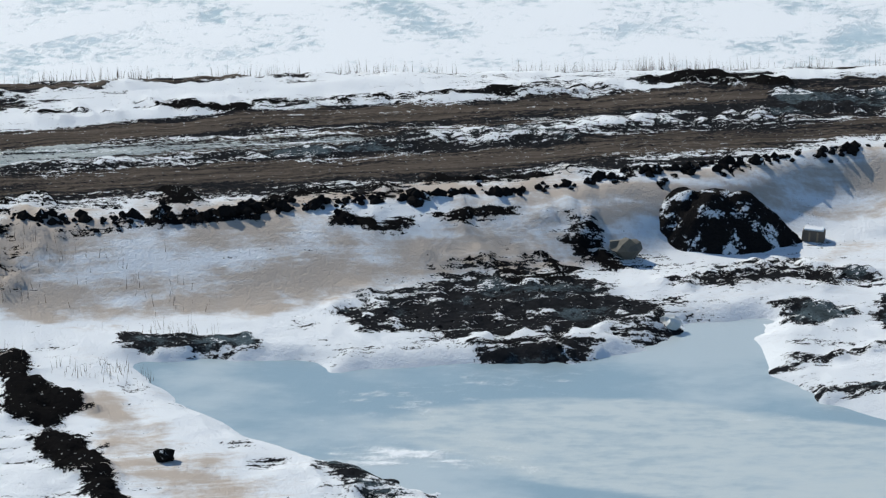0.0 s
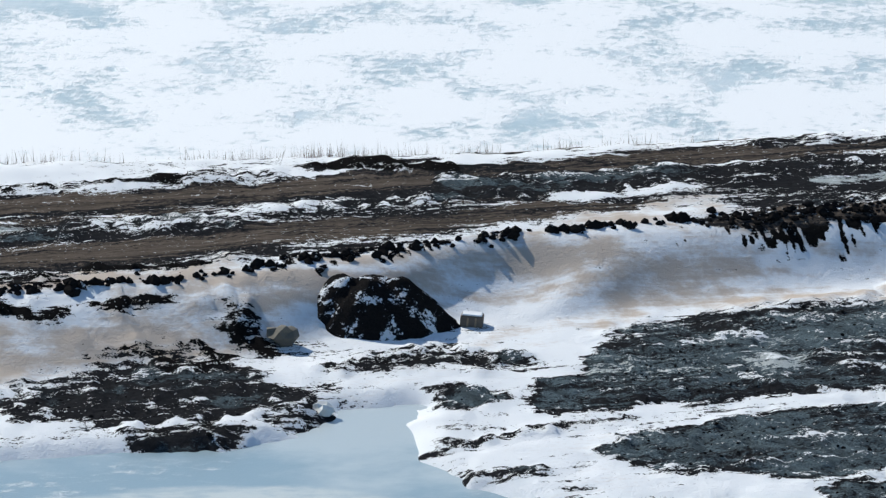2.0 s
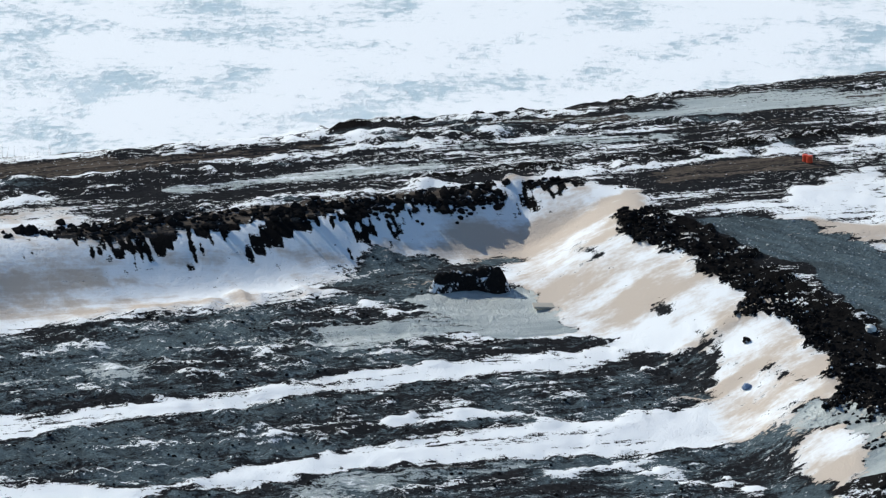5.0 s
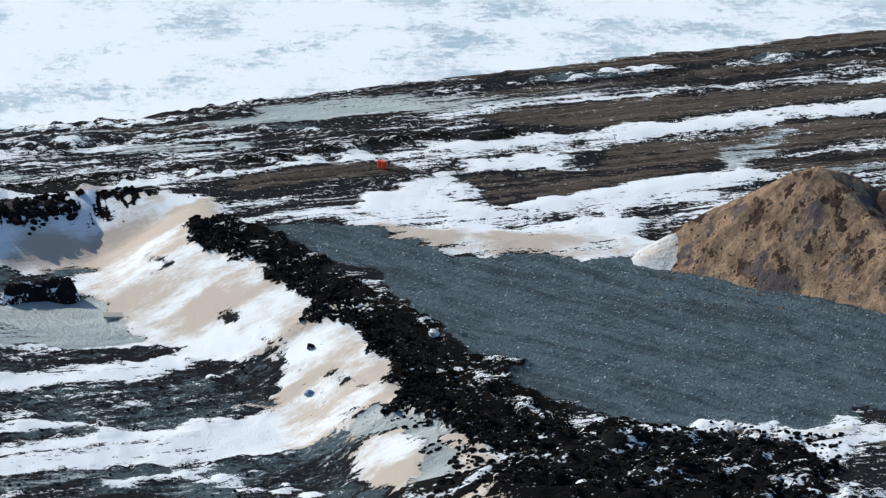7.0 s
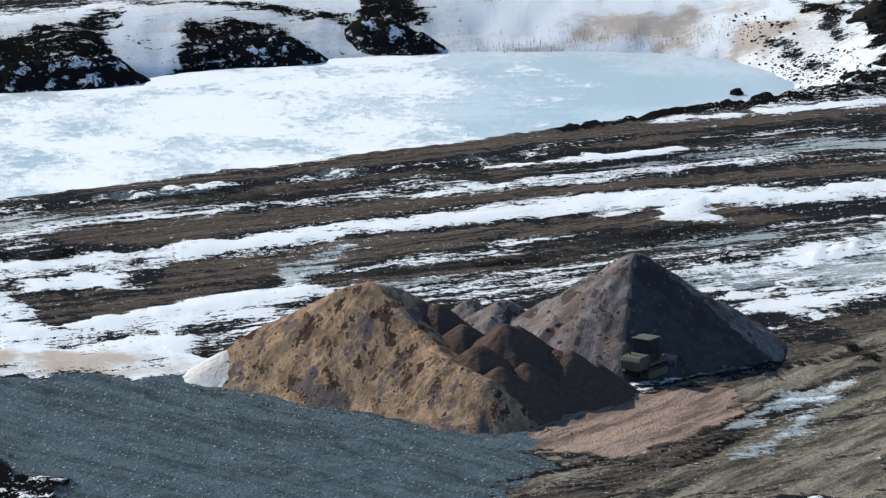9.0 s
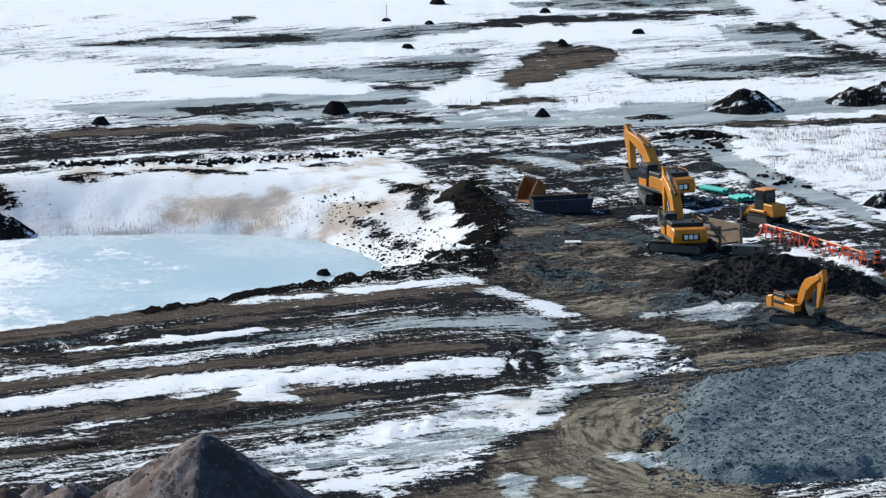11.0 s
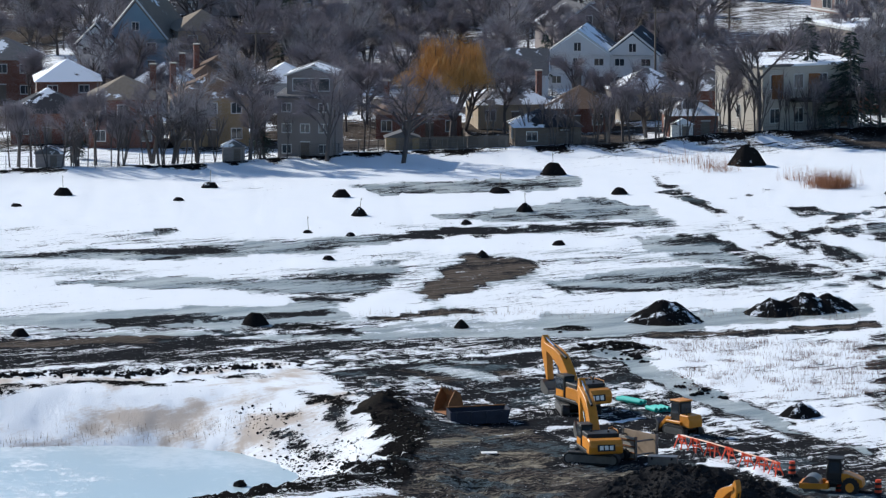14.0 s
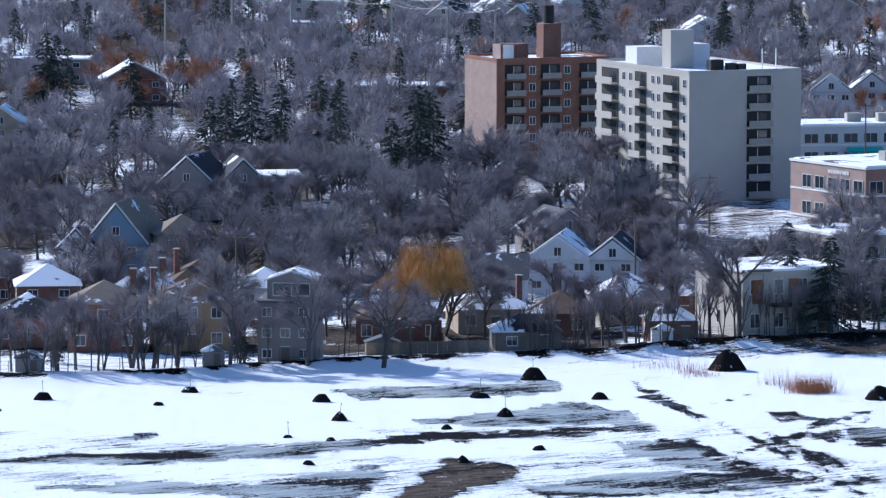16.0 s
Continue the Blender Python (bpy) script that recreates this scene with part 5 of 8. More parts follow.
M_SAND = mottled("brown_sand", (0.2, 0.137, 0.093), (0.46, 0.315, 0.205), (0.07, 0.047, 0.037), (0.15, 0.12, 0.115))
# dark sand tone that stands in for shade as well as damp
M_DAMPSHADE = earth("damp_sand", (0.05, 0.036, 0.031), (0.19, 0.13, 0.105), (0.1, 0.077, 0.07), 0.5)
# darker damp grit with the cut face's shade put into its colour
M_SHADEGRIT = earth("shaded_grit", (0.036, 0.034, 0.038), (0.13, 0.123, 0.131), (0.062, 0.058, 0.062), 0.4)
M_GRIT = mottled("grey_sand", (0.14, 0.122, 0.12), (0.29, 0.25, 0.24), (0.09, 0.073, 0.068), (0.2, 0.155, 0.135))
M_STONE = earth("crushed_stone", (0.05, 0.066, 0.074), (0.27, 0.33, 0.355), (0.1, 0.13, 0.145), 0.5)
M_SPOIL = earth("brown_spoil", (0.012, 0.011, 0.01), (0.05, 0.044, 0.038), (0.02, 0.018, 0.017), 0.5)
M_YARDSPOIL = earth("dug_clay", (0.011, 0.011, 0.012), (0.05, 0.049, 0.05), (0.022, 0.021, 0.022), 0.8)
M_DRIFT = earth("old_snow", (0.6, 0.57, 0.54), (0.83, 0.84, 0.85), (0.68, 0.62, 0.57), 0.5)
M_SOIL = dusted("black_soil", 0.05)
M_SOILSNOW = dusted("black_soil_snowy", 0.12)


def heap(name, peaks, slope, material, label, category, step=0.35, rough=0.3, group="", floor=None, seed=1, flat=None, cuts=()):
    """A loose heap: the highest of several cones (x, y, height) at the angle of repose, worn by noise.
    cuts: faces dug into it, as a point of the foot, the face's heading and its slope."""
    xs, ys, hs = zip(*peaks)
    m = max(hs) / slope + 2
    gx, gy = np.meshgrid(np.arange(min(xs) - m, max(xs) + m, step), np.arange(min(ys) - m, max(ys) + m, step))
    n1, n2, n3 = field(gx, gy, 6.0, seed + 50, 3), field(gx, gy, 1.6, seed + 60, 3, 0.6), field(gx, gy, 0.6, seed + 70, 2)
    h = np.full(gx.shape, -9.0)
    for px, py, ph in peaks:
        ang = np.arctan2(gy - py, gx - px)
        d = np.hypot(gx - px, gy - py) * (1 + 0.035 * np.sin(ang * 5 + px) + 0.02 * np.sin(ang * 13 + py))
        h = np.maximum(h, ph - slope * (np.sqrt(d * d + 0.06) - 0.24))
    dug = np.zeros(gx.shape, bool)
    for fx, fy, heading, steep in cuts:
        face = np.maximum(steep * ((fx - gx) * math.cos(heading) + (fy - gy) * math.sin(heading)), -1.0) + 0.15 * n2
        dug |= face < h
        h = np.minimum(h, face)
    if flat:
        h = np.minimum(h, flat + 0.25 * n1)
    h = h + rough * (0.9 * n1 + 0.6 * n2 + 0.35 * n3) * ease(-1, 1.5, h)
    z0 = floor if floor is not None else float(np.mean([zat(px, py) for px, py, _ in peaks]))
    keep = h > -0.9
    cell = keep[:-1, :-1] | keep[1:, :-1] | keep[:-1, 1:] | keep[1:, 1:]
    idx = np.arange(gx.size).reshape(gx.shape)
    q = np.stack([idx[:-1, :-1], idx[:-1, 1:], idx[1:, 1:], idx[1:, :-1]], -1)[cell]
    used, inv = np.unique(q, return_inverse=True)
    cx, cy = float(np.mean(xs)), float(np.mean(ys))
    co = np.stack([gx.ravel()[used] - cx, gy.ravel()[used] - cy, np.maximum(h.ravel()[used], -1.0)], -1)
    me = bpy.data.meshes.new(name)
    me.from_pydata(co.tolist(), [], inv.reshape(-1, 4).tolist())
    me.polygons.foreach_set("use_smooth", np.ones(len(me.polygons), bool))
    for mm in material if isinstance(material, tuple) else (material,):
        me.materials.append(mm)
    # cut faces take the second material, darker, with shade painted in
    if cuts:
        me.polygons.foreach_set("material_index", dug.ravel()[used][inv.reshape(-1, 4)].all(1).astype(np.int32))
    ob = new(name, me)
    ob.location = (cx, cy, z0)
    return tagged(ob, label, category, group)


def ridge(*tops):
    """Peaks set closely along a crest."""
    out = []
    for a, b in zip(tops, tops[1:]):
        n = max(2, int(math.dist(a[:2], b[:2]) / 0.45))
        out += [tuple(u + (v - u) * k / n for u, v in zip(a, b)) for k in range(n)]
    return out + [tops[-1]]


sand_heap = heap("sand_mound", ridge((-45.0, 306.9, 1.6), (-44.1, 307.0, 2.3), (-40.7, 307.5, 3.8), (-38.4, 307.6, 5.1), (-36.7, 307.5, 5.65), (-35.4, 306.0, 4.9), (-33.6, 303.5, 3.8), (-32.3, 301.3, 3.3), (-31.2, 299.4, 2.8), (-28.9, 297.3, 2.35))
     + ridge((-36.7, 307.5, 5.6), (-34.9, 308.2, 5.1)), 0.72, M_SAND, "brown sand stockpile with a lit tan slope and slumped ridges", "sand mound", 0.16, 0.1, floor=1.5, seed=3)
# these right-hand loads carry the stockpile's shaded side in their colour
DUMPED = ([(-32.6, 307.4, 4.4), (-33.8, 307.8, 4.6)], [(-30.9, 305.2, 3.7)], [(-28.35, 304.0, 4.0), (-27.6, 304.4, 3.8)], [(-29.6, 301.0, 3.5)], [(-28.2, 298.8, 2.7)], [(-26.9, 300.8, 2.5)], [(-24.4, 303.4, 2.6), (-25.2, 303.6, 2.5)], [(-22.9, 304.4, 1.6)])
for k, tops in enumerate(DUMPED):
    heap("damp_sand_mound", tops, 0.78, M_DAMPSHADE, "truckload of damp sand tipped against the stockpile, its dark tone partly painted shade", "sand mound", 0.16, 0.1, "tipped loads of damp sand", floor=1.5, seed=100 + k)
heap("snow_drift", ridge((-46.6, 305.6, 0.6), (-45.3, 306.0, 1.35), (-44.8, 306.5, 1.75)), 0.62, M_DRIFT, "old dusty snow lying on the foot of the sand stockpile", "snow drift", 0.2, 0.12, floor=1.45, seed=4)
grit_heap = heap("grit_mound", [(-21.05, 315.5, 6.05), (-24.3, 316.6, 3.9), (-26.6, 317.2, 2.6), (-29.6, 319.0, 2.2), (-31.6, 321.0, 1.6), (-18.6, 316.6, 4.2), (-16.2, 318.0, 2.5)], 0.72, (M_GRIT, M_SHADEGRIT),
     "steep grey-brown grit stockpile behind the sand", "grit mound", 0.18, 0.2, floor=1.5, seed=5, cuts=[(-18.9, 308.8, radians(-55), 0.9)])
for pts_, sd in (([(-63.5, 433.0, 1.9), (-60.0, 434.0, 2.1), (-56.0, 434.8, 1.9), (-54.3, 435.0, 1.2)], 91), ([(-80.0, 420.0, 1.8), (-74.0, 422.0, 2.2), (-69.5, 424.5, 2.3)], 92), ([(-50.0, 441.5, 2.6), (-47.5, 441.0, 2.2), (-45.2, 440.6, 1.4)], 93)):
    heap("shore_mound", ridge(*pts_), 0.7, M_SOILSNOW, "black soil slump on the pond shore with snow below it", "soil mound", 0.22, 0.3, "soil slumps along the far shore", floor=-2.2, seed=sd)
heap("soil_stump", ridge((-84.6, 300.9, 1.0), (-82.8, 302.4, 1.15), (-81.4, 302.6, 1.3)), 2.2, M_SOILSNOW, "jagged black block of frozen soil beside the ice", "soil stump", 0.12, 0.22, floor=-1.3, seed=94, flat=1.0)
stone_heap = heap("stone_mound", [(17, 345, 6.4), (24, 340, 7.0), (22, 352, 6.6), (28, 352, 7.0), (17, 354, 5.6), (30, 340, 7.0), (24, 360, 6.0), (15, 336, 5.4)], 0.6, M_STONE,
     "broad stockpile of blue-grey crushed stone", "stone mound", 0.35, 0.25, floor=0.6, seed=7, flat=1.75)
heap("soil_mound", [(-124.4, 279.3, 3.0), (-122.9, 279.8, 3.2), (-121.2, 280.0, 2.9), (-122.5, 278.6, 2.9)], 0.95, M_SOILSNOW,
     "black soil mound streaked with snow at the bank's foot", "soil mound", 0.2, 0.3, floor=-1.1, seed=9, flat=2.7)
yard_heap = heap("yard_spoil_mound", ridge((12.6, 402.8, 1.3), (14.6, 403.2, 2.0), (16.8, 402.4, 2.5), (19.5, 402.0, 2.1)) + [(21.8, 400.6, 1.5), (23.6, 400.0, 1.2)], 0.55, M_YARDSPOIL, "broad heap of dark dug soil in the yard", "soil mound", 0.22, 0.4, seed=11)
heap("bank_spoil_mound", [(-6.8, 441.0, 2.3), (-6.2, 438.0, 1.5), (-5.5, 434.0, 0.9), (-4.6, 430.0, 0.7)], 0.62, M_SPOIL, "dark spoil heap along the pond bank", "soil mound", 0.3, 0.4, floor=0.2, seed=13)
berm_heap = heap("black_berm", [(-47, 264.5, 0.9), (-43.5, 264, 1.2), (-40, 264.5, 1.05), (-36.5, 262.5, 0.9), (-45, 260, 1.2), (-40, 259, 1.2), (-49, 258, 0.8)], 0.35, M_SOILSNOW,
     "rough black soil berm beside the stone platform", "soil berm", 0.25, 0.4, floor=1.2, seed=15)
for k, (px, py, h, s) in enumerate(((19.1, 496, 2.2, 0.62), (32.6, 502, 1.7, 0.6), (29.6, 500.5, 1.5, 0.6), (35.0, 503, 1.4, 0.6), (28.4, 439, 1.05, 1.0))):
    heap("spoil_mound", [(px, py, h), (px + 0.8, py + 0.3, h * 0.8), (px - 0.7, py + 0.2, h * 0.7)], s, M_SOILSNOW, "black spoil heap with snow in its hollows", "soil mound", 0.22, 0.3,
         "spoil heaps beside the ice", seed=20 + k)
MOUNDS = [(-19.6, 493.2, 1.9), (-41.2, 486, 1.1), (-0.1, 491.2, 0.9), (10.4, 609, 2.2), (4.1, 592.2, 1.7), (17.6, 590.8, 1.3), (6.8, 575.9, 1.3), (0.4, 565.4, 0.8),
          (-11.3, 572, 1.1), (-13.7, 588.6, 1.4), (-28.8, 596.7, 1.4), (-31.7, 585, 0.8), (-45, 590, 1.5), (-49.4, 580.5, 0.8), (33.3, 618, 3.4), (-13.8, 537.4, 0.8),
          (10, 548.3, 0.9), (2, 539.6, 0.9), (-16.5, 558, 0.6), (-11.9, 555.8, 0.6), (49, 590.9, 2.4)]
M_STAKE = plain("stake_wood", (0.3, 0.26, 0.2), 0.9)


def survey_stake(px, py, z, lean):
    root = base("survey_stake", pose(px, py, z, lean, lean * 0.6, 0), "thin wooden survey stake stuck in a soil mound", "stake", "survey stakes on the mounds")
    part("stick", one(tube, (0, 0, -0.4), (0, 0, 1.5), 0.035, 0.03, 5), M_STAKE, root)
    part("flagging", one(box, (0.05, 0, 1.35), (0.12, 0.02, 0.1)), M_STAKE, root)


for k, (px, py, h) in enumerate(MOUNDS):
    heap("test_mound", [(px, py, h * 0.8), (px + 0.26 * h, py, h * 0.62), (px - 0.22 * h, py + 0.2, h * 0.56)], 1.6, M_SOIL, "small steep black soil mound on the snow", "soil mound", 0.13 if h < 1.6 else 0.2, 0.14,
         "soil mounds dotted over the snowfield", seed=40 + k, flat=h * (0.6, 0.5, 0.68)[k % 3])
    if k in (3, 4, 6, 8, 10, 12, 14, 18):
        survey_stake(px + 0.1, py, zat(px, py) + h * 0.45, (-6, 4, 9)[k % 3])



def clod_mesh(seed, r, squash=0.7, cuts=1):
    bm = bmesh.new()
    bmesh.ops.create_icosphere(bm, subdivisions=cuts + 1, radius=r)
    rnd = random.Random(seed)
    for v in bm.verts:
        v.co *= 1 + rnd.uniform(-0.28, 0.28)
        v.co.z *= squash
    return bm


def boulder(px, py, r, material, label, seed, name="boulder", sink=0.25):
    ob = part(name, clod_mesh(seed, r, 0.75), material)
    ob.location = (px, py, zat(px, py) + r * (0.75 - sink))
    ob.rotation_euler = (0, 0, seed)
    return tagged(ob, label, "boulder")


M_ROCK = plain("grey_rock", (0.13, 0.12, 0.1), 0.9, 0, 0.4, 1.2, 0.4)
boulder(-126.0, 273.0, 0.85, M_ROCK, "grey-brown boulder half sunk in snow", 3)
boulder(-119.4, 261.0, 0.55, M_MARK, "pale rock at the edge of the dark gravel", 5)
boulder(-62.5, 279.2, 0.26, plain("blue_rock", (0.16, 0.24, 0.38), 0.8), "blue-grey rock in the snow gully", 7)
boulder(-56.5, 285.6, 0.3, M_MARK, "pale flat stone on the berm edge", 9)
boulder(-63.5, 285.4, 0.24, M_SOIL, "dark clod on the snow slope", 11, "clod")
boulder(-18.0, 421.9, 0.5, M_SOIL, "dark rock frozen into the pond", 13, "rock", 0.0).location.z = -2.1
boulder(-134.9, 227.2, 0.5, M_SOIL, "dark rock on the snow bank", 15)
boulder(-145.9, 266.0, 0.4, M_SOIL, "dark clod on the bank", 17, "clod")
slab = base("concrete_slab", pose(-77.7, 298.7, zat(-77.7, 298.7) + 0.05, 4, 3, 20), "pale broken slab lying on the ice", "slab")
part("slab", one(box, (0, 0, 0.05), (1.4, 0.9, 0.14), (0, 0, 0), 0.03), M_CONCRETE, slab)
vault = base("concrete_box", pose(-117.2, 281.0, zat(-117.2, 281.0) - 0.15, 0, 4, 12) @ Matrix.Diagonal((0.72, 0.72, 0.72, 1)), "small open concrete manhole box with snow on its lid", "concrete box")
for ox, oy, sx, sy in ((0, -0.62, 1.8, 0.16), (0, 0.62, 1.8, 0.16), (-0.82, 0, 0.16, 1.1), (0.82, 0, 0.16, 1.1)):
    part("side", one(box, (ox, oy, 0.5), (sx, sy, 1.0), (0, 0, 0), 0.02), M_GREYTIMBER, vault)
for px in (-0.3, 0.35):
    part("rib", one(box, (px, -0.74, 0.5), (0.14, 0.1, 0.96)), M_TIMBER, vault)
part("lid", one(box, (0, 0, 1.04), (1.7, 1.3, 0.1)), M_GREYTIMBER, vault)
part("snow_cap", one(box, (0.0, 0, 1.14), (1.6, 1.2, 0.14), (0, 0, 0), 0.05), plain("cap_snow", (0.83, 0.86, 0.89), 0.8, 0, 0.06), vault)
drum = base("orange_drum", pose(-66.5, 328.0, zat(-66.5, 328), 0, 0, 0), "two bright orange drums at the roadside", "drum")
drum.scale = (0.75, 0.75, 0.75)
for ox, oy, r in ((0, 0, 0.26), (0.42, -0.4, 0.27)):
    d = part("drum", one(tube, (ox, oy, 0), (ox, oy, 0.6), r, r * 0.9, 14), M_ORANGE, drum)
    part("hoop", one(tube, (ox, oy, 0.4), (ox, oy, 0.48), r * 1.06, n=14), M_ORANGE, d)


def scatter_clods(name, count, place, sizes, material, label, seed, where="peat", on=None):
    """Many loose lumps in one mesh."""
    rnd = random.Random(seed)
    shapes = []
    for k in range(5):
        bm = bmesh.new()
        bmesh.ops.create_icosphere(bm, subdivisions=1, radius=1)
        r2 = random.Random(seed * 7 + k)
        co = np.array([v.co * (1 + r2.uniform(-0.35, 0.35)) for v in bm.verts])
        tri = np.array([[v.index for v in f.verts] for f in bm.faces])
        bm.free()
        shapes.append((co, tri))
    spots = np.array([place(rnd) for _ in range(count)])
    zs, over, under = land(spots[:, 0], spots[:, 1])
    good = {"peat": (under[2] > 0.5) & (over[0] < 0.5), "bare": (over[0] < 0.42) & (over[2] < 0.5) & (zs < -0.6), "stone": under[1] > 0.5, "any": over[0] < 9}[where]
    spots, zs = spots[good], zs[good]
    if on:
        tree = BVHTree.FromPolygons([v.co + on.location for v in on.data.vertices], [p.vertices[:] for p in on.data.polygons])
        hits = [tree.ray_cast(Vector((a, b, 60)), Vector((0, 0, -1)))[0] for a, b in spots]
        zs = np.array([max(z, h.z) if h else z for z, h in zip(zs, hits)])
    V, T, n = [], [], 0
    for (px, py), z in zip(spots, zs):
        co, tri = shapes[rnd.randrange(5)]
        s = rnd.uniform(*sizes) * rnd.choice((0.6, 0.8, 1.0, 1.3))
        a = rnd.uniform(0, 6.28)
        c, d = math.cos(a), math.sin(a)
        x, y = co[:, 0] * c - co[:, 1] * d, co[:, 0] * d + co[:, 1] * c
        V.append(np.stack([px + x * s, py + y * s * rnd.uniform(0.7, 1.2), z + co[:, 2] * s * 0.75 + s * 0.1], -1))
        T.append(tri + n)
        n += len(co)
    me = bpy.data.meshes.new(name)
    me.from_pydata(np.concatenate(V).tolist(), [], np.concatenate(T).tolist())
    me.materials.append(material)
    return tagged(new(name, me), label, "clods", kind="stuff")


def along(pts, spread):
    lens = np.cumsum([0] + [math.dist(a, b) for a, b in zip(pts, pts[1:])])

    def pick(rnd):
        s = rnd.uniform(0, lens[-1])
        i = min(int(np.searchsorted(lens, s, "right")) - 1, len(pts) - 2)
        t = (s - lens[i]) / (lens[i + 1] - lens[i])
        (ax, ay), (bx, by) = pts[i], pts[i + 1]
        return ax + (bx - ax) * t + rnd.gauss(0, spread), ay + (by - ay) * t + rnd.gauss(0, spread)
    return pick


scatter_clods("bank_clods", 2600, along(BANK_TOP[1:10], 1.0), (0.08, 0.26), M_SOIL, "black soil clods along the top of the bank", 3)
scatter_clods("bank_teeth", 520, along([(-107.4, 300.0), (-100, 305.2), (-91.6, 310.4), (-84.5, 316.2)], 0.75), (0.1, 0.34), M_SOIL, "black frozen clods stuck in the snowy bank face", 4, "any")
scatter_clods("bank_edge_clods", 330, along([(-158.5, 258.2), (-145, 266.2), (-132.2, 276.6), (-118.8, 291.4), (-108, 300)], 0.4), (0.16, 0.42), M_SOIL, "large black clods along the edge of the bank", 6, "any")
scatter_clods("rim_clods", 1500, along(RIM[1:], 0.9), (0.08, 0.2), M_SOIL, "black soil clods along the pond rim", 5)
scatter_clods("berm_clods", 4200, along(BANK_TOP[9:16], 1.5), (0.06, 0.17), M_SOIL, "black clods tumbled along the berm", 7)
scatter_clods("heap_clods", 1400, lambda r: (r.uniform(-52, -32), r.uniform(255, 268)), (0.06, 0.2), M_SOIL, "black clods on the soil berm", 9, "any", berm_heap)
scatter_clods("pond_bank_clods", 500, along([(-8, 452), (-7, 440), (-5, 430), (-3, 420), (-1, 408), (-12, 411)], 2.0), (0.1, 0.26), M_SPOIL, "dark clods on the pond bank", 11)
scatter_clods("shore_specks", 520, along([(-19, 446), (-15.5, 438), (-12.5, 429), (-10, 421), (-13, 434), (-10.5, 427)], 1.5), (0.04, 0.13), M_SOIL, "dark specks of soil melted out of the snowy pond bank", 12, "any")
scatter_clods("brink_clods", 420, along([(-42, 458), (-30, 459.5), (-22, 462), (-16, 466)], 0.9), (0.1, 0.28), M_SOIL, "black clods along the brink of the pond bank", 14, "any")
scatter_clods("channel_clods", 260, along([(9, 486), (14, 478), (16, 470), (20, 456), (25, 445)], 1.3), (0.15, 0.4), M_SOIL, "dark clods beside the ice channel", 13)
scatter_clods("gravel_stones", 5200, lambda r: (r.uniform(-72, -23), r.uniform(266, 313)), (0.02, 0.075), plain("pale_stone", (0.4, 0.43, 0.45), 0.9, 0, 0.5, 1.0), "pale stones strewn over the crushed-stone platform", 15, "stone")
scatter_clods("basin_rubble", 3500, lambda r: (r.uniform(-136, -62), r.uniform(252, 306)), (0.03, 0.11), M_SOIL, "dark rubble lumps strewn over the basin", 17, "bare")


def reed_bed(name, spots, blades, height, material, label, seed):
    """Dry stems, each a thin bent blade, in one mesh."""
    rnd = random.Random(seed)
    pts = np.array([(px + rnd.gauss(0, r), py + rnd.gauss(0, r * 0.7)) for px, py, r in spots for _ in range(blades)])
    zs = land(pts[:, 0], pts[:, 1])[0]
    V, T = [], []
    for (px, py), z in zip(pts, zs):
        h, a, w = height * rnd.uniform(0.35, 1.25), rnd.uniform(0, 6.28), rnd.uniform(0.01, 0.024)
        lx, ly = rnd.gauss(0, 0.16) * h, rnd.gauss(0, 0.16) * h
        i = len(V)
        c, s = math.cos(a) * w, math.sin(a) * w
        V += [(px - c, py - s, z - 0.1), (px + c, py + s, z - 0.1), (px + lx, py + ly, z + h)]
        T.append((i, i + 1, i + 2))
    me = bpy.data.meshes.new(name)
    me.from_pydata(V, [], T)
    me.materials.append(material)
    return tagged(new(name, me), label, "reeds", kind="stuff")


M_STRAW = plain("dry_straw", (0.22, 0.15, 0.1), 0.95, 0, 0.4)
M_WEED = plain("red_weeds", (0.2, 0.12, 0.095), 0.95, 0, 0.4)
M_TWIGGY = plain("dry_stems", (0.16, 0.115, 0.085), 0.95, 0, 0.4)
rnd0 = random.Random(4)
def on_rim(px):
    return float(np.interp(px, [p[0] for p in RIM], [p[1] for p in RIM]))


reed_bed("rim_reeds", [(px, on_rim(px) - 2.2 + rnd0.uniform(-1.2, 0.8), 0.7) for i in range(110) for px in [-182 + i * 0.62 + rnd0.uniform(-0.5, 0.5)] if rnd0.random() < 0.8],
         26, 1.0, M_TWIGGY, "thin dry reeds along the pond rim", 1)
reed_bed("reed_clump", [(px, on_rim(px) - 2.0 + rnd0.uniform(-0.6, 0.4), 0.5) for px in np.arange(-143.5, -133.5, 0.55)], 60, 1.3, M_TWIGGY, "dense clump of dry reeds at the pond edge", 2)
reed_bed("rim_grass", [(-100 + i * 3.1, 339.5 + i * 2.35, 1.2) for i in range(26)], 26, 0.8, M_TWIGGY, "sparse dry grass along the rim", 3)
reed_bed("shore_reeds", [(-62 + i * 1.8, 433.5 + min(i, 16) * 0.55, 1.6) for i in range(7, 26)], 40, 0.6, M_STRAW, "straw-coloured reeds under the pond bank", 5)
reed_bed("field_reeds", [(rnd0.uniform(19, 38), 446 + 36 * rnd0.random() ** 0.7, rnd0.choice((0.5, 0.9, 1.6))) for _ in range(95)], 70, 0.42, M_WEED, "thin red-brown weeds standing in snow", 6)
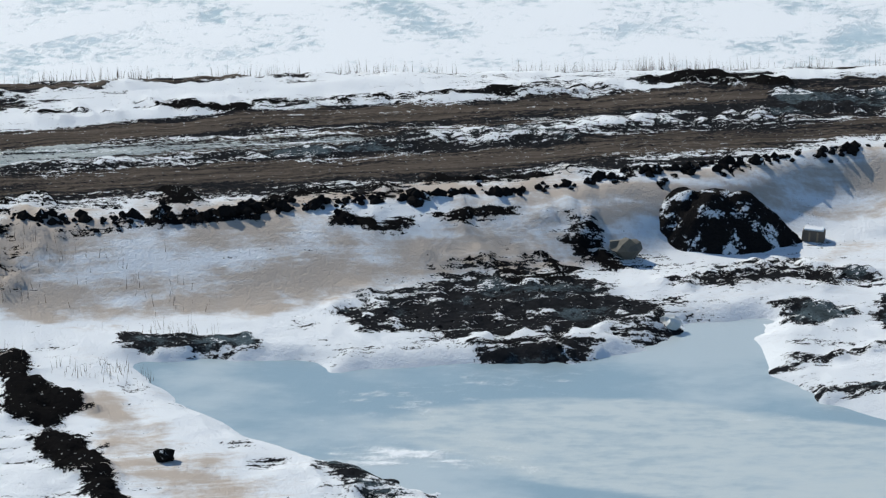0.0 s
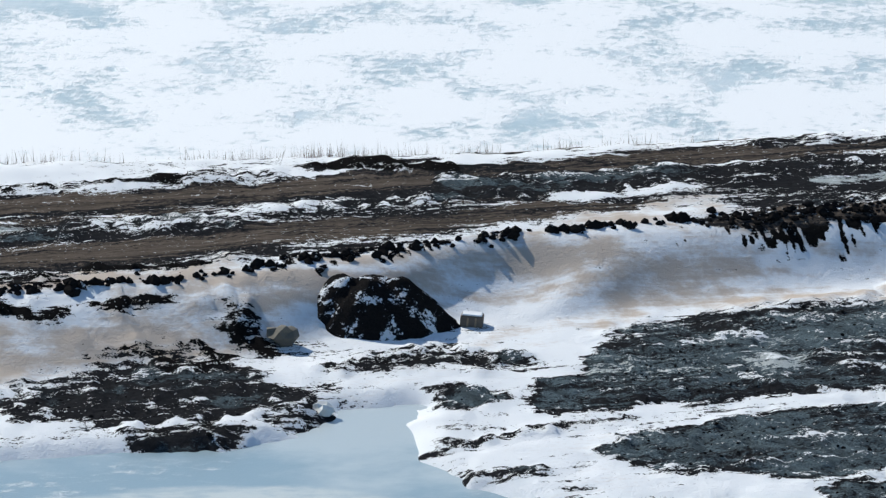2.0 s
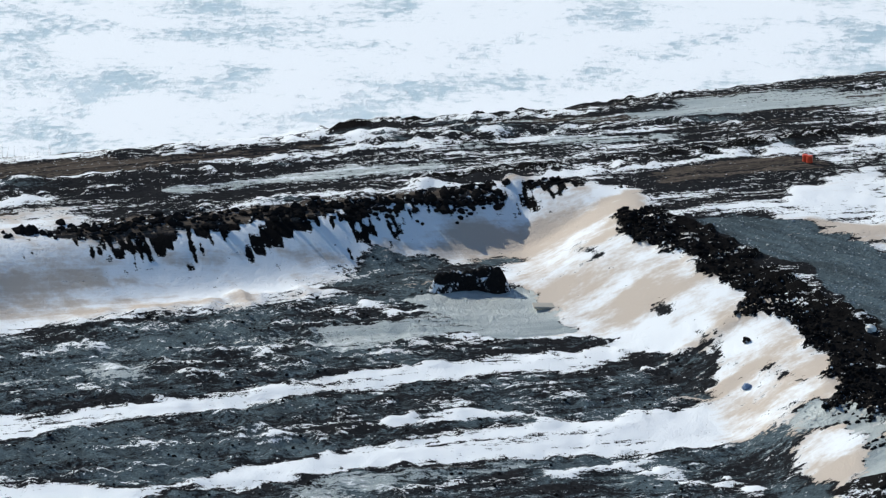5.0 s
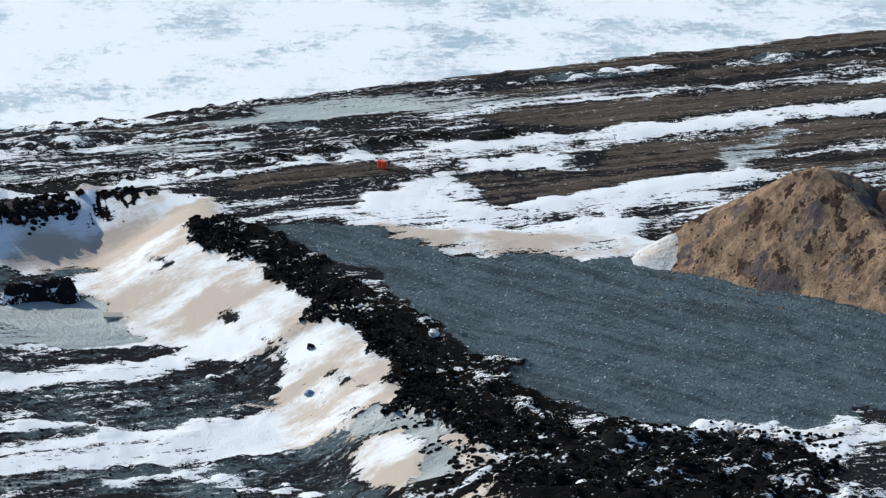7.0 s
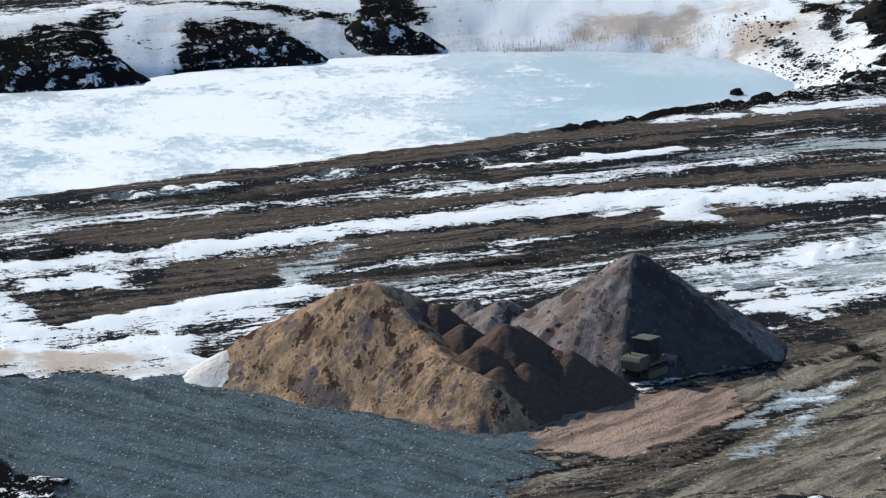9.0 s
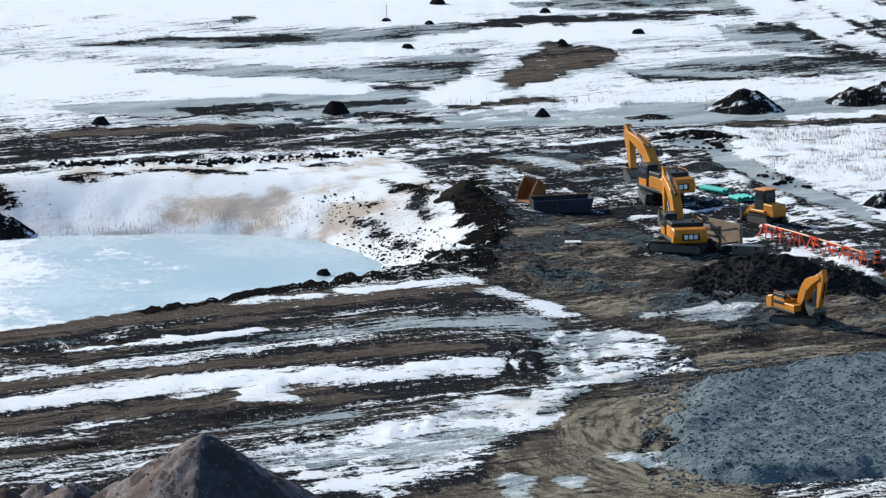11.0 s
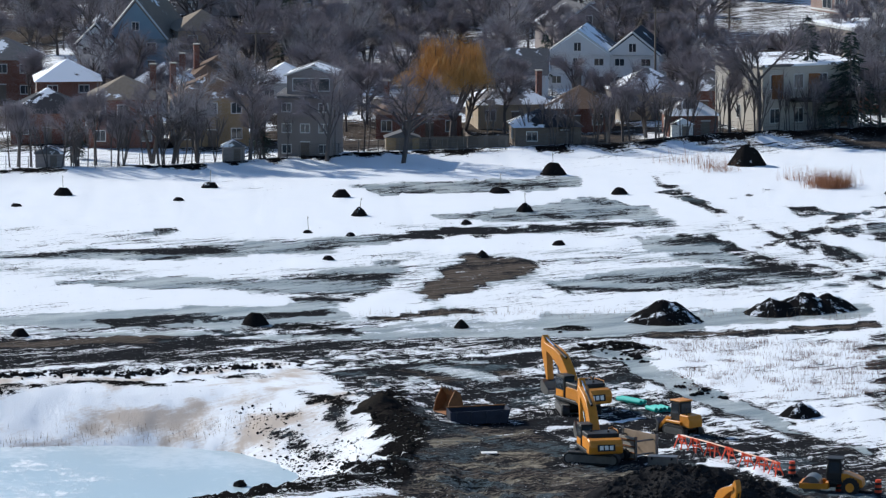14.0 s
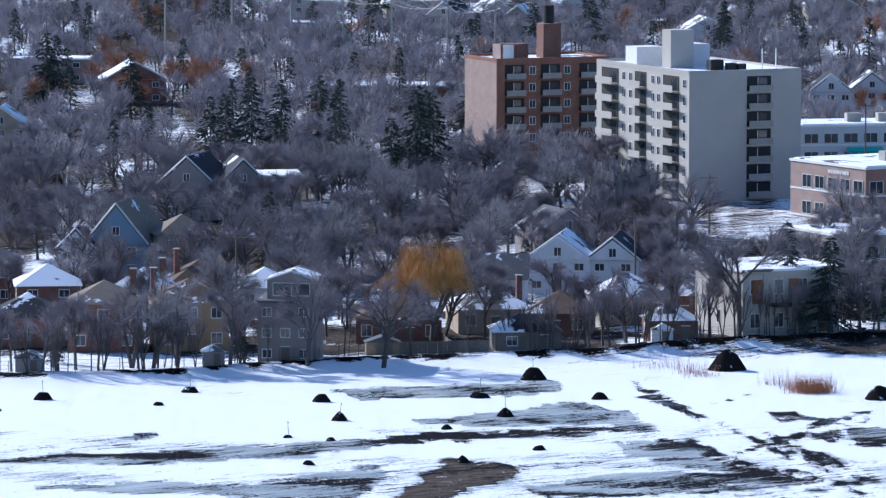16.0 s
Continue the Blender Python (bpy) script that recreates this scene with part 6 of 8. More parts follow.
reed_bed("russet_reeds", [(42.0 + rnd0.uniform(-2, 2), 598.6 + rnd0.uniform(-3, 3), 0.8) for _ in range(14)] + [(38.3, 603.8, 1.0), (26, 620, 1.6), (30, 612, 1.2), (29, 615, 1)], 110, 1.9,
         plain("russet_reed", (0.3, 0.13, 0.06), 0.95, 0, 0.3), "russet dry reed clumps in the snowfield", 7)
reed_bed("ditch_reeds", [(-8 + i * 1.9, 497 + rnd0.uniform(-1.5, 4), 1.0) for i in range(25)], 18, 0.7, M_STRAW, "sparse weeds along the ice channel", 8)
reed_bed("basin_weeds", [(rnd0.uniform(-160, -140), rnd0.uniform(240, 258), 1.5) for _ in range(16)], 22, 0.7, M_TWIGGY, "sparse dry weeds on the snow bank", 9)
scatter_clods("stone_rubble", 5000, lambda r: (r.uniform(6, 30), r.uniform(326, 372)), (0.04, 0.14), M_STONE, "loose crushed stones over the stone mound", 19, "any", stone_heap)
scatter_clods("sand_lumps", 900, lambda r: (r.uniform(-46, -23), r.uniform(294, 311)), (0.03, 0.09), M_SAND, "frozen lumps rolled down the sand stockpile", 23, "any", sand_heap)
scatter_clods("grit_lumps", 350, lambda r: (r.uniform(-32, -12), r.uniform(308, 322)), (0.04, 0.14), M_GRIT, "lumps on the grit stockpile", 25, "any", grit_heap)
scatter_clods("yard_rubble", 1500, lambda r: (r.uniform(11, 25), r.uniform(396, 406)), (0.05, 0.2), M_YARDSPOIL, "grey rubble on the yard spoil", 21, "any", yard_heap)

# ---- machines in the yard ----
def stadium(length, r, z, n=7):
    pts = [(length / 2 - r + r * math.sin(a), z + r * math.cos(a)) for a in np.linspace(0, math.pi, n)]
    pts += [(-length / 2 + r - r * math.sin(a), z - r * math.cos(a)) for a in np.linspace(0, math.pi, n)]
    return [(float(a), float(b)) for a, b in pts]


def crawler(root, length, gauge, width, r):
    for s in (-1, 1):
        y = s * gauge / 2
        track = part("track", one(prism, stadium(length, r, r, 6), y - width / 2, y + width / 2, 0.03), M_BLACK, root, "muddy black crawler track")
        bm = B()
        prism(bm, stadium(length - 0.5, r * 0.62, r, 5), y - width / 2 - 0.03, y + width / 2 + 0.03)
        part("track_frame", bm, M_STEEL, track)
        shoe = one(box, (0, 0, 0), (0.1, width + 0.06, 0.05))
        me = bpy.data.meshes.new("track_shoe")
        shoe.to_mesh(me)
        shoe.free()
        me.materials.append(M_STEEL)
        for i in range(int(length / 0.26)):
            for z, up in ((2 * r + 0.015, 1), (0.0, 0)):
                if not up:
                    continue
                ob = new("track_shoe", me)
                ob.parent = track
                ob.location = (-length / 2 + r * 0.8 + i * 0.22 * (length - 1.6 * r) / (length * 0.85), y, z)


def limb(name, root, pts, y0, y1, material=M_YELLOW, label=""):
    return part(name, one(prism, pts, y0, y1, 0.03), material, root, label)


def ram(root, a, b, r=0.1):
    a, b = Vector(a), Vector(b)
    c = a + (b - a) * 0.55
    cyl = part("hydraulic_cylinder", one(tube, a, c, r, n=8), M_BLACK, root)
    part("piston_rod", one(tube, c, b, r * 0.6, n=8), M_CHROME, cyl)


def rotated(pts, a, o=(0, 0)):
    c, s = math.cos(a), math.sin(a)
    return [(o[0] + px * c - pz * s, o[1] + px * s + pz * c) for px, pz in pts]


def excavator(m, size, swing, boom_up, stick_down, label, curl=0.0, mark=True, reach=1.0):
    """Tracked digger, x ahead. size: scale against a 36-tonne machine; swing: degrees of tracks against the house."""
    root = base("excavator", m @ Matrix.Diagonal((size, size, size, 1)), label, "excavator", "excavators in the yard")
    part("undercarriage", one(box, (0, 0, 0.72), (2.2, 1.9, 0.5), (0, 0, swing), 0.05), M_BLACK, root)
    L, W, r = 4.9, 0.62, 0.5
    for side in (-1, 1):
        rot = Matrix.Rotation(radians(swing), 4, "Z")
        bt = one(prism, stadium(L, r, r, 6), side * 1.3 - W / 2, side * 1.3 + W / 2, 0.03)
        bmesh.ops.transform(bt, matrix=rot, verts=bt.verts)
        track = part("track", bt, M_BLACK, root, "muddy black crawler track")
        bf = one(prism, stadium(L - 0.7, r * 0.6, r, 5), side * 1.3 - W / 2 - 0.04, side * 1.3 + W / 2 + 0.04)
        bmesh.ops.transform(bf, matrix=rot, verts=bf.verts)
        part("track_frame", bf, M_STEEL, track)
        for w in (-1.9, 1.9):
            bw = one(tube, (w, side * (1.3 + W / 2), r), (w, side * (1.36 + W / 2), r), 0.36, n=14)
            bmesh.ops.transform(bw, matrix=rot, verts=bw.verts)
            part("sprocket", bw, M_STEEL, track)
        for i in range(17):
            bs = one(box, (-2.05 + i * 0.256, side * 1.3, 2 * r + 0.02), (0.12, W + 0.06, 0.06))
            bmesh.ops.transform(bs, matrix=rot, verts=bs.verts)
            part("track_shoe", bs, M_STEEL, track)
    part("turntable", one(tube, (0, 0, 0.95), (0, 0, 1.2), 0.8, n=20), M_BLACK, root)
    part("deck", one(box, (-0.55, 0, 1.3), (4.4, 2.9, 0.26), (0, 0, 0), 0.04), M_BLACK, root)
    part("engine_hood", one(prism, [(-2.3, 1.43), (-0.3, 1.43), (-0.3, 2.3), (-0.55, 2.45), (-2.1, 2.45), (-2.3, 2.3)], -1.35, 1.35, 0.06), M_YELLOW, root)
    part("hood_cover", one(box, (-1.3, 0, 2.58), (2.0, 2.72, 0.4), (0, 0, 0), 0.06), M_BLACK, root, "matt black hood cover")
    cw = part("counterweight", one(prism, [(-3.35, 1.25), (-2.32, 1.1), (-2.32, 2.45), (-2.6, 2.5), (-3.2, 2.35), (-3.45, 1.95)], -1.45, 1.45, 0.1), M_YELLOW, root,
              "rounded yellow counterweight")
    if mark:
        plate = part("name_plate", one(box, (-3.47, 0.0, 1.78), (0.05, 1.5, 0.55), (0, 8, 0)), M_BLACK, cw, "black plate with plain pale blocks")
        for k in (-1, 0, 1):
            part("pale_block", one(box, (-3.51, 0.42 * k, 1.8), (0.04, 0.3, 0.36), (0, 8, 0)), M_MARK, plate)
    part("stripe", one(box, (-1.3, -1.37, 1.95), (1.7, 0.03, 0.3)), M_BLACK, root)
    part("side_box", one(box, (0.65, -1.0, 1.75), (1.7, 0.8, 0.62), (0, 0, 0), 0.05), M_YELLOW, root)
    for px, py in ((-1.0, 0.75), (-1.6, -0.6)):
        part("exhaust_stack", one(tube, (px, py, 2.4), (px, py, 2.95), 0.09, n=8), M_BLACK, root)
    rail = B()
    for a, b in (((-2.1, -1.3, 2.45), (-2.1, -1.3, 2.95)), ((-0.4, -1.3, 2.4), (-0.4, -1.3, 2.95)), ((-2.1, -1.3, 2.95), (-0.4, -1.3, 2.95)),
                 ((0.2, -1.35, 2.1), (0.2, -1.35, 2.95)), ((1.4, -1.35, 1.5), (1.4, -1.35, 2.6)), ((0.2, -1.35, 2.95), (1.4, -1.35, 2.6))):
        tube(rail, a, b, 0.03, n=5)
    part("handrail", rail, M_YELLOW, root)
    # cab
    cab = part("cab", one(prism, [(-0.2, 1.43), (1.5, 1.43), (1.62, 2.1), (1.3, 3.15), (-0.2, 3.15)], 0.4, 1.38, 0.05), M_BLACK, root, "dark glazed driver's cab")
    part("roof", one(box, (0.55, 0.89, 3.19), (1.6, 1.05, 0.1), (0, 0, 0), 0.03), M_BLACK, cab)
    part("side_window", one(prism, [(0.0, 2.1), (1.42, 2.1), (1.2, 3.02), (0.0, 3.02)], 1.37, 1.405), M_GLASS, cab)
    part("side_window", one(prism, [(0.0, 2.1), (1.42, 2.1), (1.2, 3.02), (0.0, 3.02)], 0.375, 0.41), M_GLASS, cab)
    part("windscreen", one(prism, [(1.6, 2.15), (1.64, 2.15), (1.35, 3.05), (1.31, 3.05)], 0.48, 1.3), M_GLASS, cab)
    part("rear_window", one(box, (-0.225, 0.89, 2.65), (0.03, 0.75, 0.7)), M_GLASS, cab)
    part("door_panel", one(box, (0.6, 1.41, 1.75), (1.3, 0.03, 0.55)), M_YELLOW, cab)
    # boom, stick, bucket
    a = radians(boom_up)
    prof = [(-0.2, -0.28), (0.05, 0.42), (1.4, 0.95), (2.5, 1.24), (3.3, 1.3), (4.2, 1.12), (6.15, 0.36), (6.3, 0.1), (6.2, -0.14), (4.4, 0.22), (3.2, 0.26), (2.4, 0.14), (1.2, -0.14)]
    prof = [(u * reach, w) for u, w in prof]
    o = (0.55, 1.75)
    boom = limb("boom", root, rotated(prof, a, o), -0.42, 0.38, M_YELLOW, "bent yellow boom")
    tip = rotated([(6.15 * reach, 0.06)], a, o)[0]
    b = radians(stick_down)
    sp = [(-0.85, 0.16), (-0.4, 0.46), (0.2, 0.58), (0.8, 0.5), (2.95, 0.16), (2.95, -0.16), (0.4, -0.36), (-0.25, -0.34)]
    stick = limb("stick", root, rotated(sp, b, tip), -0.3, 0.26, M_YELLOW, "yellow dipper stick")
    end = rotated([(2.85, 0.0)], b, tip)[0]
    q = b + radians(curl)
    bp = [(0, 0.18), (0.35, 0.42), (0.95, 0.3), (1.25, -0.25), (1.15, -0.85), (0.85, -1.25), (0.78, -1.2), (0.95, -0.75), (0.8, -0.3), (0.2, -0.2)]
    bucket = part("bucket", one(prism, rotated(bp, q, end), -0.72, 0.68, 0.02), M_STEEL, root, "scraped steel bucket")
    for s in (-0.7, 0.66):
        side = [(0, 0.18), (0.95, 0.3), (1.25, -0.25), (0.85, -1.25), (0.2, -0.2)]
        part("bucket_cheek", one(prism, rotated(side, q, end), s - 0.03, s + 0.03), M_STEEL, bucket)
    for i in range(5):
        e = rotated([(0.82, -1.22), (0.72, -1.5)], q, end)
        part("bucket_tooth", one(tube, (e[0][0], -0.6 + i * 0.29, e[0][1]), (e[1][0], -0.6 + i * 0.29, e[1][1]), 0.07, 0.03, 5), M_STEEL, bucket)
    r1, r2 = rotated([(3.1 * reach, 0.3)], a, o)[0], (1.35, 1.35)
    for s in (-0.48, 0.44):
        ram(root, (r2[0], s, r2[1]), (r1[0], s, r1[1]), 0.12)
    s1, s2 = rotated([(2.7 * reach, 1.42)], a, o)[0], rotated([(-0.65, 0.15)], b, tip)[0]
    ram(root, (s1[0], 0, s1[1]), (s2[0], 0, s2[1]), 0.12)
    k1, k2 = rotated([(0.4, 0.55)], b, tip)[0], rotated([(0.3, 0.4)], q, end)[0]
    ram(root, (k1[0], 0, k1[1]), (k2[0], 0, k2[1]), 0.09)
    return root


def wheel(root, x, y, r, w, rim=True):
    s = 1 if y > 0 else -1
    t = part("wheel", one(tube, (x, y - w / 2, r), (x, y + w / 2, r), r, n=22), M_RUBBER, root, "lugged black tyre")
    if rim:
        part("rim", one(tube, (x, y + s * (w / 2 - 0.03), r), (x, y + s * (w / 2 + 0.03), r), r * 0.5, n=14), M_YELLOW, t)
    for i in range(16):
        a = i * math.tau / 16
        part("tyre_lug", one(box, (x + math.sin(a) * r, y, r + math.cos(a) * r), (0.12, w, 0.08), (0, math.degrees(a), 0)), M_RUBBER, t)


def cab_box(root, x0, x1, z0, z1, w, paint=M_YELLOW):
    cab = part("cab", one(prism, [(x0, z0), (x1, z0), (x1 + 0.06, z0 + 0.6), (x1 - 0.15, z1), (x0 + 0.1, z1)], -w / 2, w / 2, 0.05), M_BLACK, root, "glazed driver's cab")
    part("roof", one(box, ((x0 + x1) / 2, 0, z1 + 0.05), (x1 - x0 + 0.1, w + 0.12, 0.12), (0, 0, 0), 0.03), paint, cab)
    h = (z1 - z0)
    for s in (-1, 1):
        part("side_window", one(box, ((x0 + x1) / 2, s * (w / 2 + 0.008), z0 + h * 0.62), ((x1 - x0) * 0.66, 0.03, h * 0.5)), M_GLASS, cab)
    part("windscreen", one(box, (x1 - 0.04, 0, z0 + h * 0.66), (0.05, w * 0.8, h * 0.5), (0, -10, 0)), M_GLASS, cab)
    part("rear_window", one(box, (x0 + 0.03, 0, z0 + h * 0.66), (0.05, w * 0.8, h * 0.45), (0, 4, 0)), M_GLASS, cab)


def track_loader(m, paint=M_YELLOW, label="yellow crawler loader with a raised cab on muddy ground"):
    root = base("track_loader", m, label, "loader")
    crawler(root, 3.3, 1.9, 0.55, 0.48)
    part("chassis", one(box, (0, 0, 0.95), (2.7, 1.3, 0.7), (0, 0, 0), 0.06), M_BLACK, root)
    part("engine_hood", one(prism, [(-2.0, 0.9), (-0.5, 0.9), (-0.5, 2.0), (-1.8, 1.95), (-2.05, 1.6)], -0.85, 0.85, 0.06), paint, root)
    part("fender", one(box, (0.2, 0, 1.25), (2.2, 2.2, 0.25), (0, 0, 0), 0.05), paint, root)
    cab_box(root, -0.55, 0.95, 1.35, 3.1, 1.5, paint)
    part("exhaust_stack", one(tube, (-1.2, 0.5, 1.9), (-1.2, 0.5, 2.6), 0.07, n=8), M_BLACK, root)
    for s in (-0.95, 0.95):
        part("lift_arm", one(prism, [(0.6, 1.6), (1.2, 1.7), (2.5, 0.6), (2.35, 0.35), (1.2, 1.25)], s - 0.1, s + 0.1, 0.02), paint, root)
    part("bucket", one(prism, [(2.3, 0.15), (3.35, 0.05), (3.3, 0.14), (2.55, 0.35), (2.5, 1.0), (2.75, 1.3), (2.6, 1.35), (2.2, 1.0)], -1.25, 1.25, 0.02), M_STEEL, root, "muddy steel loader bucket")
    return root


def soil_roller(m):
    root = base("soil_roller", m, "yellow single-drum soil roller with an open cab", "road roller")
    drum = part("drum", one(tube, (1.9, -1.05, 0.78), (1.9, 1.05, 0.78), 0.78, n=28), M_STEEL, root, "smooth steel drum")
    frame_ = B()
    for s in (-1.22, 1.22):
        box(frame_, (1.6, s, 0.8), (2.4, 0.16, 0.45))
    box(frame_, (0.5, 0, 0.85), (0.3, 2.5, 0.5))
    box(frame_, (2.8, 0, 0.8), (0.2, 2.5, 0.4))
    part("drum_frame", frame_, M_YELLOW, root)
    part("articulation", one(box, (0.15, 0, 0.85), (0.7, 0.7, 0.5)), M_BLACK, root)
    part("engine_hood", one(prism, [(-2.6, 0.7), (-0.7, 0.7), (-0.7, 1.85), (-1.3, 1.8), (-2.5, 1.35)], -0.85, 0.85, 0.08), M_YELLOW, root)
    part("platform", one(box, (-0.2, 0, 1.1), (1.2, 1.9, 0.25)), M_BLACK, root)
    cab_box(root, -0.75, 0.6, 1.2, 2.95, 1.5, M_BLACK)
    for s in (-0.95, 0.95):
        wheel(root, -1.5, s, 0.76, 0.55)
    return root


def at(px, py, heading, dz=0.0):
    """A pose on the ground that faces that way, in degrees from +x to the left."""
    return pose(px, py, zat(px, py) + dz, 0, 0, heading)


excavator(at(10.8, 418.0, 102, -0.12), 0.96, 58, 36, -96, "large yellow tracked excavator with its boom raised, parked in mud", 20)
excavator(at(9.8, 441.5, 116, -0.12), 1.02, -20, 31, -102, "large yellow tracked excavator with its arm folded down, parked in mud", 15)
excavator(at(18.6, 387.4, -60, -0.1), 0.78, 44, 42, -97, "small yellow tracked excavator with its bucket on the ground", -30, False, 0.8)
track_loader(at(18.2, 431.0, 128, -0.06)).scale = (0.84, 0.84, 0.92)
track_loader(pose(-20.3, 308.3, 1.5, 0, 0, 60), plain("dull_green_paint", (0.07, 0.078, 0.06), 0.8), "dull grey crawler loader parked against the grit mound").scale = (0.8, 0.8, 0.74)
soil_roller(at(28.9, 404.5, 168, -0.05)).scale = (0.9, 0.9, 0.95)


def dump_bed(m):
    root = base("skip_bed", m, "dark steel tipping bed with a rusty tailgate, lying in mud", "skip")
    prof = [(-2.4, 0.0), (2.3, 0.0), (2.6, 1.15), (2.48, 1.15), (2.2, 0.12), (-2.3, 0.12), (-2.4, 1.0), (-2.5, 1.0)]
    part("shell", one(prism, prof, -1.2, 1.2), plain("navy_steel", (0.02, 0.025, 0.045), 0.6, 0.3, 0.4), root)
    for s in (-1.2, 1.2):
        part("side_wall", one(prism, [(-2.45, 0.0), (2.3, 0.0), (2.6, 1.15), (-2.5, 1.0)], s - 0.05, s + 0.05), bpy.data.materials["navy_steel"], root)
    for i in range(4):
        part("side_rib", one(box, (-1.9 + i * 1.25, -1.3, 0.5), (0.12, 0.1, 0.95)), bpy.data.materials["navy_steel"], root)
    part("top_rail", one(box, (0, 1.2, 1.1), (5.0, 0.14, 0.1), (0, -1.5, 0)), M_RUST, root)
    return root


def spare_bucket(m):
    root = base("spare_bucket", m, "rusty spare digging bucket standing on its back", "bucket")
    prof = [(0, 0), (0.8, 0.1), (1.3, 0.7), (1.1, 1.4), (0.7, 1.75), (0.62, 1.65), (0.95, 1.25), (1.05, 0.75), (0.7, 0.25), (0.05, 0.12)]
    part("shell", one(prism, prof, -0.9, 0.9, 0.02), M_RUST, root)
    for s in (-0.9, 0.9):
        part("cheek", one(prism, [(0, 0), (0.8, 0.1), (1.3, 0.7), (1.1, 1.4), (0.7, 1.75), (0.2, 0.9)], s - 0.04, s + 0.04), M_RUST, root)
    for i in range(4):
        part("tooth", one(tube, (0.68, -0.7 + i * 0.46, 1.65), (0.45, -0.7 + i * 0.46, 1.95), 0.08, 0.03, 5), M_STEEL, root)
    part("pin_ear", one(box, (1.35, 0, 0.95), (0.3, 0.5, 0.5)), M_RUST, root)
    return root


dump_bed(at(1.3, 436.5, 8, -0.05))
spare_bucket(at(-1.9, 439.0, 30, -0.1)).scale = (1.25, 1.25, 1.25)


def pipe_stack():
    root = base("pipe_bundle", pose(16.0, 441.0, zat(16.0, 441.0), 0, 0, -62), "bundle of bright teal drain pipes on the mud", "pipes")
    for j, (oy, oz, ox) in enumerate(((0, 0.2, 0), (0.42, 0.2, 0.06), (0.84, 0.2, -0.06), (1.26, 0.2, 0.04))):
        bm = B()
        tube(bm, (ox - 0.8, oy, oz), (ox + 0.8, oy, oz), 0.2, n=14, caps=False)
        p = part("pipe", bm, M_TEAL, root)
        mod = p.modifiers.new("wall", "SOLIDIFY")
        mod.thickness = 0.03
    return root


pipes = pipe_stack()
long_pipe = base("drain_pipe", pose(14.4, 445.4, zat(14.4, 445.4) + 0.24, 0, 0, -50), "bright teal drain pipes laid end to end", "pipe")
for k in range(2):
    bm = B()
    tube(bm, (-1.5, 0.45 * k - 0.2, 0), (1.5, 0.45 * k - 0.2, 0), 0.2, n=14, caps=False)
    p = part("pipe_length", bm, M_TEAL, long_pipe)
    p.modifiers.new("wall", "SOLIDIFY").thickness = 0.03


def trench_box():
    root = base("trench_shield", pose(13.5, 420.5, zat(13.5, 420.5) - 0.1, 0, 0, -52), "weathered trench shield of two timber-faced panels with struts", "trench shield")
    for s in (-1.1, 1.1):
        wall_ = part("side_panel", one(box, (0, s, 1.0), (4.2, 0.12, 2.0), (0, 0, 0), 0.02), M_TIMBER if s > 0 else M_CONCRETE, root, "tall worn panel")
        for z in (0.25, 0.75, 1.25, 1.75):
            part("wale", one(box, (0, s * 1.08, z), (4.3, 0.07, 0.1)), M_RUST, wall_)
        for px in (-2.1, 2.1):
            part("end_post", one(box, (px, s, 1.02), (0.14, 0.2, 2.1)), M_STEEL, wall_)
    for px in (-1.7, 1.7):
        for z in (0.5, 1.6):
            part("strut", one(tube, (px, -1.1, z), (px, 1.1, z), 0.07, n=8), M_STEEL, root)
    return root


trench_box()
crate = base("steel_box", at(16.0, 415.5, -12), "grey steel tool box beside the trench", "tool box")
part("body", one(box, (0, 0, 0.42), (2.3, 1.0, 0.84), (0, 0, 0), 0.03), M_STEEL, crate)
part("lid", one(box, (0, 0, 0.87), (2.36, 1.06, 0.08), (0, 0, 0), 0.02), M_STEEL, crate)
for px in (-0.8, 0.8):
    part("latch", one(box, (px, -0.52, 0.75), (0.16, 0.06, 0.2)), M_BLACK, crate)
board = base("white_board", at(2.2, 421.0, 5, 0.03), "pale board lying flat on the mud", "board")
part("sheet", one(box, (0, 0, 0.03), (1.3, 0.9, 0.05), (0, 0, 0), 0.01), M_MARK, board)


def barricade(px, py, heading):
    root = base("barricade", at(px, py, heading), "orange A-frame road barricade", "barricade", "barricades along the trench")
    for s in (-0.38, 0.38):
        for f in (-1, 1):
            part("leg", one(tube, (s * 1.5, f * 0.38, 0), (s * 0.9, 0, 1.12), 0.055, n=5), M_ORANGE, root)
    part("rail", one(box, (0, 0.03, 1.0), (1.25, 0.06, 0.22)), M_ORANGE, root)
    part("cross_bar", one(box, (0, 0.16, 0.5), (1.1, 0.05, 0.14)), M_ORANGE, root)
    return root


for i, (px, py) in enumerate(((17.8, 423.5), (18.8, 421.3), (20.1, 418.9), (21.3, 416.6), (22.6, 414.5), (23.7, 412.3), (24.7, 410.6))):
    barricade(px, py, -63 + 9 * (i % 3))
for a, b2 in (((17.8, 423.5), (20.1, 418.9)), ((20.1, 418.9), (22.6, 414.5)), ((22.6, 414.5), (24.8, 410.5))):
    za, zb = zat(*a) + 1.12, zat(*b2) + 1.12
    plank = base("barrier_plank", Matrix.Identity(4), "orange and white plank laid across the barricades", "plank", "planks on the barricades")
    bm = B()
    tube(bm, (*a, za), (*b2, zb), 0.065, n=4)
    part("plank", bm, plain("faded_orange", (0.72, 0.38, 0.26), 0.6), plank)


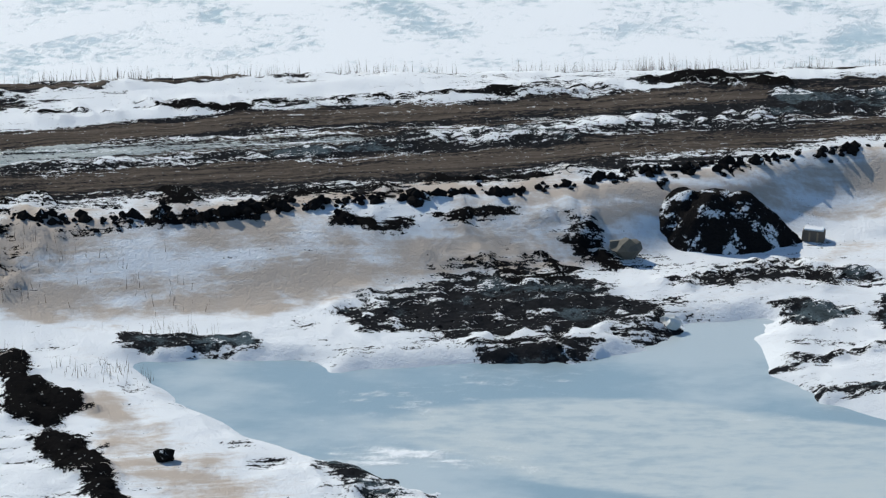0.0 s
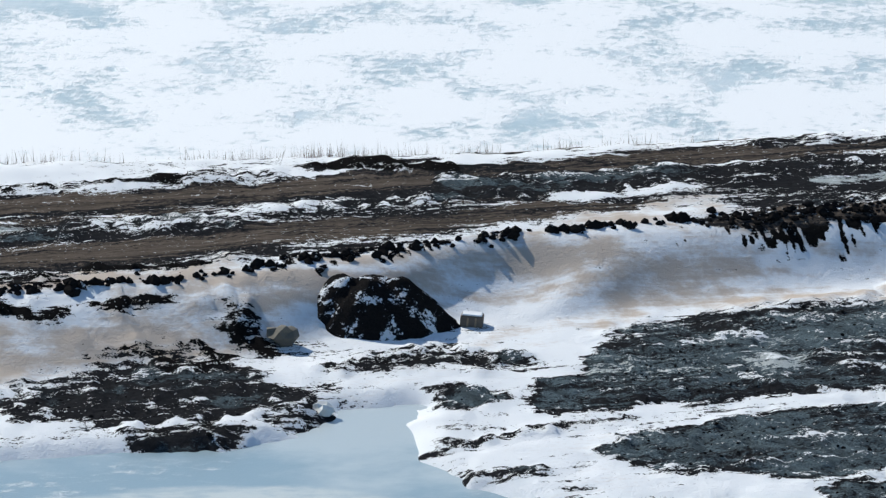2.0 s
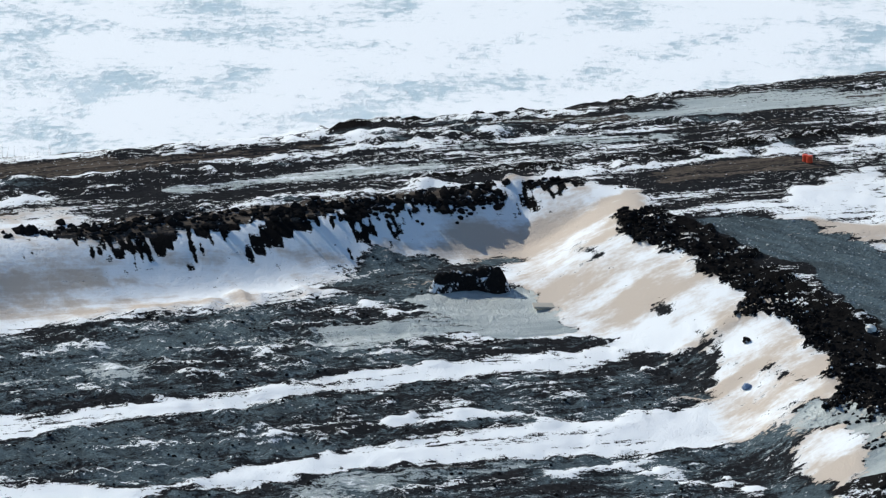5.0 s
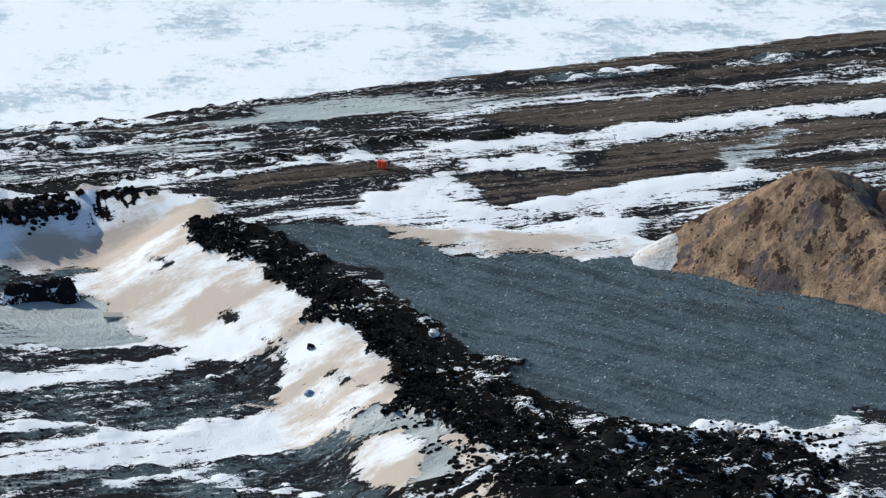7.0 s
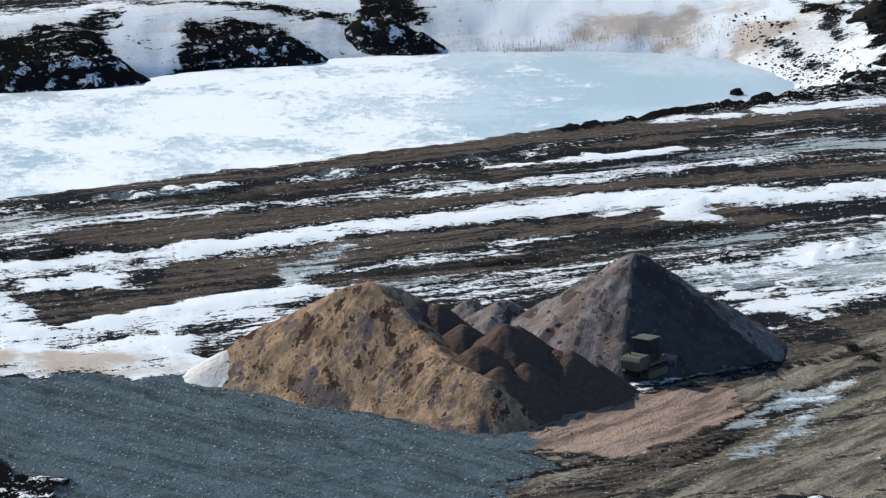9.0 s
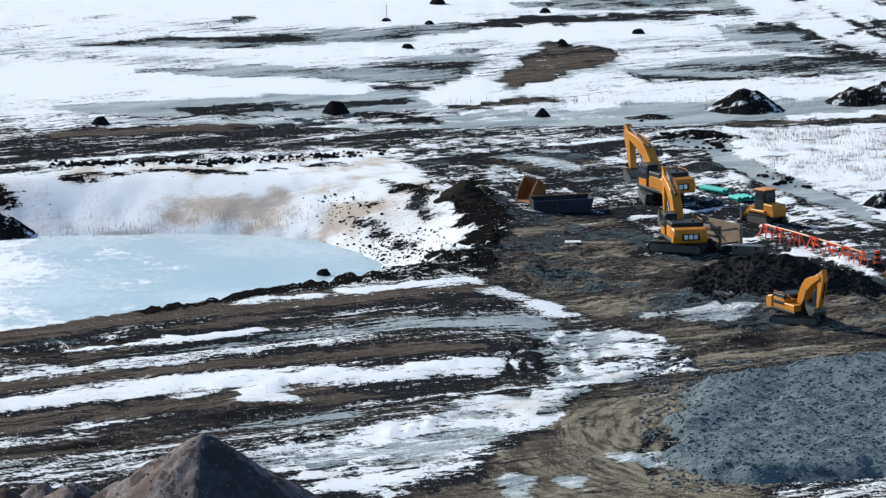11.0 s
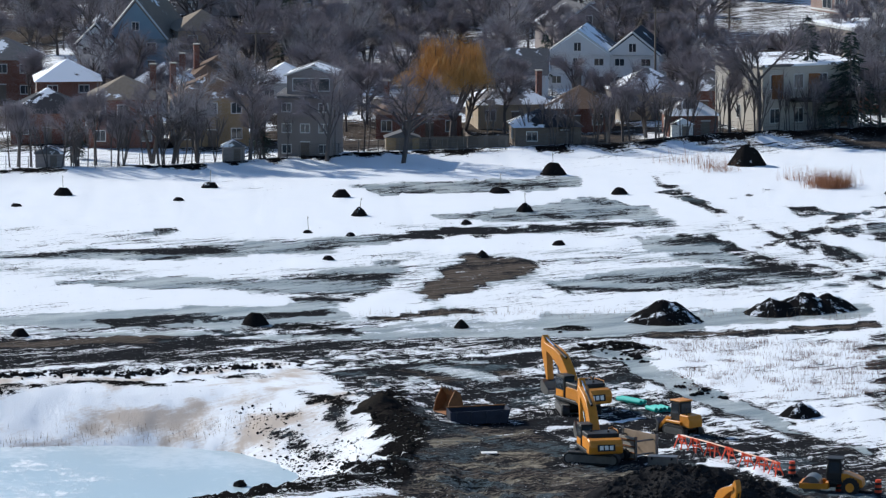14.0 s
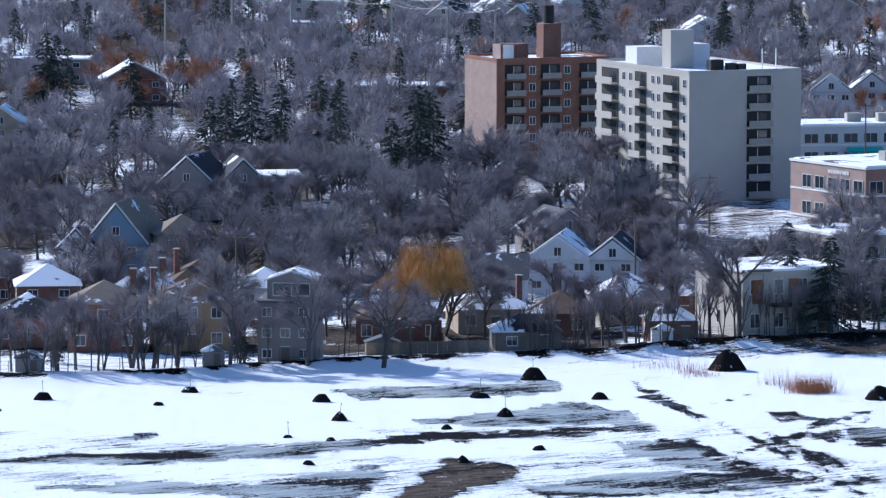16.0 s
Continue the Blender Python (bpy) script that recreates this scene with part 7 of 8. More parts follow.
def barrel(px, py):
    root = base("traffic_barrel", at(px, py, 0), "orange and black striped traffic barrel", "traffic barrel", "traffic barrels")
    for i in range(5):
        part("band", one(tube, (0, 0, 0.06 + i * 0.2), (0, 0, 0.26 + i * 0.2), 0.29 - i * 0.015, 0.285 - i * 0.015, 12), (M_ORANGE, M_BLACK)[i % 2], root)
    part("foot", one(tube, (0, 0, 0), (0, 0, 0.07), 0.42, n=12), M_RUBBER, root)


for q in ((26.0, 410.5), (26.9, 404.5), (32.2, 403.0), (33.1, 401.5), (29.3, 404.8)):
    barrel(*q)

# ---- houses and blocks beyond the fence ----
def snowy_roof(name, color, share):
    m, n, l, b = mat(name)
    pos = n.new("ShaderNodeNewGeometry").outputs["Position"]
    a, f = nz(n, l, pos, 0.22, 4, 0.6), nz(n, l, pos, 3.0, 3)
    v = calc(n, l, "MULTIPLY_ADD", f.outputs[0], 0.15, a.outputs[0])
    info = n.new("ShaderNodeObjectInfo")
    v = calc(n, l, "MULTIPLY_ADD", info.outputs["Random"], 0.12, v)
    c = mixc(n, l, f.outputs[0], tuple(k * 0.7 for k in color), tuple(k * 1.3 for k in color))
    l.new(mixc(n, l, ramp(n, l, v, 0.95 - 0.6 * share, 0.98 - 0.6 * share), c, (0.82, 0.85, 0.89)), b.inputs["Base Color"])
    b.inputs["Roughness"].default_value = 0.85
    b.inputs["Specular IOR Level"].default_value = 0.2
    return m


def brickwork(name, color, mortar=(0.35, 0.32, 0.29)):
    m, n, l, b = mat(name)
    tex = n.new("ShaderNodeTexCoord")
    t = n.new("ShaderNodeTexBrick")
    t.inputs["Scale"].default_value = 4.5
    t.inputs["Color1"].default_value = (*color, 1)
    t.inputs["Color2"].default_value = (*(k * 0.7 for k in color), 1)
    t.inputs["Mortar"].default_value = (*mortar, 1)
    t.inputs["Mortar Size"].default_value = 0.012
    turn = n.new("ShaderNodeVectorRotate")
    turn.rotation_type = "X_AXIS"
    turn.inputs["Angle"].default_value = radians(90)
    l.new(tex.outputs["Object"], turn.inputs["Vector"])
    l.new(turn.outputs[0], t.inputs["Vector"])
    st = nz(n, l, n.new("ShaderNodeNewGeometry").outputs["Position"], 0.6, 5)
    c = n.new("ShaderNodeMix")
    c.data_type, c.blend_type = "RGBA", "MULTIPLY"
    c.inputs[0].default_value = 1
    l.new(t.outputs[0], c.inputs[6])
    l.new(calc(n, l, "MULTIPLY_ADD", st.outputs[0], 0.7, 0.6), c.inputs[7])
    l.new(c.outputs[2], b.inputs["Base Color"])
    b.inputs["Roughness"].default_value = 0.9
    return m


R_BROWN, R_DARK, R_GREY = snowy_roof("brown_shingle", (0.13, 0.085, 0.06), 0.42), snowy_roof("dark_shingle", (0.03, 0.032, 0.04), 0.36), snowy_roof("grey_shingle", (0.11, 0.11, 0.115), 0.45)
R_TAN, R_SNOW = snowy_roof("tan_shingle", (0.2, 0.165, 0.13), 0.25), snowy_roof("snow_roof", (0.14, 0.13, 0.13), 0.66)
W_RED, W_YEL, W_TAN = brickwork("red_brick", (0.2, 0.07, 0.045)), brickwork("yellow_brick", (0.33, 0.23, 0.12)), brickwork("tan_brick", (0.42, 0.33, 0.23))
W_GREY, W_WHITE = plain("grey_render", (0.24, 0.21, 0.2), 0.9, 0, 0.2, 0.6), plain("white_siding", (0.58, 0.58, 0.58), 0.8, 0, 0.15, 0.6)
W_BLUE, W_CREAM = plain("blue_siding", (0.2, 0.29, 0.36), 0.8, 0, 0.2, 0.6), plain("cream_render", (0.44, 0.41, 0.36), 0.9, 0, 0.15, 0.3)
M_TRIM = plain("pale_trim", (0.62, 0.62, 0.6), 0.7, 0, 0.1)


def window(root, c, w, h, face):
    """face: 'f' towards -y, 'l' towards -x, 'r' towards +x."""
    fr, gl = bmesh.new(), bmesh.new()
    s = {"f": lambda a, b, d: (a, d, b), "l": lambda a, b, d: (d, a, b), "r": lambda a, b, d: (d, a, b)}[face]
    x, y, z = c
    if face == "f":
        for q in ((-w / 2, 0, 0.1, h), (w / 2, 0, 0.1, h), (0, -h / 2, w + 0.1, 0.12), (0, h / 2, w + 0.1, 0.1), (0, 0, 0.06, h)):
            box(fr, (x + q[0], y - 0.03, z + q[1]), (q[2], 0.09, q[3]))
        box(gl, (x, y - 0.012, z), (w, 0.05, h))
    else:
        k = -1 if face == "l" else 1
        for q in ((-w / 2, 0, 0.1, h), (w / 2, 0, 0.1, h), (0, -h / 2, w + 0.1, 0.12), (0, h / 2, w + 0.1, 0.1), (0, 0, 0.06, h)):
            box(fr, (x + k * 0.03, y + q[0], z + q[1]), (0.09, q[2], q[3]))
        box(gl, (x + k * 0.012, y, z), (0.05, w, h))
    wf = part("window_frame", fr, M_TRIM, root)
    part("pane", gl, M_GLASS, wf)


def house(px, py, w, d, wall_h, roof, roof_h, wall, cover, label, turn=0.0, floors=1, cols=3, chimney=None, z=None, door=True, over=0.35):
    """A small house, front towards -y. roof: 'hip', 'gable' (gable to the front), 'side' (ridge across) or 'flat'."""
    root = base("house", pose(px, py, (zat(px, py) if z is None else z) - 0.15, 0, 0, turn), label, "house")
    body = bmesh.new()
    box(body, (0, 0, wall_h / 2), (w, d, wall_h))
    part("wall", body, wall, root)
    bm, o, zz = bmesh.new(), over, wall_h
    a, b = w / 2 + o, d / 2 + o
    if roof == "flat":
        box(bm, (0, 0, zz + 0.15), (w + 2 * o, d + 2 * o, 0.3), (0, 0, 0), 0.04)
    else:
        if roof == "hip":
            r = max(0.2, abs(a - b))
            ridge = [(-r, 0), (r, 0)] if a > b else [(0, -r), (0, r)]
        elif roof == "gable":
            ridge = [(0, -b), (0, b)]
        else:
            ridge = [(-a, 0), (a, 0)]
        lo = [bm.verts.new((sx * a, sy * b, zz - 0.12)) for sx, sy in ((-1, -1), (1, -1), (1, 1), (-1, 1))]
        up = [bm.verts.new((rx, ry, zz + roof_h)) for rx, ry in ridge]
        if ridge[0][0] < ridge[1][0] - 1e-6:
            bm.faces.new((lo[0], lo[1], up[1], up[0]))
            bm.faces.new((lo[2], lo[3], up[0], up[1]))
            bm.faces.new((lo[1], lo[2], up[1]))
            bm.faces.new((lo[3], lo[0], up[0]))
        else:
            bm.faces.new((lo[3], lo[0], up[0], up[1]))
            bm.faces.new((lo[1], lo[2], up[1], up[0]))
            bm.faces.new((lo[0], lo[1], up[0]))
            bm.faces.new((lo[2], lo[3], up[1]))
        bm.faces.new(lo[::-1])
        bmesh.ops.recalc_face_normals(bm, faces=bm.faces[:])
        if roof in ("gable", "side"):
            # the gable ends are wall, not roof
            gw = bmesh.new()
            if roof == "gable":
                prism(gw, [(-w / 2, zz - 0.1), (w / 2, zz - 0.1), (0, zz + roof_h * (w / 2) / a - 0.12)], -d / 2 - o - 0.02, -d / 2 - o + 0.1)
            else:
                prism(gw, [(-d / 2, zz - 0.1), (d / 2, zz - 0.1), (0, zz + roof_h * (d / 2) / b - 0.12)], -w / 2 - o - 0.02, -w / 2 - o + 0.1)
                bmesh.ops.transform(gw, matrix=Matrix.Rotation(radians(-90), 4, "Z"), verts=gw.verts)
            part("gable", gw, wall, root)
            rim = bmesh.new()
            if roof == "gable":
                for s in (-1, 1):
                    tube(rim, (s * a, -b - 0.05, zz - 0.1), (0, -b - 0.05, zz + roof_h), 0.13, n=4)
                part("bargeboard", rim, M_TRIM, root)
            else:
                rim.free()
    part("roof", bm, cover, root)
    per = wall_h / floors
    for f in range(floors):
        for c in range(cols):
            if door and f == 0 and c == cols // 2:
                dr = part("door", one(box, (-w / 2 + (c + 0.5) * w / cols, -d / 2 - 0.02, 1.1), (1.0, 0.1, 2.1)), M_GREYTIMBER, root)
                part("door_frame", one(box, (-w / 2 + (c + 0.5) * w / cols, -d / 2 - 0.01, 2.22), (1.2, 0.14, 0.12)), M_TRIM, dr)
                continue
            window(root, (-w / 2 + (c + 0.5) * w / cols, -d / 2, f * per + per * 0.55), min(1.3, w / cols * 0.5), per * 0.42, "f")
        window(root, (-w / 2, 0, f * per + per * 0.55), 1.1, per * 0.4, "l")
    if roof == "gable" and roof_h > 2.5:
        window(root, (0, -d / 2 - o, wall_h + roof_h * 0.3), 1.0, 1.2, "f")
    if chimney:
        ch = part("chimney", one(box, (*chimney, wall_h + roof_h * 0.7), (0.7, 0.7, roof_h + 1.4)), W_RED, root, "brick chimney")
        part("chimney_cap", one(box, (*chimney, wall_h + roof_h * 0.7 + roof_h / 2 + 0.74), (0.85, 0.85, 0.12)), M_CONCRETE, ch)
    return root


house(-18.2, 627.0, 6.6, 9.0, 7.4, "flat", 0.3, W_GREY, R_GREY, "grey rendered three-storey house with a wide attic window", -6, 3, 3)
attic = house(-17.6, 627.4, 5.8, 7.0, 10.1, "gable", 1.0, W_GREY, R_GREY, "grey attic storey with a shallow gable", -6, 1, 1, door=False)
window(attic, (0, -3.5, 8.9), 4.4, 1.5, "f")
house(-31.0, 641.0, 9.0, 9.0, 6.2, "hip", 2.4, W_YEL, R_BROWN, "two-storey yellow brick house with a snowy hip roof", 8, 2, 3, (-4.2, 1.0))
house(-41.2, 640.0, 8.4, 9.0, 6.2, "hip", 2.4, W_RED, R_TAN, "two-storey red brick house with a brown hip roof", 2, 2, 3, (3.5, 1.5))
house(-50.8, 644.0, 9.0, 9.0, 4.0, "hip", 2.6, W_RED, R_DARK, "dark brick bungalow behind bare trees", 4, 1, 3)
house(-50.5, 672.0, 8.0, 8.0, 4.8, "hip", 2.4, W_RED, R_SNOW, "red brick house under a thick snowy roof", 6, 2, 2)
house(-38.4, 675.0, 7.0, 8.0, 4.2, "hip", 2.2, W_WHITE, R_SNOW, "small white house with a snow-covered roof", -8, 1, 2, (2.5, 0))
house(-31.0, 682.0, 10.0, 9.0, 4.0, "hip", 2.8, W_RED, R_BROWN, "brown-roofed bungalow with snow on one slope", 10, 1, 3, (-3.5, 0))
house(-23.0, 678.0, 7.0, 8.0, 3.8, "hip", 2.2, W_WHITE, R_SNOW, "low white house with a snowy roof", 0, 1, 2)
house(-43.0, 720.0, 8.4, 12.0, 5.2, "gable", 5.4, W_BLUE, R_TAN, "tall blue gable-fronted house with a brown roof", -12, 2, 2)
house(-49.0, 716.0, 5.0, 7.0, 4.6, "gable", 2.8, W_WHITE, R_DARK, "white house with small steep gables", -10, 2, 2)
house(-35.6, 718.0, 8.0, 8.0, 6.4, "hip", 2.4, W_TAN, R_TAN, "tan brick house with a slate mansard roof", 14, 2, 2)
house(-37.0, 796.0, 10.0, 9.0, 5.0, "gable", 4.6, W_GREY, R_DARK, "dark-roofed house with steep grey gables", -18, 2, 2)
house(-31.0, 797.0, 8.0, 9.0, 5.0, "gable", 4.2, W_GREY, R_DARK, "grey gabled wing with a dark roof", 12, 2, 2)
house(-27.6, 806.0, 11.0, 10.0, 5.6, "flat", 0.3, W_TAN, R_SNOW, "flat-roofed tan house with snow along its edge", 6, 2, 3)
house(-5.4, 648.0, 10.5, 8.0, 3.3, "hip", 2.4, W_RED, R_BROWN, "red brick bungalow with a half-snowy roof", 0, 1, 4, (-4.0, 0.5))
house(5.8, 660.0, 9.5, 9.0, 3.2, "hip", 2.5, W_TAN, R_SNOW, "tan brick bungalow under a snowy hip roof", 10, 1, 3, (3.6, -1.0))
house(7.2, 687.0, 7.5, 8.0, 4.0, "side", 3.0, W_WHITE, R_GREY, "white cottage with a dark roof and a red window", -4, 1, 3)
house(16.0, 704.0, 8.5, 11.0, 4.8, "gable", 3.2, W_WHITE, R_GREY, "white two-storey gabled house with a grey roof", -8, 2, 3)
house(23.2, 703.0, 7.0, 10.0, 4.8, "gable", 3.0, W_WHITE, R_DARK, "white two-storey gabled wing with a dark roof", -8, 2, 2)
house(14.6, 656.0, 8.0, 8.0, 3.2, "hip", 2.4, W_RED, R_BROWN, "brown brick bungalow with patchy snow on its roof", -8, 1, 3)
house(10.0, 638.5, 8.0, 6.5, 2.7, "hip", 1.8, M_GREYTIMBER, R_DARK, "dark timber garage against the fence", 6, 1, 2)
house(23.4, 668.0, 9.0, 8.0, 3.6, "hip", 2.6, W_TAN, R_GREY, "tan bungalow with a grey snowy roof", 12, 1, 3)
house(28.0, 648.5, 6.2, 6.0, 3.0, "hip", 1.9, W_RED, R_SNOW, "red brick shed with snow on its roof", 5, 1, 2)
house(31.0, 672.0, 8.0, 8.0, 3.6, "hip", 2.6, W_RED, R_GREY, "brick bungalow with a grey hip roof", -5, 1, 3)
modern = house(40.4, 658.0, 13.0, 14.0, 8.4, "flat", 0.3, W_CREAM, R_SNOW, "modern flat-roofed house with cream walls and timber panels", 22, 2, 4)
for k, (ox, oz) in enumerate(((-4.5, 5.9), (0.5, 5.9), (4.6, 2.2))):
    part("timber_panel", one(box, (ox, -7.05, oz), (1.5, 0.16, 3.0)), M_RUST, modern)
part("canopy", one(box, (1.5, -8.2, 4.3), (9.5, 2.6, 0.3)), M_BLACK, modern)
house(51.5, 676.0, 8.0, 8.0, 3.6, "hip", 2.6, W_RED, R_SNOW, "house with a steep snow-laden roof", -20, 1, 3)
house(-60.0, 690.0, 9.0, 9.0, 5.5, "hip", 2.5, W_RED, R_GREY, "brick house among trees", 0, 2, 3)
house(16.0, 745.0, 9.0, 9.0, 4.0, "gable", 3.0, W_GREY, R_GREY, "grey gabled house among trees", 20, 1, 2)
for k, (px, py, w, wl, cv, t) in enumerate(((2.1, 1248, 9, W_CREAM, R_DARK, -25), (11.5, 1255, 10, W_CREAM, R_GREY, 20), (33, 1310, 10, W_WHITE, R_SNOW, 15), (18, 1232, 8, W_TAN, R_SNOW, -10),
                                            (-36, 1295, 12, W_CREAM, R_SNOW, 10), (-28, 1215, 14, W_WHITE, R_SNOW, 0), (-80, 1080, 16, W_GREY, R_SNOW, 0), (58, 1180, 12, W_WHITE, R_SNOW, 10),
                                            (72, 985, 8, W_WHITE, R_DARK, 0), (80, 990, 8, W_WHITE, R_DARK, 0), (-10, 1300, 10, W_TAN, R_SNOW, 12), (50, 1330, 12, W_CREAM, R_SNOW, -15),
                                            (95, 1300, 12, W_TAN, R_SNOW, 5), (-5, 1000, 40, W_RED, R_SNOW, 0), (-60, 1020, 12, W_RED, R_SNOW, 10), (-75, 900, 9, W_TAN, R_SNOW, 0))):
    house(px, py, w, 9, 5.0, "flat" if w > 13 else "gable", 3.4, wl, cv, "distant house with snow on its roof, seen over the trees", t, 2, 3)


def apartment_block(px, py, turn, w, d, floors, storey, wall, label, balconies, z=None):
    """Corner nearest the camera at the origin: front along +x, flank along +y."""
    root = base("apartment_building", pose(px, py, (zat(px, py) if z is None else z) - 0.3, 0, 0, turn), label, "apartment building")
    H = floors * storey + 1.0
    part("wall", one(box, (w / 2, d / 2, H / 2), (w, d, H)), wall, root)
    roof = part("roof", one(box, (w / 2, d / 2, H + 0.12), (w - 0.5, d - 0.5, 0.24)), R_SNOW, root)
    rim = bmesh.new()
    for c, s in (((w / 2, 0.1, H + 0.3), (w, 0.3, 0.6)), ((w / 2, d - 0.1, H + 0.3), (w, 0.3, 0.6)), ((0.1, d / 2, H + 0.3), (0.3, d - 0.4, 0.6)), ((w - 0.1, d / 2, H + 0.3), (0.3, d - 0.4, 0.6))):
        box(rim, c, s)
    part("parapet", rim, wall, roof)
    for f in range(floors):
        z0 = 0.8 + f * storey
        # black panels on the flat wall stand in for shaded balcony recesses
        for face, u0, u1 in balconies:
            n = u1 - u0
            if face == "front":
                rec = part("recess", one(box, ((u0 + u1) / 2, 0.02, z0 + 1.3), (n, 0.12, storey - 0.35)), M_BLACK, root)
                part("balcony", one(box, ((u0 + u1) / 2, -0.45, z0 + 0.1), (n, 1.0, 0.16)), wall, root)
                part("balustrade", one(box, ((u0 + u1) / 2, -0.92, z0 + 0.62), (n, 0.07, 0.95)), M_CONCRETE, root)
                part("balcony_door", one(box, (u0 + n * 0.65, -0.06, z0 + 1.25), (n * 0.35, 0.06, 2.0)), M_GLASS, rec)
                part("door_frame", one(box, (u0 + n * 0.45, -0.065, z0 + 1.25), (0.12, 0.07, 2.1)), M_TRIM, rec)
            else:
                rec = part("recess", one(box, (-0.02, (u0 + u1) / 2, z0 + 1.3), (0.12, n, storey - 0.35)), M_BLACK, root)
                part("balcony", one(box, (-0.6, (u0 + u1) / 2, z0 + 0.1), (1.3, n, 0.16)), wall, root)
                part("balustrade", one(box, (-1.2, (u0 + u1) / 2, z0 + 0.62), (0.07, n, 0.95)), wall, root)
                part("balcony_door", one(box, (-0.07, u0 + n * 0.3, z0 + 1.25), (0.06, n * 0.35, 2.0)), M_GLASS, rec)
    return root, H


def flank_windows(root, floors, storey, vs, face, pos):
    for f in range(floors):
        for v in vs:
            window(root, (pos, v, 0.8 + f * storey + 1.5) if face in "lr" else (v, pos, 0.8 + f * storey + 1.5), 1.1, 1.3, face)


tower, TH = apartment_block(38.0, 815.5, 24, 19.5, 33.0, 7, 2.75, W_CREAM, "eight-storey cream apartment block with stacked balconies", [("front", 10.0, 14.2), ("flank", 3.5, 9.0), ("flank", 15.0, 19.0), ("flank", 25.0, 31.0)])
flank_windows(tower, 7, 2.75, (1.6, 10.6, 12.6, 20.6, 23.0), "l", 0.0)
part("stair_tower", one(box, (5.0, 14.0, TH + 3.2), (4.0, 3.0, 6.0)), W_CREAM, tower)
part("plant_room", one(box, (8.6, 17.0, TH + 2.0), (4.5, 5.0, 3.6)), W_WHITE, tower)
part("lift_house", one(box, (3.0, 22.0, TH + 1.7), (4.5, 4.0, 3.0)), M_MARK, tower)
for ox, oy, s in ((7.5, 6.0, 1.6), (9.5, 4.5, 1.1), (11.0, 4.0, 1.0)):
    part("roof_unit", one(box, (ox, oy, TH + 0.25 + s / 2), (s * 1.4, s, s), (0, 0, 0), 0.05), M_BLACK, tower)
for ox in (14.2, 16.6):
    part("aerial", one(tube, (ox, 3.0, TH), (ox, 3.0, TH + 3.6), 0.09, n=6), M_MARK, tower)
red, RH = apartment_block(8.9, 880.0, 22, 20.5, 14.0, 5, 2.8, brickwork("orange_brick", (0.3, 0.115, 0.06)), "red-brown brick apartment block with balconies", [("front", 1.5, 5.0), ("front", 8.0, 11.5), ("front", 15.0, 18.5)], z=5.5)
flank_windows(red, 5, 2.8, (6.5, 12.8), "f", 0.0)
part("flue", one(box, (12.0, 6.0, RH + 3.0), (3.2, 3.0, 6.0)), brickwork("stack_brick", (0.2, 0.08, 0.05)), red)
part("chimney_top", one(tube, (12.0, 6.0, RH + 6.0), (12.0, 6.0, RH + 9.0), 0.9, n=12), M_BLACK, red)
part("lift_house", one(box, (5.0, 6.0, RH + 1.4), (5.0, 3.5, 2.6)), W_RED, red)
part("roof_unit", one(box, (3.8, 4.6, RH + 1.4), (1.8, 1.6, 2.4)), M_MARK, red)


def office(px, py, turn, w, d, h, wall, label, bands, z=None, lintel=M_MARK):
    root = base("office_building", pose(px, py, (zat(px, py) if z is None else z) - 0.3, 0, 0, turn), label, "office building")
    part("wall", one(box, (w / 2, d / 2, h / 2), (w, d, h)), wall, root)
    part("roof", one(box, (w / 2, d / 2, h + 0.1), (w - 0.8, d - 0.8, 0.2)), R_SNOW, root)
    part("cornice", one(box, (w / 2, d / 2, h - 0.15), (w + 0.3, d + 0.3, 0.35)), lintel, root)
    for z0, hh in bands:
        part("stone_band", one(box, (w / 2, d / 2, z0 - 0.3), (w + 0.12, d + 0.12, 0.28)), lintel, root)
        for i in range(int(w / 3.4)):
            window(root, (1.9 + i * 3.4, -0.02, z0 + hh / 2), 2.4, hh, "f")
        for i in range(int(d / 3.4)):
            window(root, (-0.02, 1.9 + i * 3.4, z0 + hh / 2), 2.4, hh, "l")
    for ox, oy in ((w * 0.4, d * 0.4), (w * 0.6, d * 0.35), (w * 0.7, d * 0.6)):
        part("roof_unit", one(box, (ox, oy, h + 0.9), (2.4, 1.8, 1.4), (0, 0, 0), 0.06), M_CONCRETE, root)
    return root


W_PINK = brickwork("pink_brick", (0.42, 0.2, 0.14))
off = office(62.6, 781.0, 30, 24, 20, 9.2, W_PINK, "low pink-brick office with pale bands and ribbon windows", ((5.2, 1.9), (1.2, 1.9)))
for k in range(9):
    part("sign_bar", one(box, (-0.08, 4.6 + k * 0.62, 8.0), (0.06, 0.42, 0.55)), M_MARK, off, "" if k else "unreadable pale lettering")
office(54.6, 728.0, 26, 18, 14, 5.0, W_TAN, "tan single-storey annex with a snowy flat roof", ((1.6, 1.4),))
shops = office(59.0, 872.0, 12, 26, 12, 7.4, W_WHITE, "row of two-storey shops with pale fronts", ((4.4, 1.6), (1.0, 2.0)))
part("awning", one(box, (11.0, -0.9, 3.3), (6.0, 1.6, 0.3), (20, 0, 0)), M_TEAL, shops, "teal awning")
office(56.0, 878.0, 12, 3.0, 10, 7.0, W_RED, "narrow red brick shop beside the row", ((4.2, 1.6),))

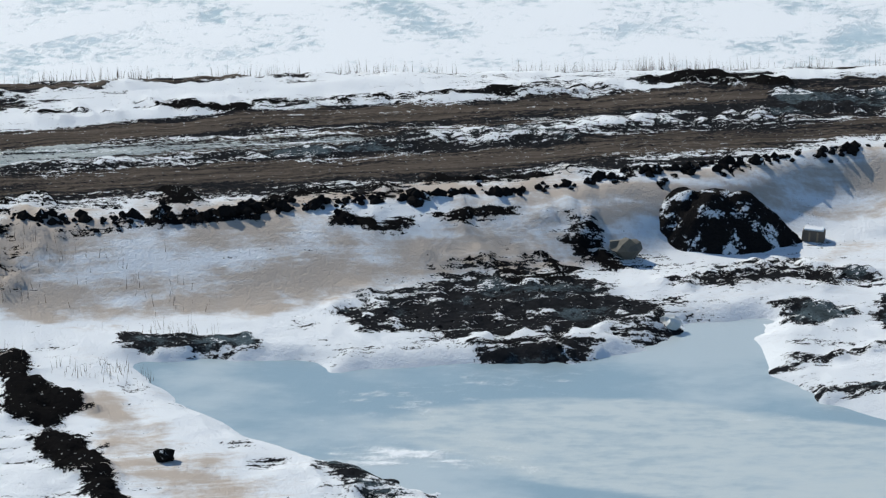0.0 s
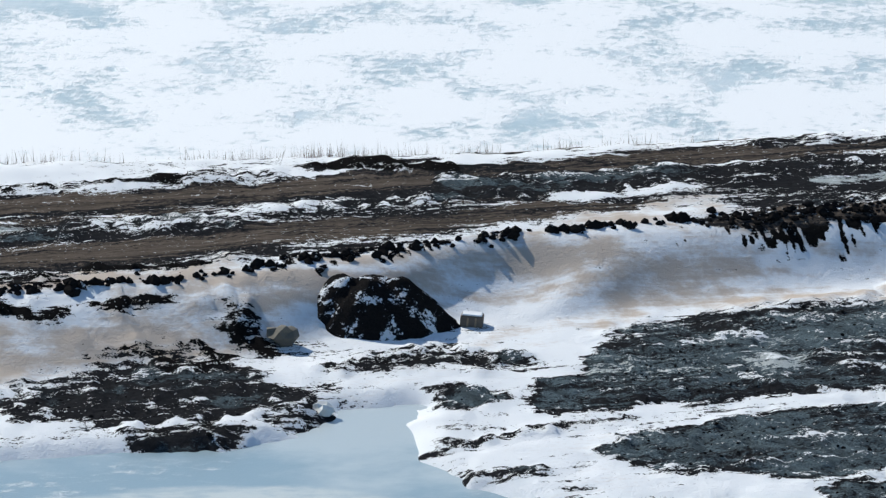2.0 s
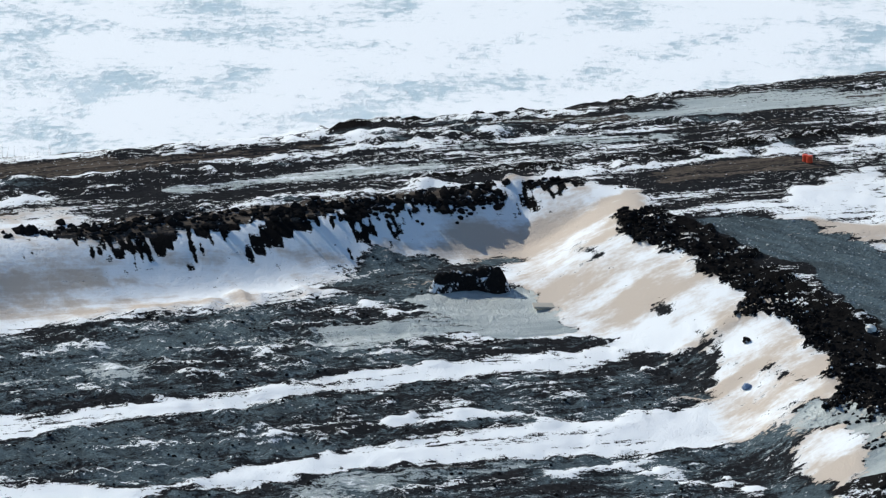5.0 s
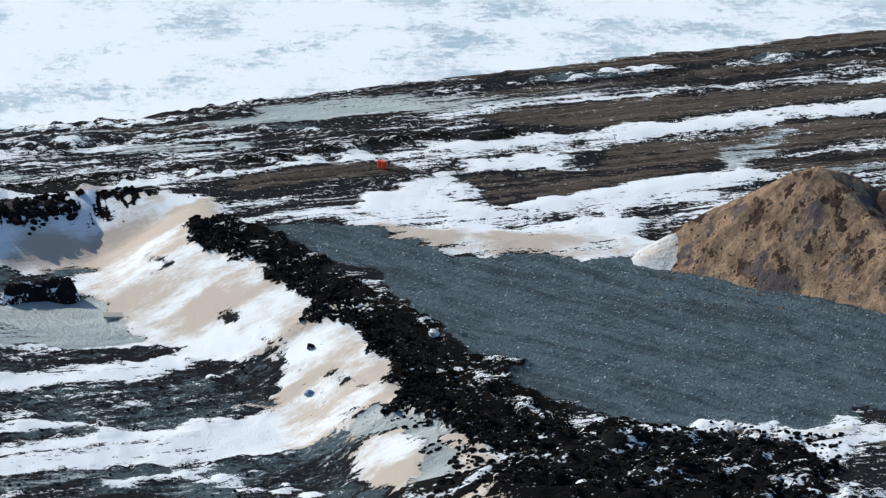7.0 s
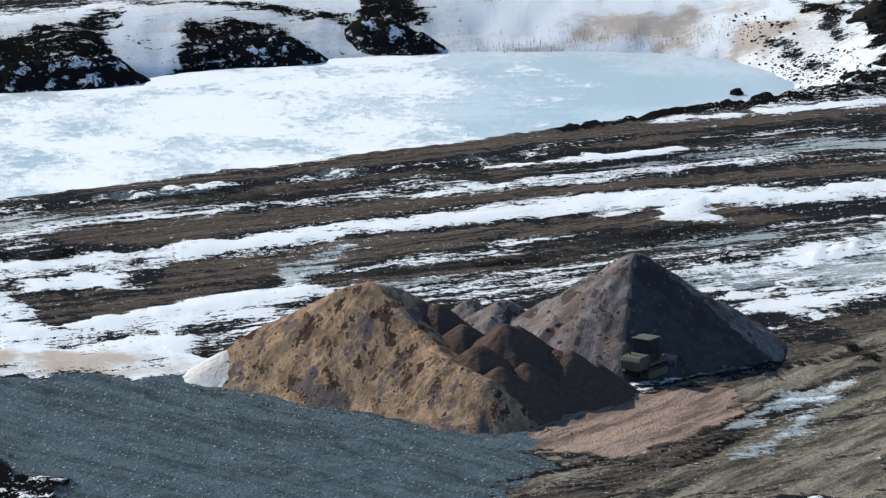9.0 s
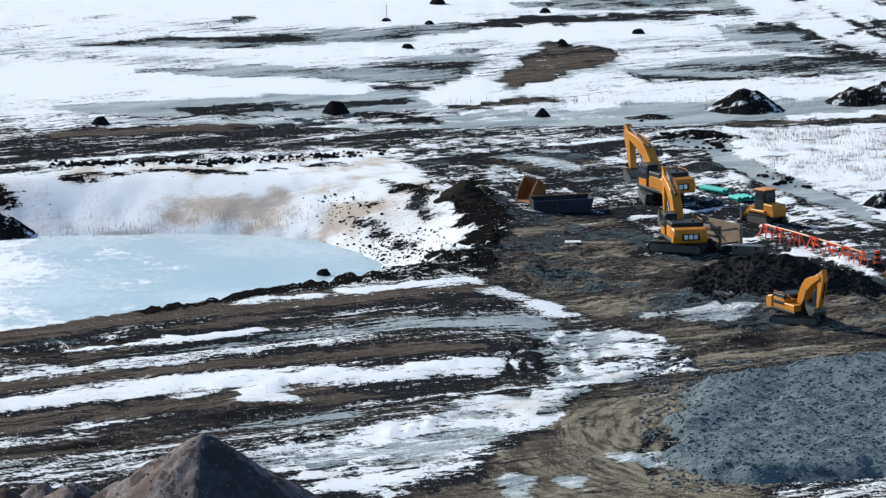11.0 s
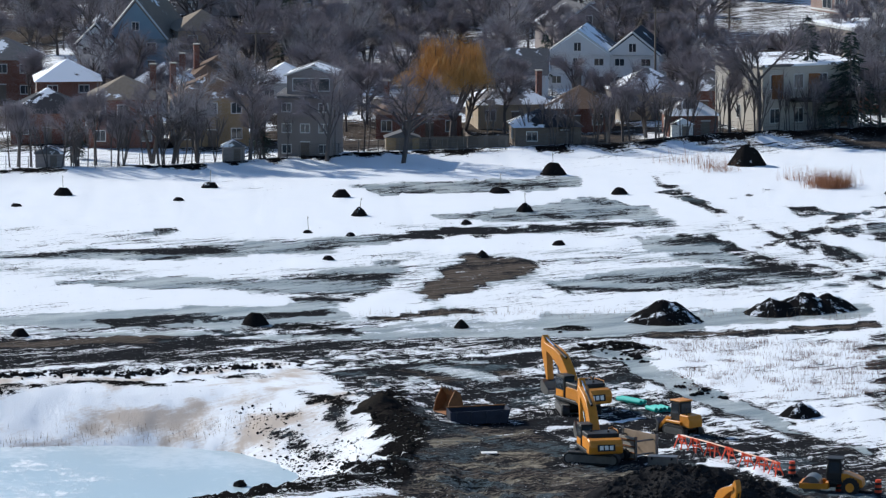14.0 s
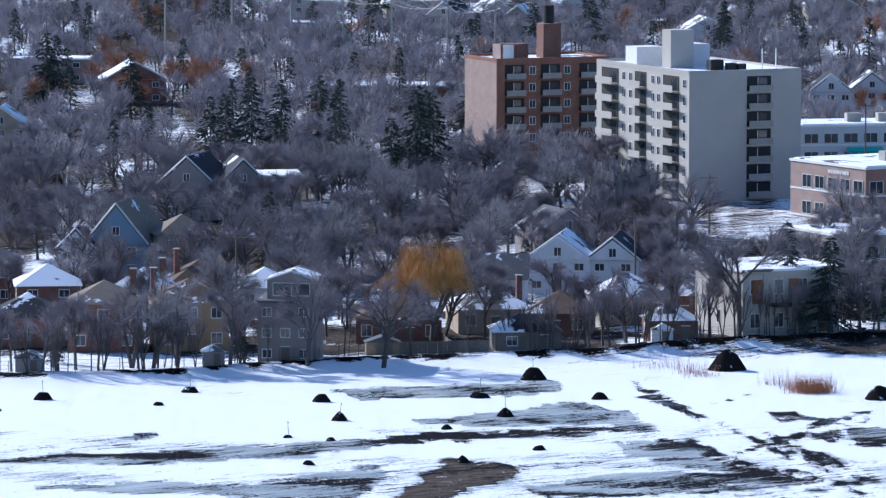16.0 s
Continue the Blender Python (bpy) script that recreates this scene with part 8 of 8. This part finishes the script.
# fence and sheds at the edge of the site


def post_line(pts, gap):
    out, carry = [], 0.0
    for (ax, ay), (bx, by) in zip(pts, pts[1:]):
        n = math.dist((ax, ay), (bx, by))
        s = carry
        while s < n:
            out.append((ax + (bx - ax) * s / n, ay + (by - ay) * s / n))
            s += gap
        carry = s - n
    return out


fence = base("wire_fence", Matrix.Identity(4), "chain-link fence on thin posts along the snow edge", "fence")
posts = post_line(FENCE, 2.6)
mesh_bm = bmesh.new()
for a, b2 in zip(posts, posts[1:]):
    za, zb = zat(*a), zat(*b2)
    part("post", one(tube, (*a, za - 0.1), (*a, za + 1.5), 0.045, n=5), M_STEEL, fence)
    for h in (0.1, 0.5, 0.95, 1.45):
        part("wire", one(tube, (*a, za + h), (*b2, zb + h), 0.018, n=3), M_STEEL, fence)
    for k in range(9):
        t = (k + 0.5) / 9
        q = (a[0] + (b2[0] - a[0]) * t, a[1] + (b2[1] - a[1]) * t, za + (zb - za) * t)
        tube(mesh_bm, (q[0] - 0.25, q[1], q[2] + 0.1), (q[0] + 0.25, q[1], q[2] + 1.45), 0.01, n=3, caps=False)
tagged(part("chain_mesh", mesh_bm, M_STEEL, fence), kind="stuff")
wood_fence = base("board_fence", Matrix.Identity(4), "weathered brown board fence behind the bungalow", "fence")
bp = post_line([(-8, 630.5), (0, 632.2), (6.5, 632.6)], 1.25) + post_line([(1.0, 633.5), (-0.5, 648.0)], 1.25)
for (ax, ay), (bx, by) in zip(bp, bp[1:]):
    if math.dist((ax, ay), (bx, by)) < 2:
        za = zat(ax, ay)
        part("panel", one(box, ((ax + bx) / 2, (ay + by) / 2, za + 0.75), (1.22, 0.06, 1.5), (0, 0, math.degrees(math.atan2(by - ay, bx - ax)))), M_GREYTIMBER, wood_fence)
for px, py, w, label, mt in ((-7.3, 632.0, 4.0, "small tan garden shed by the fence", W_YEL), (-48.2, 613.5, 3.4, "grey garden shed behind the fence", W_GREY), (-27.0, 618.5, 2.6, "low snowy hutch behind the fence", W_GREY), (26.8, 645.0, 2.6, "small white camper under trees", M_MARK)):
    shed = base("shed", pose(px, py, zat(px, py) - 0.1, 0, 0, 4), label, "shed")
    part("wall", one(box, (0, 0, 0.9), (w, 2.4, 1.8)), mt, shed)
    part("roof", one(prism, [(-w / 2 - 0.2, 1.75), (w / 2 + 0.2, 1.75), (0, 2.5)], -1.4, 1.4), R_GREY, shed)
    part("door", one(box, (0.4, -1.22, 0.8), (0.8, 0.08, 1.5)), M_GREYTIMBER, shed)


def utility_pole(px, py, h, arms, label, metal=False):
    root = base("utility_pole", pose(px, py, zat(px, py) - 0.3), label, "utility pole", "utility poles")
    part("pole", one(tube, (0, 0, 0), (0, 0, h), 0.24 if metal else 0.16, 0.14 if metal else 0.11, 8), M_CONCRETE if metal else M_GREYTIMBER, root)
    for k in range(arms):
        part("cross_arm", one(box, (0, 0, h - 0.5 - k * 1.8), (3.0, 0.16, 0.16)), M_CONCRETE if metal else M_GREYTIMBER, root)
    return root


PYLONS = [(-62, 1180, 20), (-46.5, 1165, 20), (-33, 1150, 19), (-21.5, 1140, 19), (-11, 1130, 18.5), (1.0, 1120, 18), (11, 1112, 18)]
for px, py, h in PYLONS:
    utility_pole(px, py, h, 3, "tall pale power pole with cross arms over the woods", True)
lines = base("power_lines", Matrix.Identity(4), "sagging pale power lines between the poles", "power line")
for (ax, ay, ah), (bx, by, bh) in zip(PYLONS, PYLONS[1:]):
    for k in range(3):
        for off in (-1.3, 1.3):
            bm, prev = bmesh.new(), None
            for i in range(9):
                t = i / 8
                q = (ax + (bx - ax) * t + off, ay + (by - ay) * t, zat(ax, ay) - 0.8 + ah + (bh - ah) * t - k * 1.8 - 1.2 * 4 * t * (1 - t))
                if prev:
                    tube(bm, prev, q, 0.035, n=3, caps=False)
                prev = q
            part("wire", bm, M_MARK, lines)
for px, py, h in ((-26.2, 668.0, 11.5), (25.2, 690.0, 12), (39, 772, 9), (69, 862, 12)):
    utility_pole(px, py, h, 1, "timber street pole with one cross arm")

# ---- trees ----
M_BARK = plain("grey_bark", (0.085, 0.073, 0.07), 0.95, 0, 0.4, 2.0)
# twigs lifted and cooled, the far ones more, standing in for distance haze
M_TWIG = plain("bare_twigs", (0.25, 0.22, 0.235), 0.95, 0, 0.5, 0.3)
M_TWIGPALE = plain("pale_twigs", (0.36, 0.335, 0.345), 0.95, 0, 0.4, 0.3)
M_HAZETWIG = plain("hazed_far_twigs", (0.33, 0.295, 0.315), 0.95, 0, 0.5, 0.1)
M_TWIGRED = plain("russet_twigs", (0.33, 0.16, 0.09), 0.95, 0, 0.4, 0.3)
M_WILLOW = plain("golden_willow_twigs", (0.5, 0.26, 0.075), 0.9, 0, 0.3, 0.5)
M_NEEDLE = plain("dark_needles", (0.03, 0.05, 0.04), 0.9, 0, 0.5, 0.5)
M_PINE = plain("pine_needles", (0.045, 0.06, 0.03), 0.9, 0, 0.5, 0.5)
M_BIRCH = plain("birch_bark", (0.5, 0.48, 0.45), 0.9, 0, 0.3, 2.0)


class Soup:
    """Collects triangles and tapered limbs."""
    def __init__(self):
        self.v, self.f = [], []

    def limb(self, a, b, r0, r1, n=4):
        a, b = Vector(a), Vector(b)
        d = (b - a).normalized()
        u = d.orthogonal().normalized()
        w = d.cross(u)
        i = len(self.v)
        for p, r in ((a, r0), (b, r1)):
            for k in range(n):
                t = math.tau * k / n
                self.v.append(tuple(p + u * math.cos(t) * r + w * math.sin(t) * r))
        for k in range(n):
            self.f.append((i + k, i + (k + 1) % n, i + n + (k + 1) % n, i + n + k))

    def blade(self, a, d, length, width, rnd):
        a, d = Vector(a), Vector(d).normalized()
        s = d.cross(Vector((rnd.uniform(-1, 1), rnd.uniform(-1, 1), rnd.uniform(-1, 1)))).normalized() * width
        i = len(self.v)
        self.v += [tuple(a - s), tuple(a + s), tuple(a + d * length)]
        self.f.append((i, i + 1, i + 2))

    def mesh(self, name, material):
        me = bpy.data.meshes.new(name)
        me.from_pydata(self.v, [], self.f)
        me.materials.append(material)
        return me


def away(rnd, d, spread):
    q = Vector((rnd.gauss(0, 1), rnd.gauss(0, 1), rnd.gauss(0, 1))).normalized()
    return (Vector(d).normalized() + q * spread).normalized()


def bare_tree(seed, h, spread, twigs, droop=0.0, trunks=1, depth=3, blade=(0.9, 0.03), soups=None, origin=(0, 0, 0), thick=1.0):
    """Trunk and limbs in one soup, the fine twigs of the crown in another."""
    rnd = random.Random(seed)
    wood, crown = soups or (Soup(), Soup())
    tips = []

    def grow(p, d, length, r, level):
        q = p + d * length
        wood.limb(p, q, r, r * 0.62, 5 if level == 0 else 4 if level == 1 else 3)
        tips.append((p, q, level))
        if level >= depth:
            return
        for k in range(rnd.choice((3, 4)) if level else rnd.choice((4, 5, 6))):
            t = rnd.uniform(0.45, 1.0)
            nd = away(rnd, d, spread * rnd.uniform(0.6, 1.2))
            nd.z = abs(nd.z) * (0.9 if level < 2 else 0.7) + 0.08
            grow(p + (q - p) * t, nd.normalized(), length * rnd.uniform(0.5, 0.72), r * 0.52, level + 1)

    for k in range(trunks):
        grow(Vector(origin), away(rnd, (0, 0, 1), 0.08 if trunks == 1 else 0.3), h * rnd.uniform(0.36, 0.42), h * 0.019 * thick, 0)
    fine = [t for t in tips if t[2] >= min(2, depth)] + [t for t in tips if t[2] == 1]
    for k in range(twigs):
        p, q, _ = rnd.choice(fine)
        a = p + (q - p) * rnd.uniform(0.2, 1.05)
        d = away(rnd, q - p, 0.75)
        if droop:
            d = Vector((d.x * 0.35, d.y * 0.35, -droop)).normalized()
        crown.blade(a, d, blade[0] * rnd.uniform(0.5, 1.4), blade[1] * rnd.uniform(0.6, 1.3), rnd)
    return wood, crown


def conifer(seed, h, width, soups=None, origin=(0, 0, 0), per=24, sag=0.35):
    rnd = random.Random(seed)
    wood, crown = soups or (Soup(), Soup())
    o = Vector(origin)
    wood.limb(o, o + Vector((0, 0, h)), h * 0.018, 0.03, 5)
    n = int(h * 2.6)
    for i in range(n):
        t = (i + 1) / (n + 1)
        z = h * (0.12 + 0.88 * t)
        r = width * (1 - t) ** 0.8 * rnd.uniform(0.7, 1.15) + 0.15
        for k in range(rnd.choice((4, 5, 6))):
            a = rnd.uniform(0, math.tau)
            tip = Vector((math.cos(a) * r, math.sin(a) * r, -sag * r * rnd.uniform(0.5, 1.3)))
            s = o + Vector((0, 0, z))
            for j in range(max(4, int(per * r / width))):
                u = rnd.uniform(0.15, 1)
                d = Vector((math.cos(a) + rnd.gauss(0, 0.6), math.sin(a) + rnd.gauss(0, 0.6), rnd.gauss(-0.35, 0.35)))
                crown.blade(s + tip * u, d, rnd.uniform(0.35, 0.8), rnd.uniform(0.07, 0.16), rnd)
    return wood, crown


def plant(name, soups, m, bark, leaf, label, category, group):
    root = base(name, m, label, category, group)
    for pn, s, mt in (("trunk", soups[0], bark), ("crown", soups[1], leaf)):
        if s.f:
            ob = new(pn, s.mesh(pn, mt))
            ob.parent = root
    return root


rnd1 = random.Random(11)
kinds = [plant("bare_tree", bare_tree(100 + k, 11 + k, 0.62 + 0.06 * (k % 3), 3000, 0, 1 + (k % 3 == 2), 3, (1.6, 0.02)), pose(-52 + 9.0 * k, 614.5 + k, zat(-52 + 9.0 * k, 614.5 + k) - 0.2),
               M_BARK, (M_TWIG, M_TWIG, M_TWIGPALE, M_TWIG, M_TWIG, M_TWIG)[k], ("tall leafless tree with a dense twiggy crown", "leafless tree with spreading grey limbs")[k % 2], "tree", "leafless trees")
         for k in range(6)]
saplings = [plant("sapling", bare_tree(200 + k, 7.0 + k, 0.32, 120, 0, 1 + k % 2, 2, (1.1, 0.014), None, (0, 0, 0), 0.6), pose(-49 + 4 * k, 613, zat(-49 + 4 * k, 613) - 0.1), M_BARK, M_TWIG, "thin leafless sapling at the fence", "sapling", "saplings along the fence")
            for k in range(3)]


def fence_y(px):
    return float(np.interp(px, [p[0] for p in FENCE], [p[1] for p in FENCE]))


def clear_of_houses(px, py, r=5.5):
    return all(math.hypot(px - hx, (py - hy) * 0.6) > r for hx, hy in HOUSE_SPOTS)


HOUSE_SPOTS = [(o.location.x, o.location.y) for o in scene.objects if o.parent is None and o.name.split(".")[0] in ("house", "shed")]
for k in range(105):
    px = rnd1.uniform(-55, 58)
    py = fence_y(px) + rnd1.uniform(0.8, 7)
    if -12 < px < 9 and rnd1.random() < 0.6:
        continue
    copy_thing(saplings[k % 3], pose(px, py, zat(px, py) - 0.1, 0, 0, rnd1.uniform(0, 360)))
big = [(36.4, 645.6, 1.45, 1), (28.2, 646.5, 1.0, 3), (19.5, 640.5, 0.95, 0), (33.0, 650.0, 0.9, 4), (43.5, 651, 0.9, 0), (-36.6, 618.5, 0.9, 5), (-31.5, 621, 0.85, 1), (-23.5, 622, 0.8, 3), (-40.5, 617, 0.8, 0), (52, 656, 1.0, 1),
       (-46, 620, 0.85, 3), (22.5, 645, 0.75, 5), (-2.6, 655, 0.9, 0), (-12.0, 660, 0.9, 1)]
for px, py, s, k in big:
    t = copy_thing(kinds[k], pose(px, py, zat(px, py) - 0.2, 0, 0, rnd1.uniform(0, 360)))
    t.scale = (s, s, s)
count = 0
while count < 235:
    py = 650 + 190 * rnd1.random() ** 0.85
    px = rnd1.uniform(-0.09, 0.09) * py
    if not clear_of_houses(px, py, 4.6):
        continue
    if py < 730 and rnd1.random() < 0.15:
        continue
    if 30 < px < 70 and py > 770:
        continue
    t = copy_thing(kinds[rnd1.choice((0, 1, 2, 3, 5, 0, 3))], pose(px, py, zat(px, py) - 0.2, 0, 0, rnd1.uniform(0, 360)))
    s = rnd1.uniform(0.62, 1.02)
    t.scale = (s, s, s)
    count += 1
def willow(seed, h, r, strands):
    """Limbs rising into a dome, thin strands hanging from it in clumps."""
    rnd = random.Random(seed)
    wood, crown = Soup(), Soup()
    fork = Vector((0.2, 0, h * 0.2))
    wood.limb((0, 0, 0), fork, 0.5, 0.42, 8)
    knots = []
    for k in range(7):
        a, big = k * 0.9 + rnd.uniform(-0.3, 0.3), rnd.uniform(0.66, 1.1)
        mid = fork + Vector((math.cos(a) * r * 0.35, math.sin(a) * r * 0.35, h * rnd.uniform(0.25, 0.38)))
        wood.limb(fork, mid, 0.26, 0.15, 5)
        for j in range(6):
            b, q = a + rnd.uniform(-0.9, 0.9), rnd.uniform(0.15, 0.95) ** 0.7
            top = Vector((math.cos(b) * r * q * big, math.sin(b) * r * q * big, h * (0.46 + 0.5 * big * math.sqrt(1 - q * q) * rnd.uniform(0.75, 1.05))))
            wood.limb(mid, top, 0.13, 0.04, 4)
            knots.append((mid, top))
    for k in range(strands):
        mid, top = rnd.choice(knots)
        p = mid + (top - mid) * rnd.uniform(0.55, 1.05) + Vector((rnd.gauss(0, 0.6), rnd.gauss(0, 0.6), rnd.gauss(0, 0.35)))
        out = Vector((p.x, p.y, 0)) * 0.03
        crown.blade(p, out + Vector((rnd.gauss(0, 0.22), rnd.gauss(0, 0.22), -1 + rnd.random() * 0.8)), rnd.uniform(0.5, 1.9), rnd.uniform(0.012, 0.026), rnd)
    return wood, crown


plant("willow", willow(7, 14.0, 6.8, 10500), pose(-1.3, 641.5, zat(-1.3, 641.5) - 0.2), M_BARK, M_WILLOW, "golden weeping willow without leaves beside the bungalow", "willow", "")
plant("weeping_tree", bare_tree(8, 16.5, 0.9, 12000, 1.2, 3, 4, (1.7, 0.03)), pose(27.0, 771.5, zat(27, 771.5) - 0.2), M_BARK, M_TWIGPALE, "large grey weeping tree without leaves", "tree", "")
for px, py, s in ((-22.5, 704, 0.95), (-19.5, 708, 0.8), (-60, 840, 1.0)):
    plant("birch", bare_tree(int(900 + px), 12 * s, 0.4, 500, 0, 2, 3, (0.9, 0.025)), pose(px, py, zat(px, py) - 0.2), M_BIRCH, M_TWIGPALE, "white-barked birch without leaves", "birch", "birches")
firs = [plant("spruce", conifer(300 + k, 12.5 + 2 * k, 3.9 + 0.4 * k, None, (0, 0, 0), 30), pose(px, py, zat(px, py) - 0.2), M_BARK, M_NEEDLE, "dark green spruce with drooping boughs", "spruce", "spruces")
        for k, (px, py) in enumerate(((48.0, 652.0), (42.8, 654.5)))]
for px, py, s in ((-24.0, 622.5, 0.45), (-46.0, 624.0, 0.4), (54.5, 668, 0.8), (57, 660, 0.9), (-8, 815, 1.1), (-4, 822, 1.25), (-1.5, 830, 1.1), (-35, 850, 1.0), (-31, 856, 1.15), (-38, 862, 0.9), (-27, 880, 1.0), (-21, 900, 1.1),
                 (-24, 730, 0.75), (-75, 1000, 1.2), (-58, 980, 1.0), (11, 700, 0.6), (60, 1130, 1.0), (4, 905, 0.9), (33, 1200, 1.0), (-15, 1240, 1.0), (20, 1160, 1.0), (38, 655.5, 0.42), (44.5, 649.5, 0.4)):
    t = copy_thing(firs[rnd1.randrange(2)], pose(px, py, zat(px, py) - 0.2, 0, 0, rnd1.uniform(0, 360)))
    t.scale = (s, s, s)
plant("pine", conifer(333, 9, 4.6, None, (0, 0, 0), 30, 0.1), pose(-12.5, 826, zat(-12.5, 826) - 0.2), M_BARK, M_PINE, "broad green pine among bare trees", "pine", "")

# the woods further off, too many to count
wood, crown_a, crown_b, crown_c, crown_n = Soup(), Soup(), Soup(), Soup(), Soup()
skip = [(24, 812, 64, 862), (0, 872, 34, 905), (54, 760, 95, 890)]
for k in range(1500):
    py = 835 + 640 * rnd1.random() ** 0.9
    px = rnd1.uniform(-0.098, 0.098) * py
    if any(x0 < px < x1 and y0 < py < y1 for x0, y0, x1, y1 in skip) or not clear_of_houses(px, py, 7):
        continue
    z = 3.4 * float(ease(625, 950, np.array(py))) + 0.2
    if rnd1.random() < 0.06:
        conifer(k, rnd1.uniform(9, 15), rnd1.uniform(2.2, 3.2), (wood, crown_n), (px, py, z), 6)
        continue
    c = crown_c if (rnd1.random() < 0.025 or (-78 < px < -45 and 985 < py < 1050)) else crown_b if rnd1.random() < 0.3 else crown_a
    bare_tree(k, rnd1.uniform(8, 13), 0.85, 330, 0, 1, 2, (2.1, 0.06), (wood, c), (px, py, z), 0.8)
for nm, s, mt, lb in (("woodland_trunks", wood, M_BARK, "bare trunks and limbs of the far woods"), ("woodland_twigs", crown_a, M_HAZETWIG, "twiggy crowns of the far woods, paled and cooled for haze"),
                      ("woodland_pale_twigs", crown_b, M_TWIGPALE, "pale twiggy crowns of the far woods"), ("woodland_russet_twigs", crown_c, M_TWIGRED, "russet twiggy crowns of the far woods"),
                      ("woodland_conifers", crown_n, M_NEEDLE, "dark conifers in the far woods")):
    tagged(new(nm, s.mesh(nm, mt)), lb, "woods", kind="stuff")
